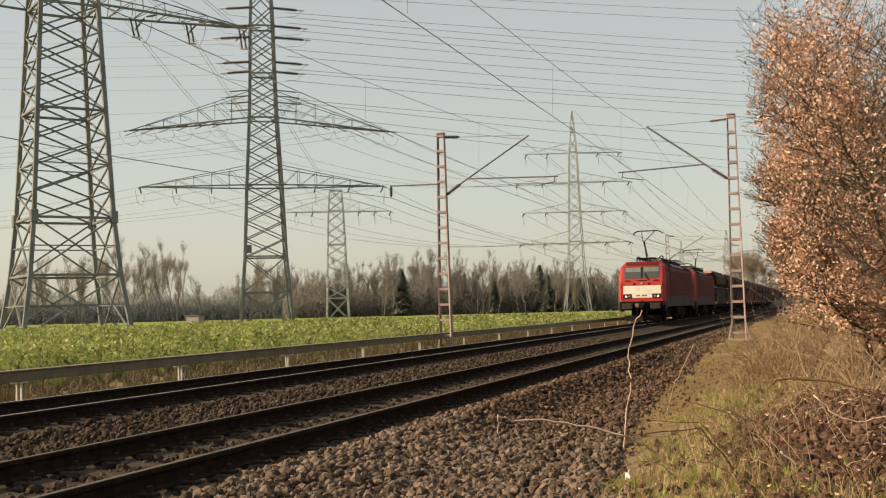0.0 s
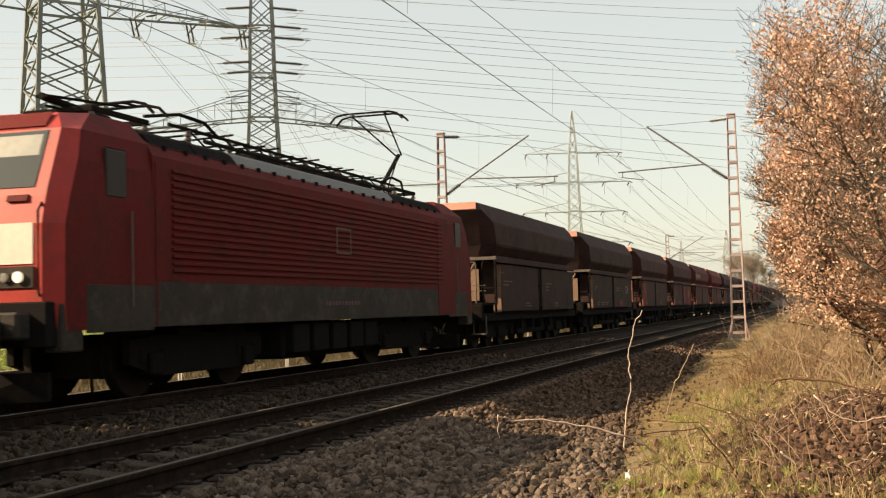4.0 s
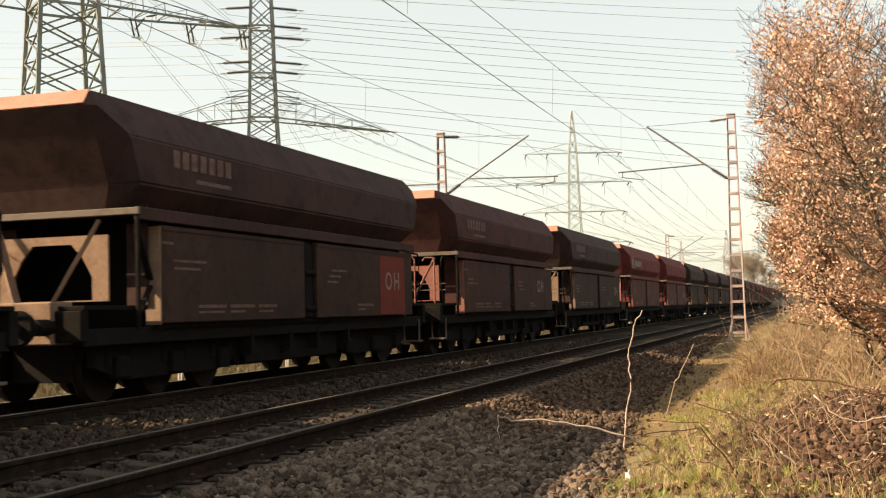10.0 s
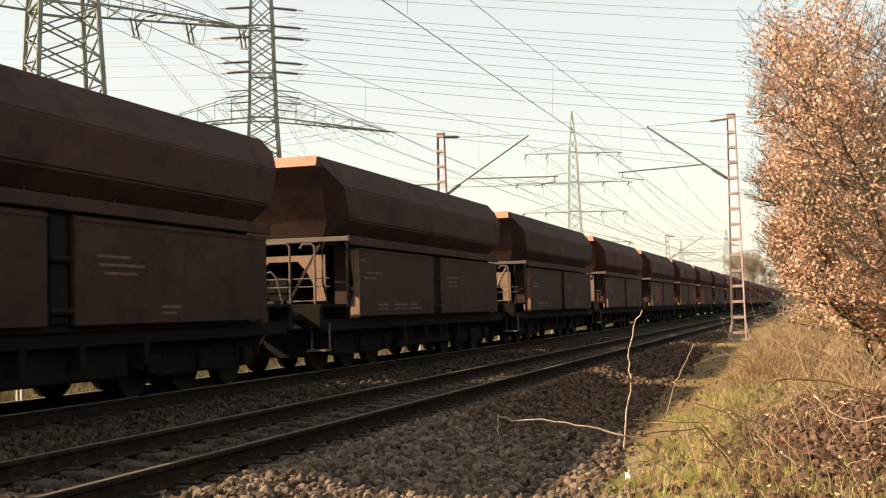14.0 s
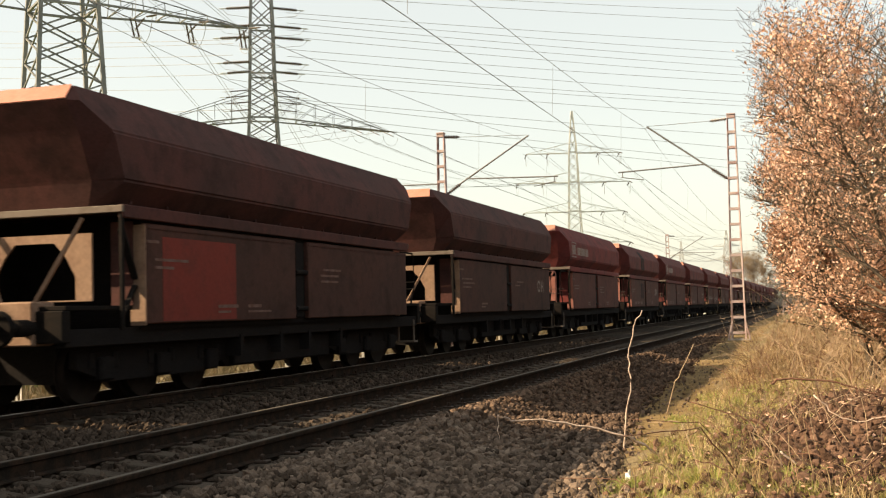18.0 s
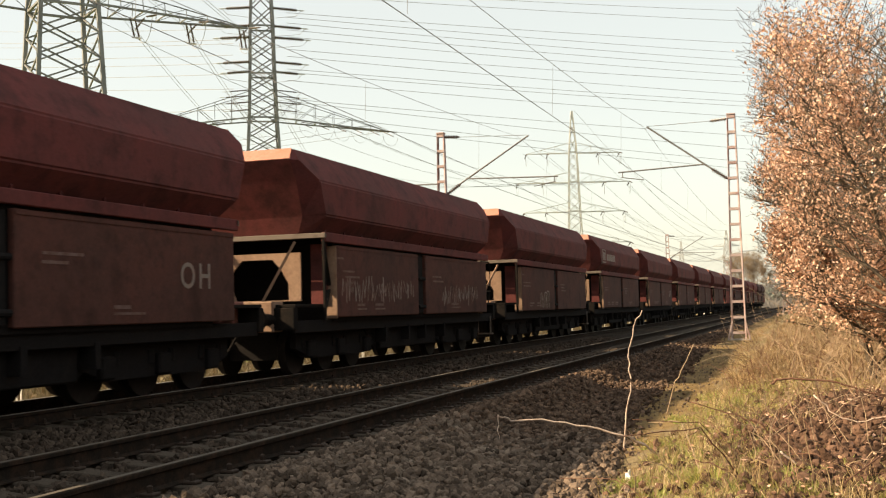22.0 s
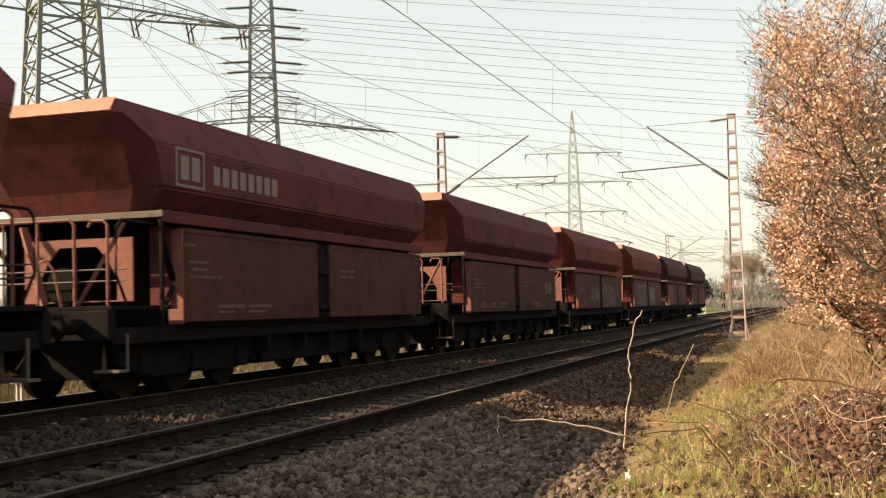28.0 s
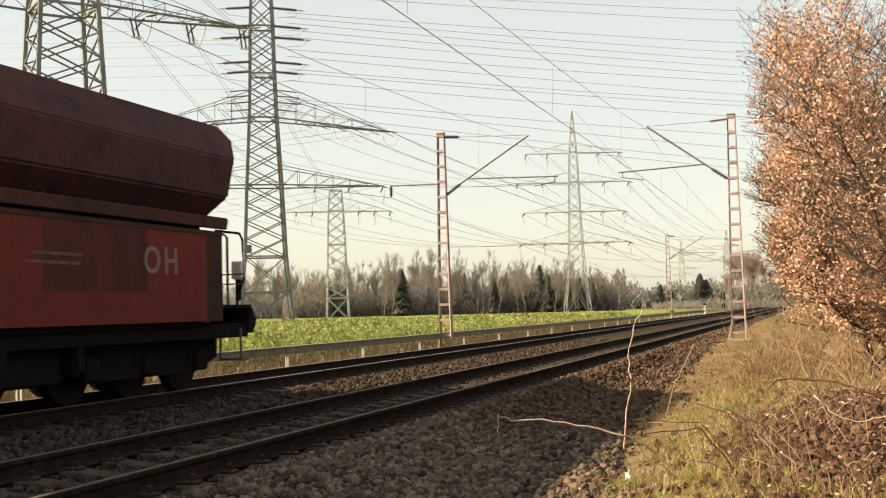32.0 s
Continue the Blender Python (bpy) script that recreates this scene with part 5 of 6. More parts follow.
def wheelset(parent, y, r, half=0.72):
    w = part("wheelset", lathe(bmesh.new(), "x", (0, 0, 0), [(-half - 0.02, 0.08), (-half - 0.02, r * 0.55), (-half - 0.02, r), (-half + 0.1, r), (-half + 0.11, r + 0.028), (-half + 0.13, r + 0.026), (-half + 0.13, r * 0.5), (-half + 0.16, 0.09),
                                                        (half - 0.16, 0.09), (half - 0.13, r * 0.5), (half - 0.13, r + 0.026), (half - 0.11, r + 0.028), (half - 0.1, r), (half + 0.02, r), (half + 0.02, r * 0.55), (half + 0.02, 0.08)], 22), M["tyre"], parent, "worn steel wheelset")
    w.location = (0, y, r)
    AXLES.append((w, r, y))
    return w


def bogie(parent, y, pitch, count, r):
    """A bogie whose frame stands at its middle."""
    span = pitch * (count - 1)
    bm = bmesh.new()
    for s in (-1, 1):
        prof = [(-span / 2 - 0.6, 0.5), (-span / 2 - 0.6, 0.84), (-span / 2 + 0.2, 0.90), (span / 2 - 0.2, 0.90), (span / 2 + 0.6, 0.84), (span / 2 + 0.6, 0.5), (span / 2 - 0.1, 0.3), (-span / 2 + 0.1, 0.3)]
        loft(bm, [[(s * 0.98 + d, a, b) for a, b in prof] for d in (-0.06, 0.06)])
    for i in range(count):
        q = -span / 2 + pitch * i
        for s in (-1, 1):
            box(bm, s * 1.0 - 0.13, s * 1.0 + 0.13, q - 0.17, q + 0.17, 0.32, 0.64, 0.03)
            for d in (-0.28, 0.28):
                lathe(bm, "z", (s * 1.0, q + d, 0.5), [(0, 0.09), (0.2, 0.09)], 8)
    box(bm, -1.0, 1.0, -0.2, 0.2, 0.62, 0.86)
    box(bm, -0.5, 0.5, -span / 2 - 0.3, span / 2 + 0.3, 0.28, 0.8)
    b = part("bogie", bm, M["black"], parent, "black grimy steel bogie")
    b.location = (0, y, 0)
    for i in range(count):
        wheelset(b, -span / 2 + pitch * i, r)
        for s in (-1, 1):
            q = -span / 2 + pitch * i
            part("brake_block", boxes([(s * 0.72 - 0.05, s * 0.72 + 0.05, q + r + 0.02, q + r + 0.09, r - 0.15, r + 0.17)]), M["dark_steel"], b)
    return b


def buffer(parent, x, y, way):
    bm = lathe(bmesh.new(), "y", (x, y, 1.06), [(0, 0.11), (way * 0.32, 0.105), (way * 0.33, 0.075), (way * 0.56, 0.075), (way * 0.565, 0.21), (way * 0.6, 0.225), (way * 0.62, 0.2)], 16)
    bmesh.ops.recalc_face_normals(bm, faces=bm.faces)
    return part("buffer", bm, M["dark_steel"], parent, "dark round steel buffer")


def coupling(parent, y, way):
    bm = boxes([(-0.13, 0.13, min(y, y + way * 0.3), max(y, y + way * 0.3), 0.93, 1.17)], 0.02)
    tube(bm, [(0, y + way * 0.3, 1.05), (0, y + way * 0.42, 1.0), (0, y + way * 0.5, 0.72), (0, y + way * 0.42, 0.55)], 0.035, 6)
    for s in (-1, 1):
        tube(bm, [(s * 0.35, y, 0.95), (s * 0.35, y + way * 0.25, 0.8), (s * 0.28, y + way * 0.5, 0.5)], 0.025, 6)
    return part("coupling", bm, M["dark_steel"], parent)


def text_mesh(words, size, flip=False):
    c = bpy.data.curves.new("writing", "FONT")
    c.body, c.size, c.extrude, c.resolution_u = words, size, 0.0015, 4
    c.offset, c.space_character = 0.006, 1.3
    o = bpy.data.objects.new("writing", c)
    scene.collection.objects.link(o)
    dg = bpy.context.evaluated_depsgraph_get()
    me = bpy.data.meshes.new_from_object(o.evaluated_get(dg))
    bpy.data.objects.remove(o)
    return me


TEXTS = {}


def lettering(parent, words, size, y, z, mat, x=1.522, tilt=0.0, bold=0.0):
    """Words on the side that faces +x; they read along +y."""
    key = (words, size, mat)
    if key not in TEXTS:
        me = text_mesh(words, size)
        me.materials.clear()
        me.materials.append(M[mat])
        TEXTS[key] = me
    o = new("writing", TEXTS[key])
    o.parent = parent
    o.matrix_local = Matrix.Translation((x, y, z)) @ Euler((radians(90), 0, radians(90))).to_matrix().to_4x4() @ Matrix.Rotation(radians(-tilt), 4, "X")
    return o


def bars(parent, rows, mat, x=1.464, name="writing"):
    """Plain bars for what cannot be read: rows (y0, y1, z0, z1)."""
    for a, b, c, d in rows:
        part(name, boxes([(x, x + 0.003, a, b, c, d)]), M[mat], parent)


END = 11.45                                # from front corner to rear corner of a wagon


def hopper_mesh(lip=True):
    half = END / 2
    def ring(z, w, e, c, d):
        """Octagon: half-width w, ends e beyond the corners, end half-width c, set back d at the sides."""
        f, b = -e, END + e
        return [(-c, f, z), (c, f, z), (w, f + d, z), (w, b - d, z), (c, b, z), (-c, b, z), (-w, b - d, z), (-w, f + d, z)]
    return [ring(2.69, 1.17, -0.02, 0.92, 0.12), ring(3.01, 1.515, 0.12, 1.07, 0.12), ring(3.64, 1.515, 0.5, 1.13, 0.25), ring(4.01, 1.26, 0.76, 1.13, 0.12), ring(4.24, 1.09, 0.52, 1.05, 0.02)]


def wagon(paint, plate, front):
    """A hopper wagon whose front corner stands at the thing's place. front: 'rails' or 'plain'."""
    w = thing("hopper_wagon", pose(FAR_TRACK, 0, 0), "x", "freight wagon", "wagons of the train")
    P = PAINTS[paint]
    rings = hopper_mesh()
    bm = bmesh.new()
    loft(bm, rings[:4], True)
    bmesh.ops.bevel(bm, geom=[e for e in bm.edges if abs(e.verts[0].co.z - e.verts[1].co.z) < 0.01 and 2.8 < e.verts[0].co.z < 3.9], offset=0.03, segments=2, affect="EDGES")
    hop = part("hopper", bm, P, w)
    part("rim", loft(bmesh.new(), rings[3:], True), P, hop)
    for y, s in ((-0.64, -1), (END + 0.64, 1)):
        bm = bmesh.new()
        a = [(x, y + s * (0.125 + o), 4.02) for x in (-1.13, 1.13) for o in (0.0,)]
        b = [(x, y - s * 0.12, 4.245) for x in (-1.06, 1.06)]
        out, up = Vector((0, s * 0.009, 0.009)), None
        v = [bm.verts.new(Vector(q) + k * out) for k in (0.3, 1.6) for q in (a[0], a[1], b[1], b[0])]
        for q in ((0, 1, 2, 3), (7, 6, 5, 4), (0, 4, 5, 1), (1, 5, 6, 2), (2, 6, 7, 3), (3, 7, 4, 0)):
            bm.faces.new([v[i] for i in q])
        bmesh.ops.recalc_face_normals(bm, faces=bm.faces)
        part("end_lip", bm, M["lip"], hop, "lip plate with sunlight in its lighter colour")
    for s in (-1, 1):
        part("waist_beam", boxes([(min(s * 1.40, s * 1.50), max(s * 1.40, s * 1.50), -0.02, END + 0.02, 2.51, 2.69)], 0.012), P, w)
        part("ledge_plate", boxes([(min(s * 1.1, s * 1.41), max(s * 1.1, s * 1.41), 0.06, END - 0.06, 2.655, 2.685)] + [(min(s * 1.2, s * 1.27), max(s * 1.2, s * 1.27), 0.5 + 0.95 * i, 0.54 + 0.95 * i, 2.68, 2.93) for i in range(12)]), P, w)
        inset = 0.6 if s > 0 else 0.2
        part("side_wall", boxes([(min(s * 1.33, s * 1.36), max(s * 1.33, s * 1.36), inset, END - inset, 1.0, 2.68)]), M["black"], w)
        for a, b in ((0.58, 5.46), (6.0, END - 0.08)):
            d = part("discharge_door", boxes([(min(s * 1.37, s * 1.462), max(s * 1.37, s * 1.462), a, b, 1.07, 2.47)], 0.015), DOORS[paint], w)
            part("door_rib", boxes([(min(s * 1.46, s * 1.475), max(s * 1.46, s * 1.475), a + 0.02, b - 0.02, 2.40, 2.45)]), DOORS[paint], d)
        bm = boxes([(min(s * 1.36, s * 1.42), max(s * 1.36, s * 1.42), 5.56, 5.9, 1.1, 2.44)], 0.01)
        for z in (1.25, 1.9):
            lathe(bm, "y", (s * 1.44, 5.5, z), [(0, 0.045), (0.46, 0.045)], 8)
        part("door_hinge", bm, M["black"], w)
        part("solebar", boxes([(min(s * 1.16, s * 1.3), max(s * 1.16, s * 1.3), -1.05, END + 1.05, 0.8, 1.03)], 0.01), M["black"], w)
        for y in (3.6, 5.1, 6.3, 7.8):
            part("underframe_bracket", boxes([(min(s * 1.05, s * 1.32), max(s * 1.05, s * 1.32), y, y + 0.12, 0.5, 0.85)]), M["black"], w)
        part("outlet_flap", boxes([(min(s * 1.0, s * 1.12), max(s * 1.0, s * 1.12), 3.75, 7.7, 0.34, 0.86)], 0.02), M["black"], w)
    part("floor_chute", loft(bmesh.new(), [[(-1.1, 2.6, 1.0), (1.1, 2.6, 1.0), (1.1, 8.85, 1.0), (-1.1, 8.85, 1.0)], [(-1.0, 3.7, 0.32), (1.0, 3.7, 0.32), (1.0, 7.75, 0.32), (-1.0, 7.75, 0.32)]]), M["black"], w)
    part("air_tank", lathe(bmesh.new(), "y", (0.2, 5.0, 0.72), [(0, 0.05), (0.05, 0.2), (1.2, 0.2), (1.25, 0.05)], 14), M["dark_steel"], w)
    for y0, s in ((0.0, -1), (END, 1)):
        q = lambda d: y0 + s * d
        rng_box = lambda x0, x1, d0, d1, z0, z1: (x0, x1, min(q(d0), q(d1)), max(q(d0), q(d1)), z0, z1)
        part("end_beam", boxes([rng_box(-1.5, 1.5, -0.04, 0.05, 2.58, 2.68)], 0.01), M["dull_steel"], w, "dusty grey end beam")
        # end plate with a dark chute mouth, cut as a frame of plates
        for x in (-1.46, 1.3):
            part("side_plate", boxes([rng_box(x - 0.08 * (x > 0), x + 0.16 + 0.08 * (x < 0), -0.575, -0.55, 1.05, 2.45)]), M[plate], w, "weathered end plate, sunlight in its lighter colour")
        bm = bmesh.new()
        o8 = [(-0.92, 1.4), (0.92, 1.4), (0.92, 1.75), (0.92, 2.33), (0.4, 2.33), (-0.4, 2.33), (-0.92, 2.33), (-0.92, 1.75)]
        i8 = [(-0.66, 1.42), (0.66, 1.42), (0.66, 1.74), (0.5, 2.02), (0.32, 2.21), (-0.32, 2.21), (-0.5, 2.02), (-0.66, 1.74)]
        ya, yb = q(-0.12), q(-0.08)
        loops = [[bm.verts.new((a, y, b)) for a, b in lp] for y, lp in ((yb, o8), (yb, i8), (ya, i8), (ya, o8))]
        for A, B in zip(loops, loops[1:] + loops[:1]):
            for k in range(8):
                bm.faces.new((A[k], A[(k + 1) % 8], B[(k + 1) % 8], B[k]))
        bmesh.ops.recalc_face_normals(bm, faces=bm.faces)
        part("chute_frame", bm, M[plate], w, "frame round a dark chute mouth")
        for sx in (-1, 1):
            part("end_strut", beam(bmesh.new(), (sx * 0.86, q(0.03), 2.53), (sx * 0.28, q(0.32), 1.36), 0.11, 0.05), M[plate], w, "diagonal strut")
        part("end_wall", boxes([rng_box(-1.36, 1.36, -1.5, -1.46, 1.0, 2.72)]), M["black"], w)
        for sx in (-1, 1):
            if s < 0:
                part("corner_post", boxes([rng_box(min(sx * 1.42, sx * 1.475), max(sx * 1.42, sx * 1.475), -0.03, 0.03, 1.0, 2.56)], 0.008), M["dark_steel"], w)
                part("corner_brace", beam(beam(bmesh.new(), (sx * 1.44, q(0.0), 2.35), (sx * 1.3, q(-0.54), 1.7), 0.09, 0.04), (sx * 1.44, q(0.0), 1.2), (sx * 1.3, q(-0.54), 1.6), 0.07, 0.04), M["dark_steel"], w)
            buffer(w, sx * 0.875, q(1.155), s)
            part("end_panel", boxes([rng_box(min(sx * 0.94, sx * 1.28), max(sx * 0.94, sx * 1.28), -0.54, -0.51, 1.33, 2.5)]), P, w)
        part("platform", boxes([rng_box(-1.35, 1.35, -0.4, 1.1, 1.27, 1.33)], 0.008), M["dark_steel"], w)
        part("headstock", boxes([rng_box(-1.35, 1.35, 1.0, 1.17, 0.86, 1.27)], 0.015), M["dark_steel"], w)
        coupling(w, q(1.17), s)
        kind = front if s < 0 else ("plain" if front == "rails" else "rails")
        if kind == "rails":
            rail = M["end_plate_red"] if plate != "end_plate" else M["dull_steel"]
            part("handrail", tube(bmesh.new(), [(-1.38, q(0.78), 1.33), (-1.38, q(0.78), 2.46), (-1.32, q(0.78), 2.53), (0.48, q(0.78), 2.53), (0.55, q(0.78), 2.46), (0.55, q(0.78), 1.33)], 0.022, 6), rail, w, "bent tube handrail")
            for x in (-0.62, -0.05):
                part("rail_post", tube(bmesh.new(), [(x, q(0.78), 1.33), (x, q(0.78), 2.53)], 0.02, 6), rail, w)
            part("handrail", tube(bmesh.new(), [(0.77, q(0.78), 2.42), (0.82, q(0.78), 2.5), (1.02, q(0.78), 2.5), (1.08, q(0.78), 2.44), (1.08, q(0.78), 1.33)], 0.022, 6), rail, w, "bent tube handrail")
            part("bent_rail", tube(bmesh.new(), [(0.1, q(0.95), 1.95), (0.25, q(1.0), 1.98), (0.36, q(1.0), 1.85), (0.5, q(1.0), 1.3), (0.52, q(1.0), 1.1)], 0.015, 6), rail, w)
            for sx in (-1, 1):
                part("side_handrail", tube(bmesh.new(), [(sx * 1.3, q(0.0), 2.5), (sx * 1.3, q(0.8), 2.5), (sx * 1.3, q(0.9), 2.4), (sx * 1.3, q(0.92), 1.75), (sx * 1.3, q(0.7), 1.4), (sx * 1.3, q(0.68), 1.33)], 0.022, 6), M["dark_steel"], w)
            for z in (1.67, 1.83):
                part("cross_rail", tube(bmesh.new(), [(-1.4, q(0.76), z), (1.36, q(0.76), z)], 0.013, 6), M["dull_steel"], w)
            part("beam_plate", boxes([rng_box(-0.32, 0.5, 1.175, 1.2, 0.84, 1.06)], 0.01), M[plate], w, "weathered plate, lighter as if sunlit")
            part("brake_wheel", lathe(bmesh.new(), "y", (0.2, q(0.55), 1.62), [(-0.02, 0.24), (-0.02, 0.27), (0.02, 0.27), (0.02, 0.24)], 18), M["dark_steel"], w)
            for sx in (-1, 1):
                part("step", boxes([rng_box(sx * 1.15 - 0.2, sx * 1.15 + 0.2, 0.7, 0.95, 0.42, 0.46), rng_box(sx * 1.15 - 0.2, sx * 1.15 - 0.17, 0.7, 0.74, 0.42, 0.95), rng_box(sx * 1.15 + 0.17, sx * 1.15 + 0.2, 0.7, 0.74, 0.42, 0.95)], 0.004), M["dull_steel"], w, "worn step iron")
        else:
            part("end_box", boxes([rng_box(-0.08, 0.95, 0.78, 1.24, 0.83, 1.39)], 0.02), M[plate], w, "weathered steel box, lighter as if sunlit")
            part("handrail", tube(bmesh.new(), [(-1.3, q(0.75), 1.33), (-1.3, q(0.75), 2.48), (-1.25, q(0.75), 2.54), (-0.3, q(0.75), 2.54), (-0.24, q(0.75), 2.48), (-0.24, q(0.75), 1.33)], 0.018, 6), M["dull_steel"], w, "bent tube handrail")
    for y in (1.6, END - 1.6):
        bogie(w, y, 1.45, 3, 0.46)
    return w


# what each wagon shows: paint, front end, end plate, writing and marks
STYLE = {0: ("dark", "rails", "end_plate"), 1: ("dark", "plain", "end_plate"), 2: ("brown", "rails", "end_plate_red"), 3: ("brown", "rails", "end_plate_red"), 4: ("red", "rails", "end_plate_red"), 5: ("bright", "rails", "end_plate_red"),
         6: ("dark", "plain", "end_plate"), 7: ("dark", "plain", "end_plate"), 8: ("brown", "rails", "end_plate_red"), 9: ("dark", "rails", "end_plate"), 10: ("bright", "rails", "end_plate_red"), 11: ("bright", "rails", "end_plate_red"),
         12: ("dark", "rails", "end_plate"), 13: ("dark", "rails", "end_plate"), 14: ("dark", "rails", "end_plate"), 15: ("brown", "rails", "end_plate"), 16: ("brown", "plain", "end_plate"), 17: ("brown", "plain", "end_plate"),
         18: ("brown", "plain", "end_plate"), 19: ("brown", "plain", "end_plate"), 20: ("bright", "rails", "end_plate_red"), 21: ("red", "rails", "end_plate_red"), 22: ("red", "rails", "end_plate_red"), 23: ("red", "rails", "end_plate_red"),
         24: ("red", "plain", "end_plate"), 25: ("red", "plain", "end_plate"), 26: ("red", "plain", "end_plate"), 27: ("red", "plain", "end_plate"), 28: ("red", "plain", "end_plate"), 29: ("red", "plain", "end_plate"),
         30: ("red", "plain", "end_plate"), 31: ("red", "plain", "end_plate_red"), 32: ("red", "rails", "end_plate_red"), 33: ("red", "rails", "end_plate_red"), 34: ("bright", "rails", "end_plate_red"), 35: ("bright", "rails", "end_plate_red"),
         36: ("brown", "plain", "end_plate"), 37: ("brown", "plain", "end_plate")}
COLOUR = {"dark": "dark sooty brown", "brown": "dull brown", "red": "faded red-brown", "bright": "bright red-brown"}
FRONT = {"rails": "railed platform", "plain": "plain platform"}
OPERATOR = {4, 10, 20, 22, 26, 32}
OLD_NAME = {6, 7, 8, 9, 16, 17}
OH = {1: (9.7, 1.75), 3: (9.4, 1.7), 5: (10.1, 1.6), 7: (9.9, 1.65), 8: (9.4, 1.7), 9: (10.1, 1.65), 11: (9.9, 1.6), 17: (9.9, 1.7), 19: (9.8, 1.7), 21: (9.9, 1.7), 23: (10.0, 1.6), 27: (10.1, 1.65), 33: (10.0, 1.65), 37: (9.4, 1.8)}
PATCHES = {1: [(7.6, 8.5, 1.12, 1.4, 0)], 2: [(0.6, 2.1, 1.1, 2.35, 0), (2.12, 4.0, 1.1, 2.35, 1)], 3: [(6.05, 7.6, 1.1, 2.38, 0), (7.62, 8.7, 1.1, 2.38, 1), (8.72, 10.85, 1.1, 2.38, 0)], 6: [(0.6, 2.4, 1.1, 2.35, 0), (2.42, 5.4, 1.1, 2.35, 1), (9.6, 10.85, 1.1, 2.3, 0)],
           7: [(9.3, 10.85, 1.1, 2.35, 0)], 16: [(2.2, 3.8, 1.3, 2.2, 0)], 18: [(1.0, 3.2, 1.1, 2.3, 0)], 36: [(0.6, 3.3, 1.1, 2.4, 0), (8.4, 9.9, 1.4, 2.3, 0)], 37: [(6.05, 10.85, 1.08, 2.4, 0), (6.9, 9.2, 1.5, 2.39, 1)], 31: [(0.6, 5.4, 1.1, 2.38, 0)], 17: [(9.4, 11.0, 1.15, 2.3, 0)]}


def scrawl(parent, y0, y1, z0, z1, seed):
    """Sprayed loops and strokes that spell nothing."""
    r = random.Random(seed)
    y = y0
    k = 0
    while y < y1 - 0.3:
        wd = r.uniform(0.3, 0.65)
        mid = (z0 + z1) / 2
        pts = [(1.468, y + wd * j / 6 + r.uniform(-0.05, 0.05), mid + (z1 - z0) * r.uniform(0.1, 0.5) * (1 if j % 2 else -1)) for j in range(7)]
        bm = bmesh.new()
        tube(bm, pts, 0.024, 4)
        for v in bm.verts:
            v.co.x = 1.467 + (v.co.x - 1.468) * 0.03
        part("graffiti", bm, M["graffiti"], parent, "sprayed pale graffiti stroke")
        y += wd * 0.95
        k += 1


def block_letters(parent, y0, y1, z0, z1, count, seed):
    """Weathered sprayed blocks with a paler outline that spell nothing."""
    r = random.Random(seed)
    step = (y1 - y0) / count
    for i in range(count):
        a, b = y0 + step * i, y0 + step * (i + 0.93)
        m = (a + b) / 2
        pts = [(a + r.uniform(0, 0.1), z0), (a + r.uniform(-0.05, 0.1), z0 + 0.55 * (z1 - z0)), (a + r.uniform(-0.1, 0.15), z1 - r.uniform(0.1, 0.3)), (m + r.uniform(-0.2, 0.1), z1 - r.uniform(0.0, 0.12)), (b + r.uniform(-0.1, 0.1), z1 - r.uniform(0.05, 0.35)), (b - r.uniform(0, 0.2), z0 + 0.5 * (z1 - z0)), (b + r.uniform(-0.1, 0.02), z0), (m + r.uniform(-0.05, 0.05), z0), (m, z0 + r.uniform(0.15, 0.45)), (m - 0.08, z0)]
        bm = bmesh.new()
        bm.faces.new([bm.verts.new((1.4665, p[0], p[1])) for p in pts])
        bmesh.ops.solidify(bm, geom=bm.faces[:], thickness=0.0012)
        g = part("graffiti", bm, M["graffiti_fill"], parent, "dull sprayed block shape")
        ol = tube(bmesh.new(), [(1.468, p[0], p[1]) for p in pts[:7]], 0.022, 4)
        for v in ol.verts:
            v.co.x = 1.4675 + (v.co.x - 1.468) * 0.03
        part("outline", ol, M["graffiti"], g)


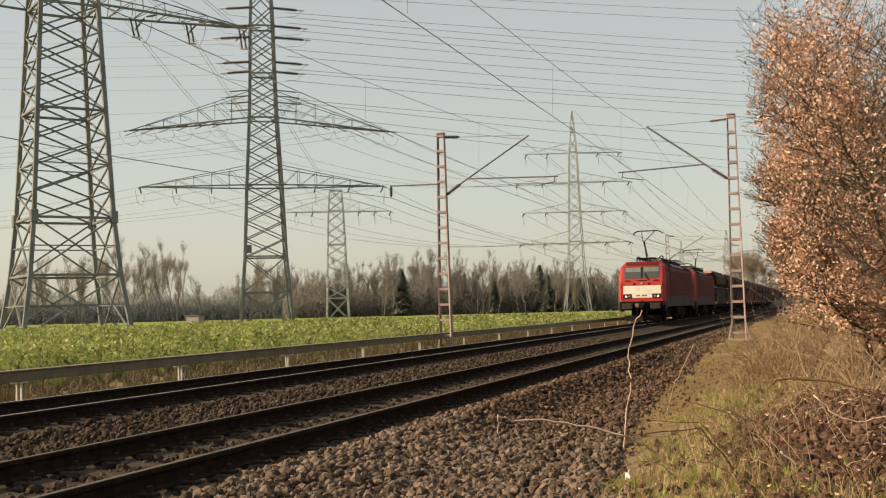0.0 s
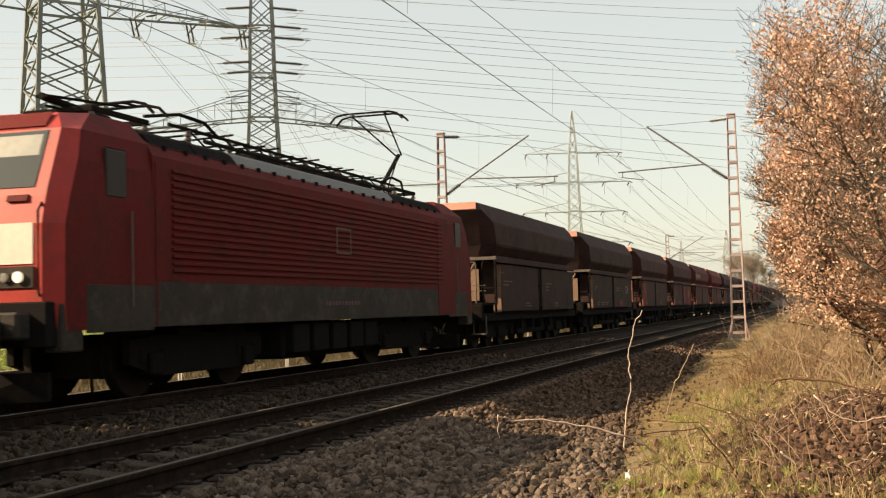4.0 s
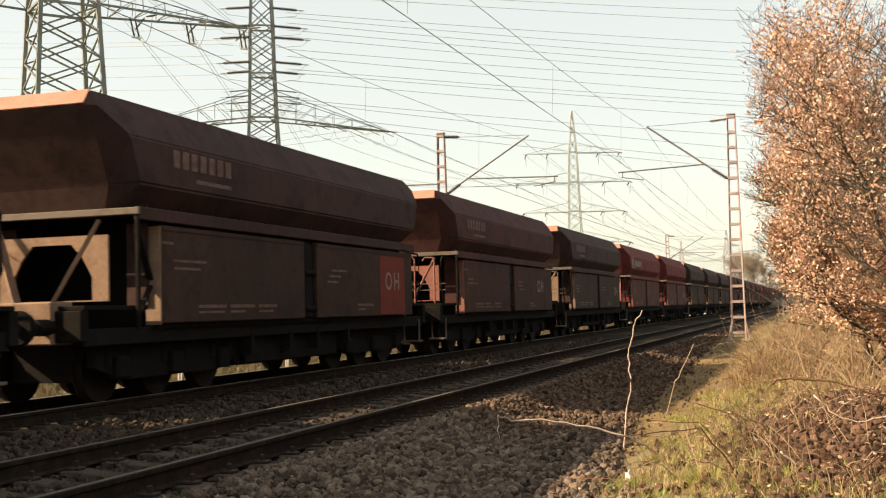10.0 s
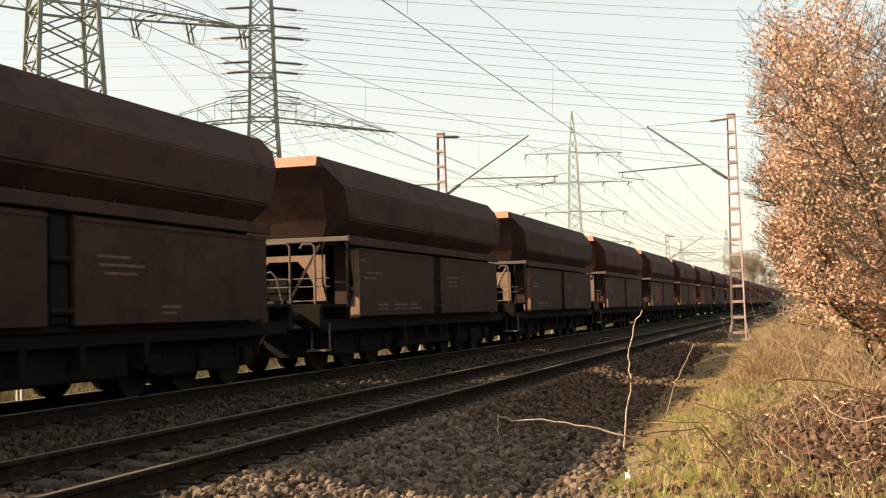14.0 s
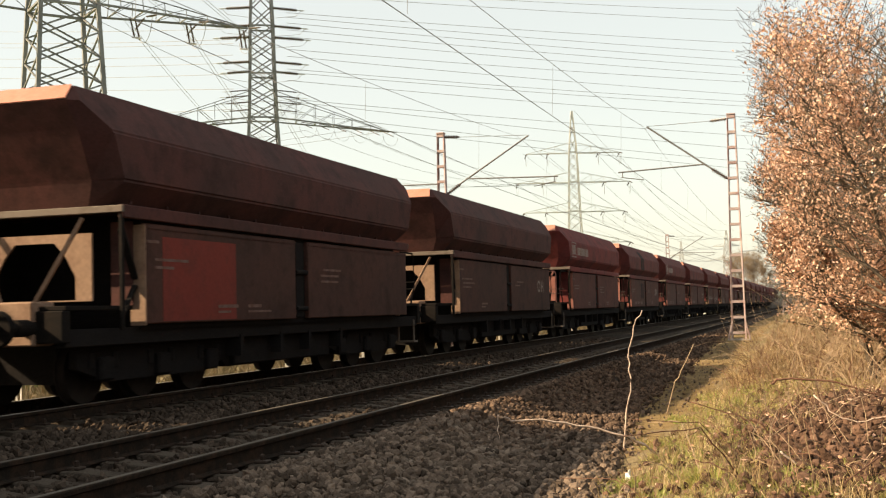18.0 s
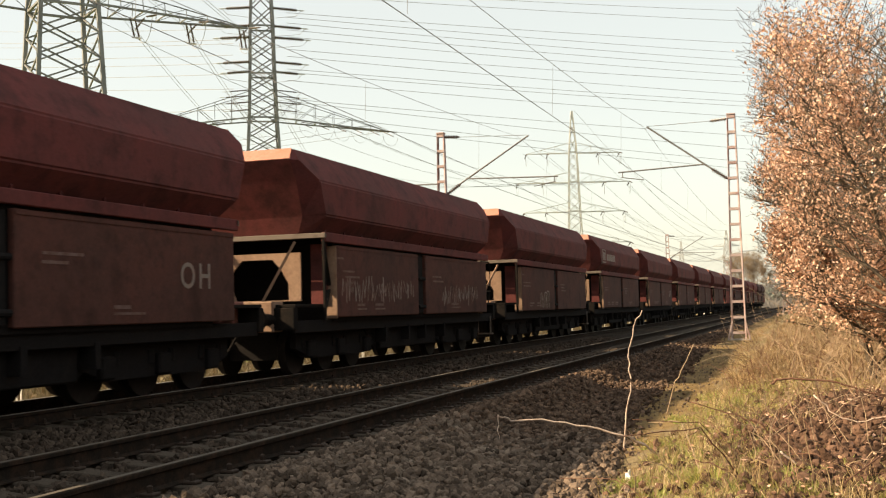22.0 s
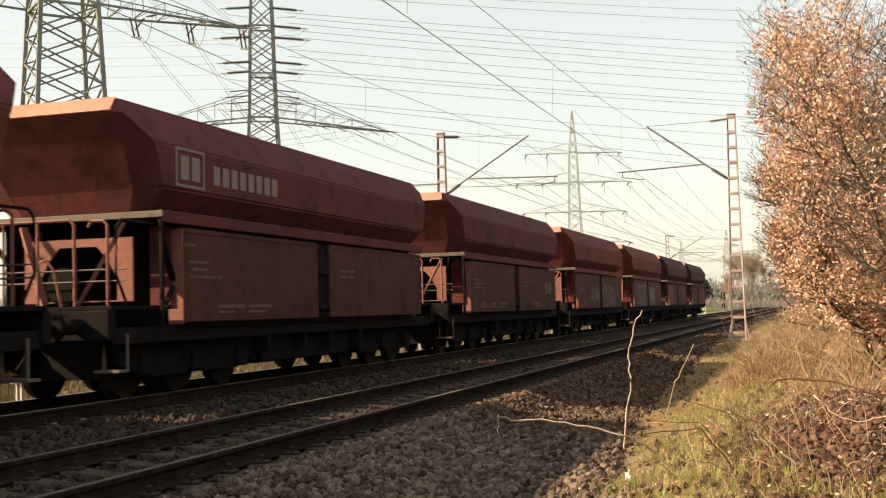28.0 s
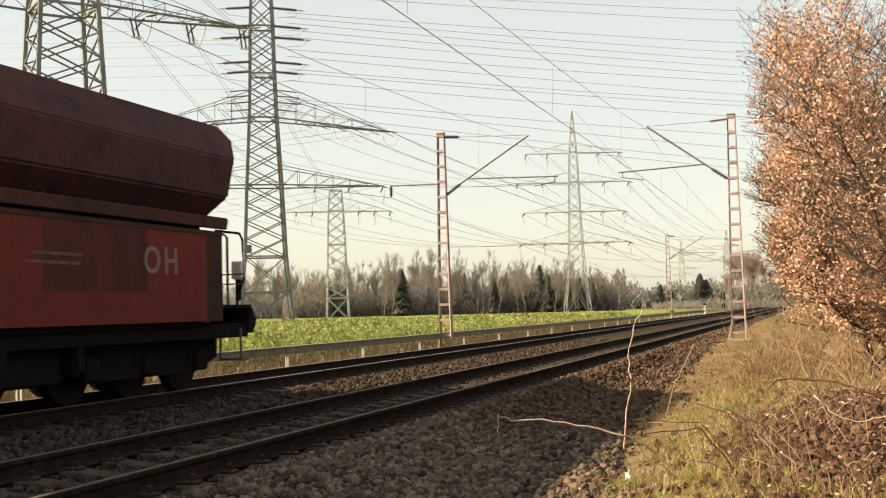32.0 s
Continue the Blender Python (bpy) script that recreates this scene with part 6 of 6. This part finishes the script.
def wagon_marks(w, k):
    rnd = random.Random(100 + k)
    if k in OPERATOR:
        # the operator's mark and name are brand signs: a plain frame and bars
        bars(w, [(0.3, 1.14, 3.06, 3.10), (0.3, 1.14, 3.60, 3.64), (0.3, 0.35, 3.10, 3.60), (1.09, 1.14, 3.10, 3.60), (0.44, 0.68, 3.17, 3.53), (0.76, 1.0, 3.17, 3.53)], "writing", 1.517, "operator_mark")
        for i in range(8):
            bars(w, [(1.42 + 0.29 * i, 1.42 + 0.29 * i + 0.2, 3.17, 3.47)], "writing", 1.517, "name_bar")
    if k in OLD_NAME:
        for i in range(7):
            bars(w, [(0.85 + 0.26 * i, 0.85 + 0.26 * i + 0.18, 3.32, 3.58)], "writing_faint", 1.517, "name_bar")
        bars(w, [(1.5, 2.6, 3.14, 3.20)], "writing_faint", 1.517)
    for a, b, c, d, fresh in PATCHES.get(k, ()):
        part("paint_patch", boxes([(1.4622, 1.4652, a, b, c, d)]), M["fresh_brown" if fresh else "orange_patch"], w, "freshly painted dark square" if fresh else "repainted orange-red square")
    if k in OH:
        y, z = OH[k]
        lettering(w, "OH", 0.54, y - 0.3, z - 0.02, "writing", 1.4675)
    rows = []
    for y in (0.7, 6.4):
        for i in range(rnd.choice((2, 3))):
            a = y + rnd.uniform(0, 0.3)
            rows.append((a, a + rnd.uniform(0.5, 1.1), 1.95 - 0.11 * i, 1.99 - 0.11 * i))
    rows.append((0.6, 0.9, 2.2, 2.24))
    for y in (1.6, 2.6, 3.6, 8.0):
        if rnd.random() < 0.7:
            rows.append((y, y + rnd.uniform(0.4, 0.9), 1.28, 1.33))
            rows.append((y, y + rnd.uniform(0.4, 0.9), 1.2, 1.235))
    bars(w, rows, "writing_faint", 1.4675)
    if k == 37:
        lamp = part("tail_lamp", boxes([(1.1, 1.3, END + 0.86, END + 1.0, 1.75, 2.05)], 0.02), M["signal_white"], w, "white tail lamp box")
        part("lamp_bracket", boxes([(1.16, 1.24, END + 0.9, END + 0.96, 1.4, 1.75)]), M["dark_steel"], lamp)
    if k == 24:
        scrawl(w, 0.8, 5.2, 1.35, 1.9, 3)
        scrawl(w, 7.3, 10.6, 1.25, 1.8, 4)
    if k == 25:
        block_letters(w, 3.1, 4.6, 1.15, 1.75, 3, 25)
    if k == 34:
        scrawl(w, 3.2, 5.3, 1.15, 2.1, 6)
        block_letters(w, 6.3, 9.4, 1.12, 2.1, 3, 22)
    if k == 35:
        block_letters(w, 1.9, 5.3, 1.1, 2.3, 4, 23)
        block_letters(w, 6.2, 8.6, 1.1, 2.2, 3, 24)
        scrawl(w, 6.4, 9.0, 1.3, 2.2, 9)
    if k == 21:
        for a, b in ((3.95, 5.1),):
            bm = bmesh.new()
            loft(bm, [[(x + o, y, z + o) for x, z in ((1.262, 4.005), (1.516, 3.64), (1.516, 3.02), (1.512, 3.02), (1.51, 3.63), (1.256, 4.0))] for y, o in ((a, 0.006), (b, 0.006))])
            part("soot_streak", bm, M["soot"], w, "dark spilled streak")
            part("soot_streak", boxes([(1.4665, 1.4685, a, b, 1.5, 2.3)]), M["soot"], w, "dark spilled streak")


WAGONS = []
first_of = {}
for k in range(38):
    paint, front, plate = STYLE[k]
    key = (paint, front, plate)
    if key not in first_of:
        first_of[key] = wagon(paint, plate, front)
        w = first_of[key]
    else:
        w = None
    WAGONS.append([key, w])
for k, row in enumerate(WAGONS):
    if row[1] is None:
        src = first_of[row[0]]
        row[1] = copy_thing(src, pose(FAR_TRACK, 0, 0))
for k, (key, w) in enumerate(WAGONS):
    extra = ", pale graffiti" if k in (24, 25, 34, 35) else ", a white mark and name" if k in OPERATOR else ", white letters" if k in OH else ""
    tagged(w, COLOUR[key[0]] + " hopper wagon, " + FRONT[key[1]] + extra, "freight wagon", "wagons of the train")
    wagon_marks(w, k)
    w.location.y = 40.93 + PITCH * k


# ------------------------------------------------------------ locomotives
def loco(front_pan):
    """An electric locomotive; y = 0 is the face of its front buffers, it reaches to 19.58."""
    L = 19.58
    e = thing("electric_locomotive", pose(FAR_TRACK, 0, 0), "x", "locomotive", "locomotives of the train")

    def ring(y, w, shoulder, wr, top, low):
        return [(-w, y, low), (w, y, low), (w, y, shoulder), (w - 0.1, y, shoulder + 0.18), (wr, y, top), (-wr, y, top), (-w + 0.1, y, shoulder + 0.18), (-w, y, shoulder)]

    def nose(z):
        """How far the cab front lies behind the buffer face at height z."""
        return np.interp(z, [0.9, 1.4, 2.35, 2.65, 3.65, 3.9], [0.66, 0.6, 0.62, 0.7, 1.1, 1.3])

    def cab(bm, flip):
        f = (lambda y: L - y) if flip else (lambda y: y)
        zs = [1.02, 1.38, 1.85, 2.35, 2.7, 3.2, 3.6]
        rows = []
        for z in zs:
            y = nose(z)
            k = 1.31 - 0.03 * max(0, z - 2.0)
            wmax = 1.475 if z < 3.1 else 1.475 - (z - 3.1) * 0.18
            rows.append([(-wmax, f(2.9), z), (-wmax, f(y + 0.26), z), (-k, f(y + 0.03), z), (0, f(y), z), (k, f(y + 0.03), z), (wmax, f(y + 0.26), z), (wmax, f(2.9), z)])
        rows.append([(-1.1, f(2.9), 3.92), (-1.1, f(1.95), 3.92), (-1.05, f(1.34), 3.84), (0, f(1.3), 3.87), (1.05, f(1.34), 3.84), (1.1, f(1.95), 3.92), (1.1, f(2.9), 3.92)])
        g = [[bm.verts.new(p) for p in r] for r in rows]
        for a, b in zip(g, g[1:]):
            for j in range(6):
                # side and roof faces get the darker red, so shade sits in the colour
                bm.faces.new((a[j], a[j + 1], b[j + 1], b[j])).material_index = int(j in (0, 5))
        bm.faces.new(g[-1]).material_index = 1
        bm.faces.new(g[0])
        bm.faces.new([r[0] for r in g] + [r[-1] for r in g[::-1]])
        bmesh.ops.recalc_face_normals(bm, faces=bm.faces)
        return bm

    for flip in (False, True):
        f = (lambda y: L - y) if flip else (lambda y: y)
        s = 1 if flip else -1
        c = part("cab", cab(bmesh.new(), flip), [M["loco_red"], M["loco_shaded_red"]], e)
        slab = lambda bm, x0, x1, z0, z1, out=0.012: loft(bm, [[(x, f(nose(z) + 0.03 * abs(x) / 1.24 - o), z) for x, z in ((x0, z0), (min(x1, max(x0 + 0.01, 0.0)), z0), (x1, z0), (x1, z1), (min(x1, max(x0 + 0.01, 0.0)), z1), (x0, z1))] for o in (-0.01, out)])
        part("white_panel", slab(bmesh.new(), -1.18, 1.18, 1.852, 2.36), M["white_paint"], c, "dirty white front panel")
        part("lower_white_panel", slab(bmesh.new(), -0.62, 0.62, 1.6, 1.85), M["white_paint"], c, "dirty white front panel")
        for i in range(8):
            if i != 3:
                part("number_bar", slab(bmesh.new(), -0.36 + 0.09 * i, -0.3 + 0.09 * i, 1.69, 1.79, 0.016), M["writing_black"], c)
        for sx in (-1, 1):
            a, b = sorted((sx * 0.05, sx * 1.1))
            part("windscreen", slab(bmesh.new(), a, b, 2.82, 3.57, 0.012), M["glass"], c, "dark windscreen pane")
            a, b = sorted((sx * 0.1, sx * 1.04))
            part("sunblind", slab(bmesh.new(), a, b, 3.24, 3.52, 0.015), M["sunblind"], c, "pale lowered sunblind")
            a, b = sorted((sx * 0.66, sx * 1.2))
            h = part("lamp_housing", slab(bmesh.new(), a, b, 1.56, 1.82, 0.02), M["loco_grey"], c)
            part("marker_lamp", lathe(bmesh.new(), "y", (sx * 0.8, f(0.6), 1.69), [(s * 0.0, 0.06), (s * 0.03, 0.06), (s * 0.034, 0.04)], 14), M["lamp_glass"], h, "unlit round lamp")
            part("headlight", lathe(bmesh.new(), "y", (sx * 1.0, f(0.6), 1.69), [(s * 0.0, 0.07), (s * 0.03, 0.07), (s * 0.034, 0.045)], 14), M["lamp"] if not flip else M["lamp_glass"], h, "lit round headlight" if not flip else "unlit lamp")
            tube_w = part("wiper", beam(bmesh.new(), (sx * 0.02 + 0.42, f(0.7), 2.74), (sx * 0.02 + 0.18, f(0.86), 3.12), 0.03), M["black"], c)
            part("grab_bar", tube(bmesh.new(), [(sx * 1.24, f(0.72), 1.4), (sx * 1.3, f(0.58), 1.5), (sx * 1.3, f(0.58), 2.5), (sx * 1.24, f(0.75), 2.62)], 0.018, 6), M["black"], c)
            part("marker_light", slab(bmesh.new(), *sorted((sx * 0.75, sx * 1.05)), 2.64, 2.72, 0.03), M["loco_shaded_red"], c, "red lamp cover")
            part("horn_grille", lathe(bmesh.new(), "y", (sx * 0.46, f(0.66), 2.47), [(0, 0.075), (s * 0.03, 0.07)], 10), M["black"], c)
            part("buffer", boxes([(sx * 0.875 - 0.3, sx * 0.875 + 0.3, min(f(0.0), f(0.05)), max(f(0.0), f(0.05)), 0.9, 1.26)], 0.02), M["loco_grey"], e, "rectangular grey buffer plate")
            part("buffer_stem", lathe(bmesh.new(), "y", (sx * 0.875, 0, 1.06), [(min(f(0.04), f(0.65)), 0.1), (max(f(0.04), f(0.65)), 0.1)], 12), M["dark_steel"], e)
            part("buffer_housing", boxes([(sx * 0.875 - 0.28, sx * 0.875 + 0.28, min(f(0.35), f(0.7)), max(f(0.35), f(0.7)), 0.92, 1.26)], 0.03), M["loco_grey"], e, "grey buffer box")
            part("side_step", boxes([(min(sx * 1.2, sx * 1.47), max(sx * 1.2, sx * 1.47), min(f(0.8), f(1.25)), max(f(0.8), f(1.25)), 0.75, 1.36)], 0.02), M["loco_grey"], e, "dusty brown corner step box")
            for y0, y1, nm in ((1.75, 2.25, "side_window"),):
                part(nm, boxes([(min(sx * 1.44, sx * 1.482), max(sx * 1.44, sx * 1.482), min(f(y0), f(y1)), max(f(y0), f(y1)), 2.75, 3.42)], 0.03), M["side_glass"], c, "dark cab side window")
            d = part("cab_door", boxes([(min(sx * 1.46, sx * 1.485), max(sx * 1.46, sx * 1.485), min(f(3.0), f(3.75)), max(f(2.35), f(2.95)), 1.05, 3.35)], 0.01), M["loco_shaded_red"], c)
            part("door_rail", tube(bmesh.new(), [(sx * 1.53, f(2.28), 1.3), (sx * 1.53, f(2.28), 2.6)], 0.015, 6), M["dull_steel"], c)
        part("front_roof_edge", slab(bmesh.new(), -1.02, 1.02, 3.64, 3.84, 0.008), M["loco_shaded_red"], c, "sooty red edge over the windscreen")
        part("window_pillar", slab(bmesh.new(), -0.05, 0.05, 2.82, 3.57, 0.01), M["black"], c)
        part("centre_lamp", lathe(bmesh.new(), "y", (0, f(0.66), 2.5), [(0, 0.085), (s * 0.03, 0.085), (s * 0.036, 0.05)], 14), M["lamp_glass"], c, "round pale lamp")
        part("front_slot", slab(bmesh.new(), -0.32, 0.32, 2.67, 2.72, 0.02), M["black"], c)
        part("headstock", boxes([(-1.4, 1.4, min(f(0.6), f(0.95)), max(f(0.6), f(0.95)), 0.82, 1.385)], 0.02), M["black"], e)
        part("snow_plough", loft(bmesh.new(), [[(-1.3, f(0.95), 0.16), (0, f(0.55), 0.14), (1.3, f(0.95), 0.16)][i:i + 1] * 0 or [(-1.15, f(0.95), z), (0, f(0.65 if z > 0.3 else 0.52), z), (1.15, f(0.95), z), (1.1, f(1.1), z), (0, f(0.85), z), (-1.1, f(1.1), z)] for i, z in ((0, 0.14), (1, 0.5))]), M["dark_steel"], e)
        coupling(e, f(0.6), s)
        part("socket_box", boxes([(-0.42, -0.2, min(f(0.46), f(0.6)), max(f(0.46), f(0.6)), 0.98, 1.24)], 0.02), M["end_plate"], e, "tan cable socket box")
        part("hook_guide", lathe(bmesh.new(), "y", (0, f(0.55), 1.22), [(min(0, s * 0.1), 0.14), (min(0, s * 0.1), 0.2), (max(0, s * 0.1), 0.2), (max(0, s * 0.1), 0.14)], 14), M["black"], e)
        part("roof_horn", lathe(bmesh.new(), "z", (-0.7, f(1.5), 3.78), [(0, 0.04), (0.12, 0.05), (0.14, 0.02)], 8), M["black"], e)
    # machine room between the cabs
    body = part("machine_room", loft(bmesh.new(), [ring(y, 1.47, 3.44, 1.2, 3.72, 1.66) for y in (2.9, L - 2.9)]), M["loco_shaded_red"], e, "grimy red machine-room side, darkened as if shaded")
    part("lower_side", boxes([(-1.474, 1.474, 2.9, L - 2.9, 1.02, 1.66)], 0.012), M["loco_grey"], e, "dusty grey lower body")
    for flip in (False, True):
        f = (lambda y: L - y) if flip else (lambda y: y)
        for sx in (-1, 1):
            part("lower_side", boxes([(min(sx * 1.46, sx * 1.479), max(sx * 1.46, sx * 1.479), min(f(1.3), f(2.9)), max(f(1.28), f(2.9)), 0.98, 1.6)], 0.006), M["loco_grey"], e, "dusty grey lower body")
    for sx in (-1, 1):
        for i in range(15):
            z = 1.8 + i * 0.103
            bm = boxes([(min(sx * 1.465, sx * 1.505), max(sx * 1.465, sx * 1.505), 3.4, L - 3.4, z, z + 0.05)], 0.008)
            part("side_rib", bm, M["loco_shaded_red"], body)
        part("side_mark", boxes([(sx * 1.5065 - 0.0015, sx * 1.5065 + 0.0015, 9.4, 9.46, 2.3, 2.82), (sx * 1.5065 - 0.0015, sx * 1.5065 + 0.0015, 10.1, 10.16, 2.3, 2.82), (sx * 1.5065 - 0.0015, sx * 1.5065 + 0.0015, 9.46, 10.1, 2.3, 2.35), (sx * 1.5065 - 0.0015, sx * 1.5065 + 0.0015, 9.46, 10.1, 2.77, 2.82)]), M["writing_faint"], body, "faded square mark")
        part("side_bars", boxes([(sx * 1.4765 - 0.0015, sx * 1.4765 + 0.0015, 8.9 + 0.16 * i, 8.9 + 0.16 * i + 0.1, 1.3, 1.38) for i in range(11)]), M["writing_faint"], body)
        slope = lambda y0, y1, m, nm: part(nm, loft(bmesh.new(), [[(sx * 1.385, y, 3.60), (sx * 1.24, y, 3.78), (sx * 1.08, y, 3.86), (sx * 1.05, y, 3.76), (sx * 1.3, y, 3.57)] for y in (y0, y1)]), m, e)
        slope(3.0, 4.3, M["dark_steel"], "roof_grille")
        slope(4.34, 5.6, M["dark_steel"], "roof_grille")
        slope(5.64, 13.1, M["roof_grey"], "roof_edge")
        slope(13.12, 16.5, M["dark_steel"], "roof_grille")
        for i in range(22):
            y = 3.3 + i * 0.6
            part("roof_bolt", boxes([(sx * 1.4 - 0.03, sx * 1.4 + 0.03, y, y + 0.06, 3.56, 3.63)]), M["dark_steel"], e)
    part("roof", boxes([(-1.14, 1.14, 2.9, L - 2.9, 3.62, 3.82)], 0.03), M["roof_grey"], e, "grey roof panel")
    # roof gear
    for y in (5.2, 6.6, 8.2, 9.8, 11.4, 13.0, 14.2):
        for x in (-0.7, 0.72):
            part("roof_insulator", ribbed(bmesh.new(), (x, y, 3.8), (x, y, 4.16), 0.085, 4), M["insulator"], e, "dark ribbed insulator")
    bm = bmesh.new()
    for x in (-0.7, 0.72):
        tube(bm, [(x, 4.6, 4.18), (x, 14.9, 4.18)], 0.03, 6)
        tube(bm, [(x * 1.25, 5.4, 4.0), (x * 1.25, 14.2, 3.98)], 0.035, 6)
        tube(bm, [(x, 3.9, 4.2), (x * 1.1, 4.8, 4.36), (x * 1.1, 5.6, 4.34), (x, 6.2, 4.18)], 0.03, 6)
        tube(bm, [(x, 14.0, 4.18), (x * 1.1, 14.5, 4.34), (x * 1.1, 15.2, 4.3), (x, 15.6, 4.0)], 0.03, 6)
    for i in range(15):
        y = 5.2 + 0.62 * i
        tube(bm, [(-0.7, y, 4.18), (0.72, y + 0.3, 4.22 + 0.04 * (i % 3))], 0.02, 5)
        tube(bm, [(0.72, y, 4.18), (0.95, y + 0.25, 3.84)], 0.018, 5)
    part("busbar", bm, M["dark_steel"], e)
    for y, n in ((7.3, 0.9), (9.2, 0.7), (10.6, 0.8), (12.3, 0.6)):
        part("roof_box", boxes([(-0.9, 0.92, y, y + n, 3.8, 4.06)], 0.03), M["dark_steel"], e)

    def pantograph(yc, way, raised):
        p = part("pantograph_base", boxes([(-0.6, 0.6, yc - 0.75, yc - 0.68, 4.12, 4.2), (-0.6, 0.6, yc + 0.68, yc + 0.75, 4.12, 4.2), (-0.6, -0.53, yc - 0.68, yc + 0.68, 4.12, 4.2), (0.53, 0.6, yc - 0.68, yc + 0.68, 4.12, 4.2)], 0.01), M["dark_steel"], e)
        for x in (-0.55, 0.55):
            for d in (-0.7, 0.7):
                part("pantograph_insulator", ribbed(bmesh.new(), (x, yc + d, 3.8), (x, yc + d, 4.14), 0.08, 3), M["insulator"], p)
        foot, knee, head = ((0, yc - way * 0.12, 4.3), (0, yc + way * 1.2, 5.25), (0, yc - way * 0.9, 6.02)) if raised else ((0, yc - way * 0.55, 4.22), (0, yc + way * 1.1, 4.32), (0, yc - way * 0.5, 4.42))
        part("lower_arm", tube(tube(bmesh.new(), [foot, knee], 0.055, 8), [(0.0, foot[1] + way * 0.35, 4.2), (0, knee[1] - way * 0.1, knee[2] - 0.12)], 0.02, 6), M["dark_steel"], p)
        bm = bmesh.new()
        for s in (-1, 1):
            tube(bm, [(s * 0.08, knee[1], knee[2]), (s * 0.42, head[1], head[2] - 0.05)], 0.022, 6)
        part("upper_arm", bm, M["dark_steel"], p)
        bm = bmesh.new()
        for d in (-0.2, 0.2):
            tube(bm, [(-0.95, head[1] + d, head[2] - 0.2), (-0.8, head[1] + d, head[2] - 0.05), (-0.6, head[1] + d, head[2]), (0.6, head[1] + d, head[2]), (0.8, head[1] + d, head[2] - 0.05), (0.95, head[1] + d, head[2] - 0.2)], 0.026, 6)
        for x in (-0.42, 0.42):
            tube(bm, [(x, head[1] - 0.2, head[2]), (x, head[1] + 0.2, head[2])], 0.02, 6)
        part("pan_head", bm, M["dark_steel"], p)

    pantograph(3.5, -1, front_pan)
    pantograph(L - 3.5, 1, not front_pan)
    for y in (5.0, L - 5.0):
        bogie(e, y, 2.9, 2, 0.625)
    part("transformer", boxes([(-1.2, 1.2, 7.6, 12.0, 0.35, 1.0)], 0.05), M["black"], e)
    for sx in (-1, 1):
        part("underfloor_box", boxes([(min(sx * 1.1, sx * 1.36), max(sx * 1.1, sx * 1.36), y, y + 0.7, 0.45, 0.98) for y in (7.7, 8.6, 9.5, 10.4, 11.2)], 0.02), M["black"], e)
        part("sand_pipe", tube(bmesh.new(), [(sx * 0.9, 2.1, 0.9), (sx * 0.85, 2.3, 0.4), (sx * 0.76, 2.45, 0.12)], 0.025, 6), M["dark_steel"], e)
    return e


LOCOS = [loco(True), loco(False)]
tagged(LOCOS[0], "red electric locomotive, white front panel, lit headlights, raised front pantograph", "locomotive", "locomotives of the train")
tagged(LOCOS[1], "red electric locomotive coupled behind another, rear pantograph raised", "locomotive", "locomotives of the train")
LOCOS[1].location.y = 19.58


# ------------------------------------------------------------ movement
def ahead(t):
    """Where the face of the front buffers is along the line at t seconds."""
    ts = [0.0, 1.5, 3.0, 6.0, 13.0, 18.0, 23.0, 28.0, 32.0]
    ys = [72.7, 43.2, 12.5, -49.6, -193.8, -297.4, -401.5, -506.4, -591.0]
    return float(np.interp(t, ts, ys))


def motions():
    times = [0.0, 1.5, 3.0, 6.0, 13.0, 18.0, 23.0, 28.0, 32.0]
    for ob, back in [(LOCOS[0], 0.0), (LOCOS[1], 19.58)] + [(w, 40.93 + PITCH * k) for k, (_, w) in enumerate(WAGONS)]:
        walk(ob, [(t, pose(FAR_TRACK, ahead(t) + back, 0)) for t in times])
    done = {}
    for w, r, y in list(AXLES):
        key = (round(r, 3), round(y, 3))
        if key not in done:
            rows = [(i / FPS, pose(0, y, r) @ Matrix.Rotation((ahead(i / FPS) - ahead(0)) / -r, 4, "X")) for i in range(0, 32 * FPS + 1)]
            walk(w, rows)
            done[key] = w
    for o in scene.objects:
        if o.name.startswith("wheelset") and not o.animation_data:
            for (r, y), src in done.items():
                if abs(o.location.z - r) < 1e-3 and abs(o.location.y - y) < 1e-3:
                    a = o.animation_data_create()
                    a.action = src.animation_data.action
                    a.action_slot = src.animation_data.action_slot
                    o.rotation_mode = "QUATERNION"
                    break


motions()
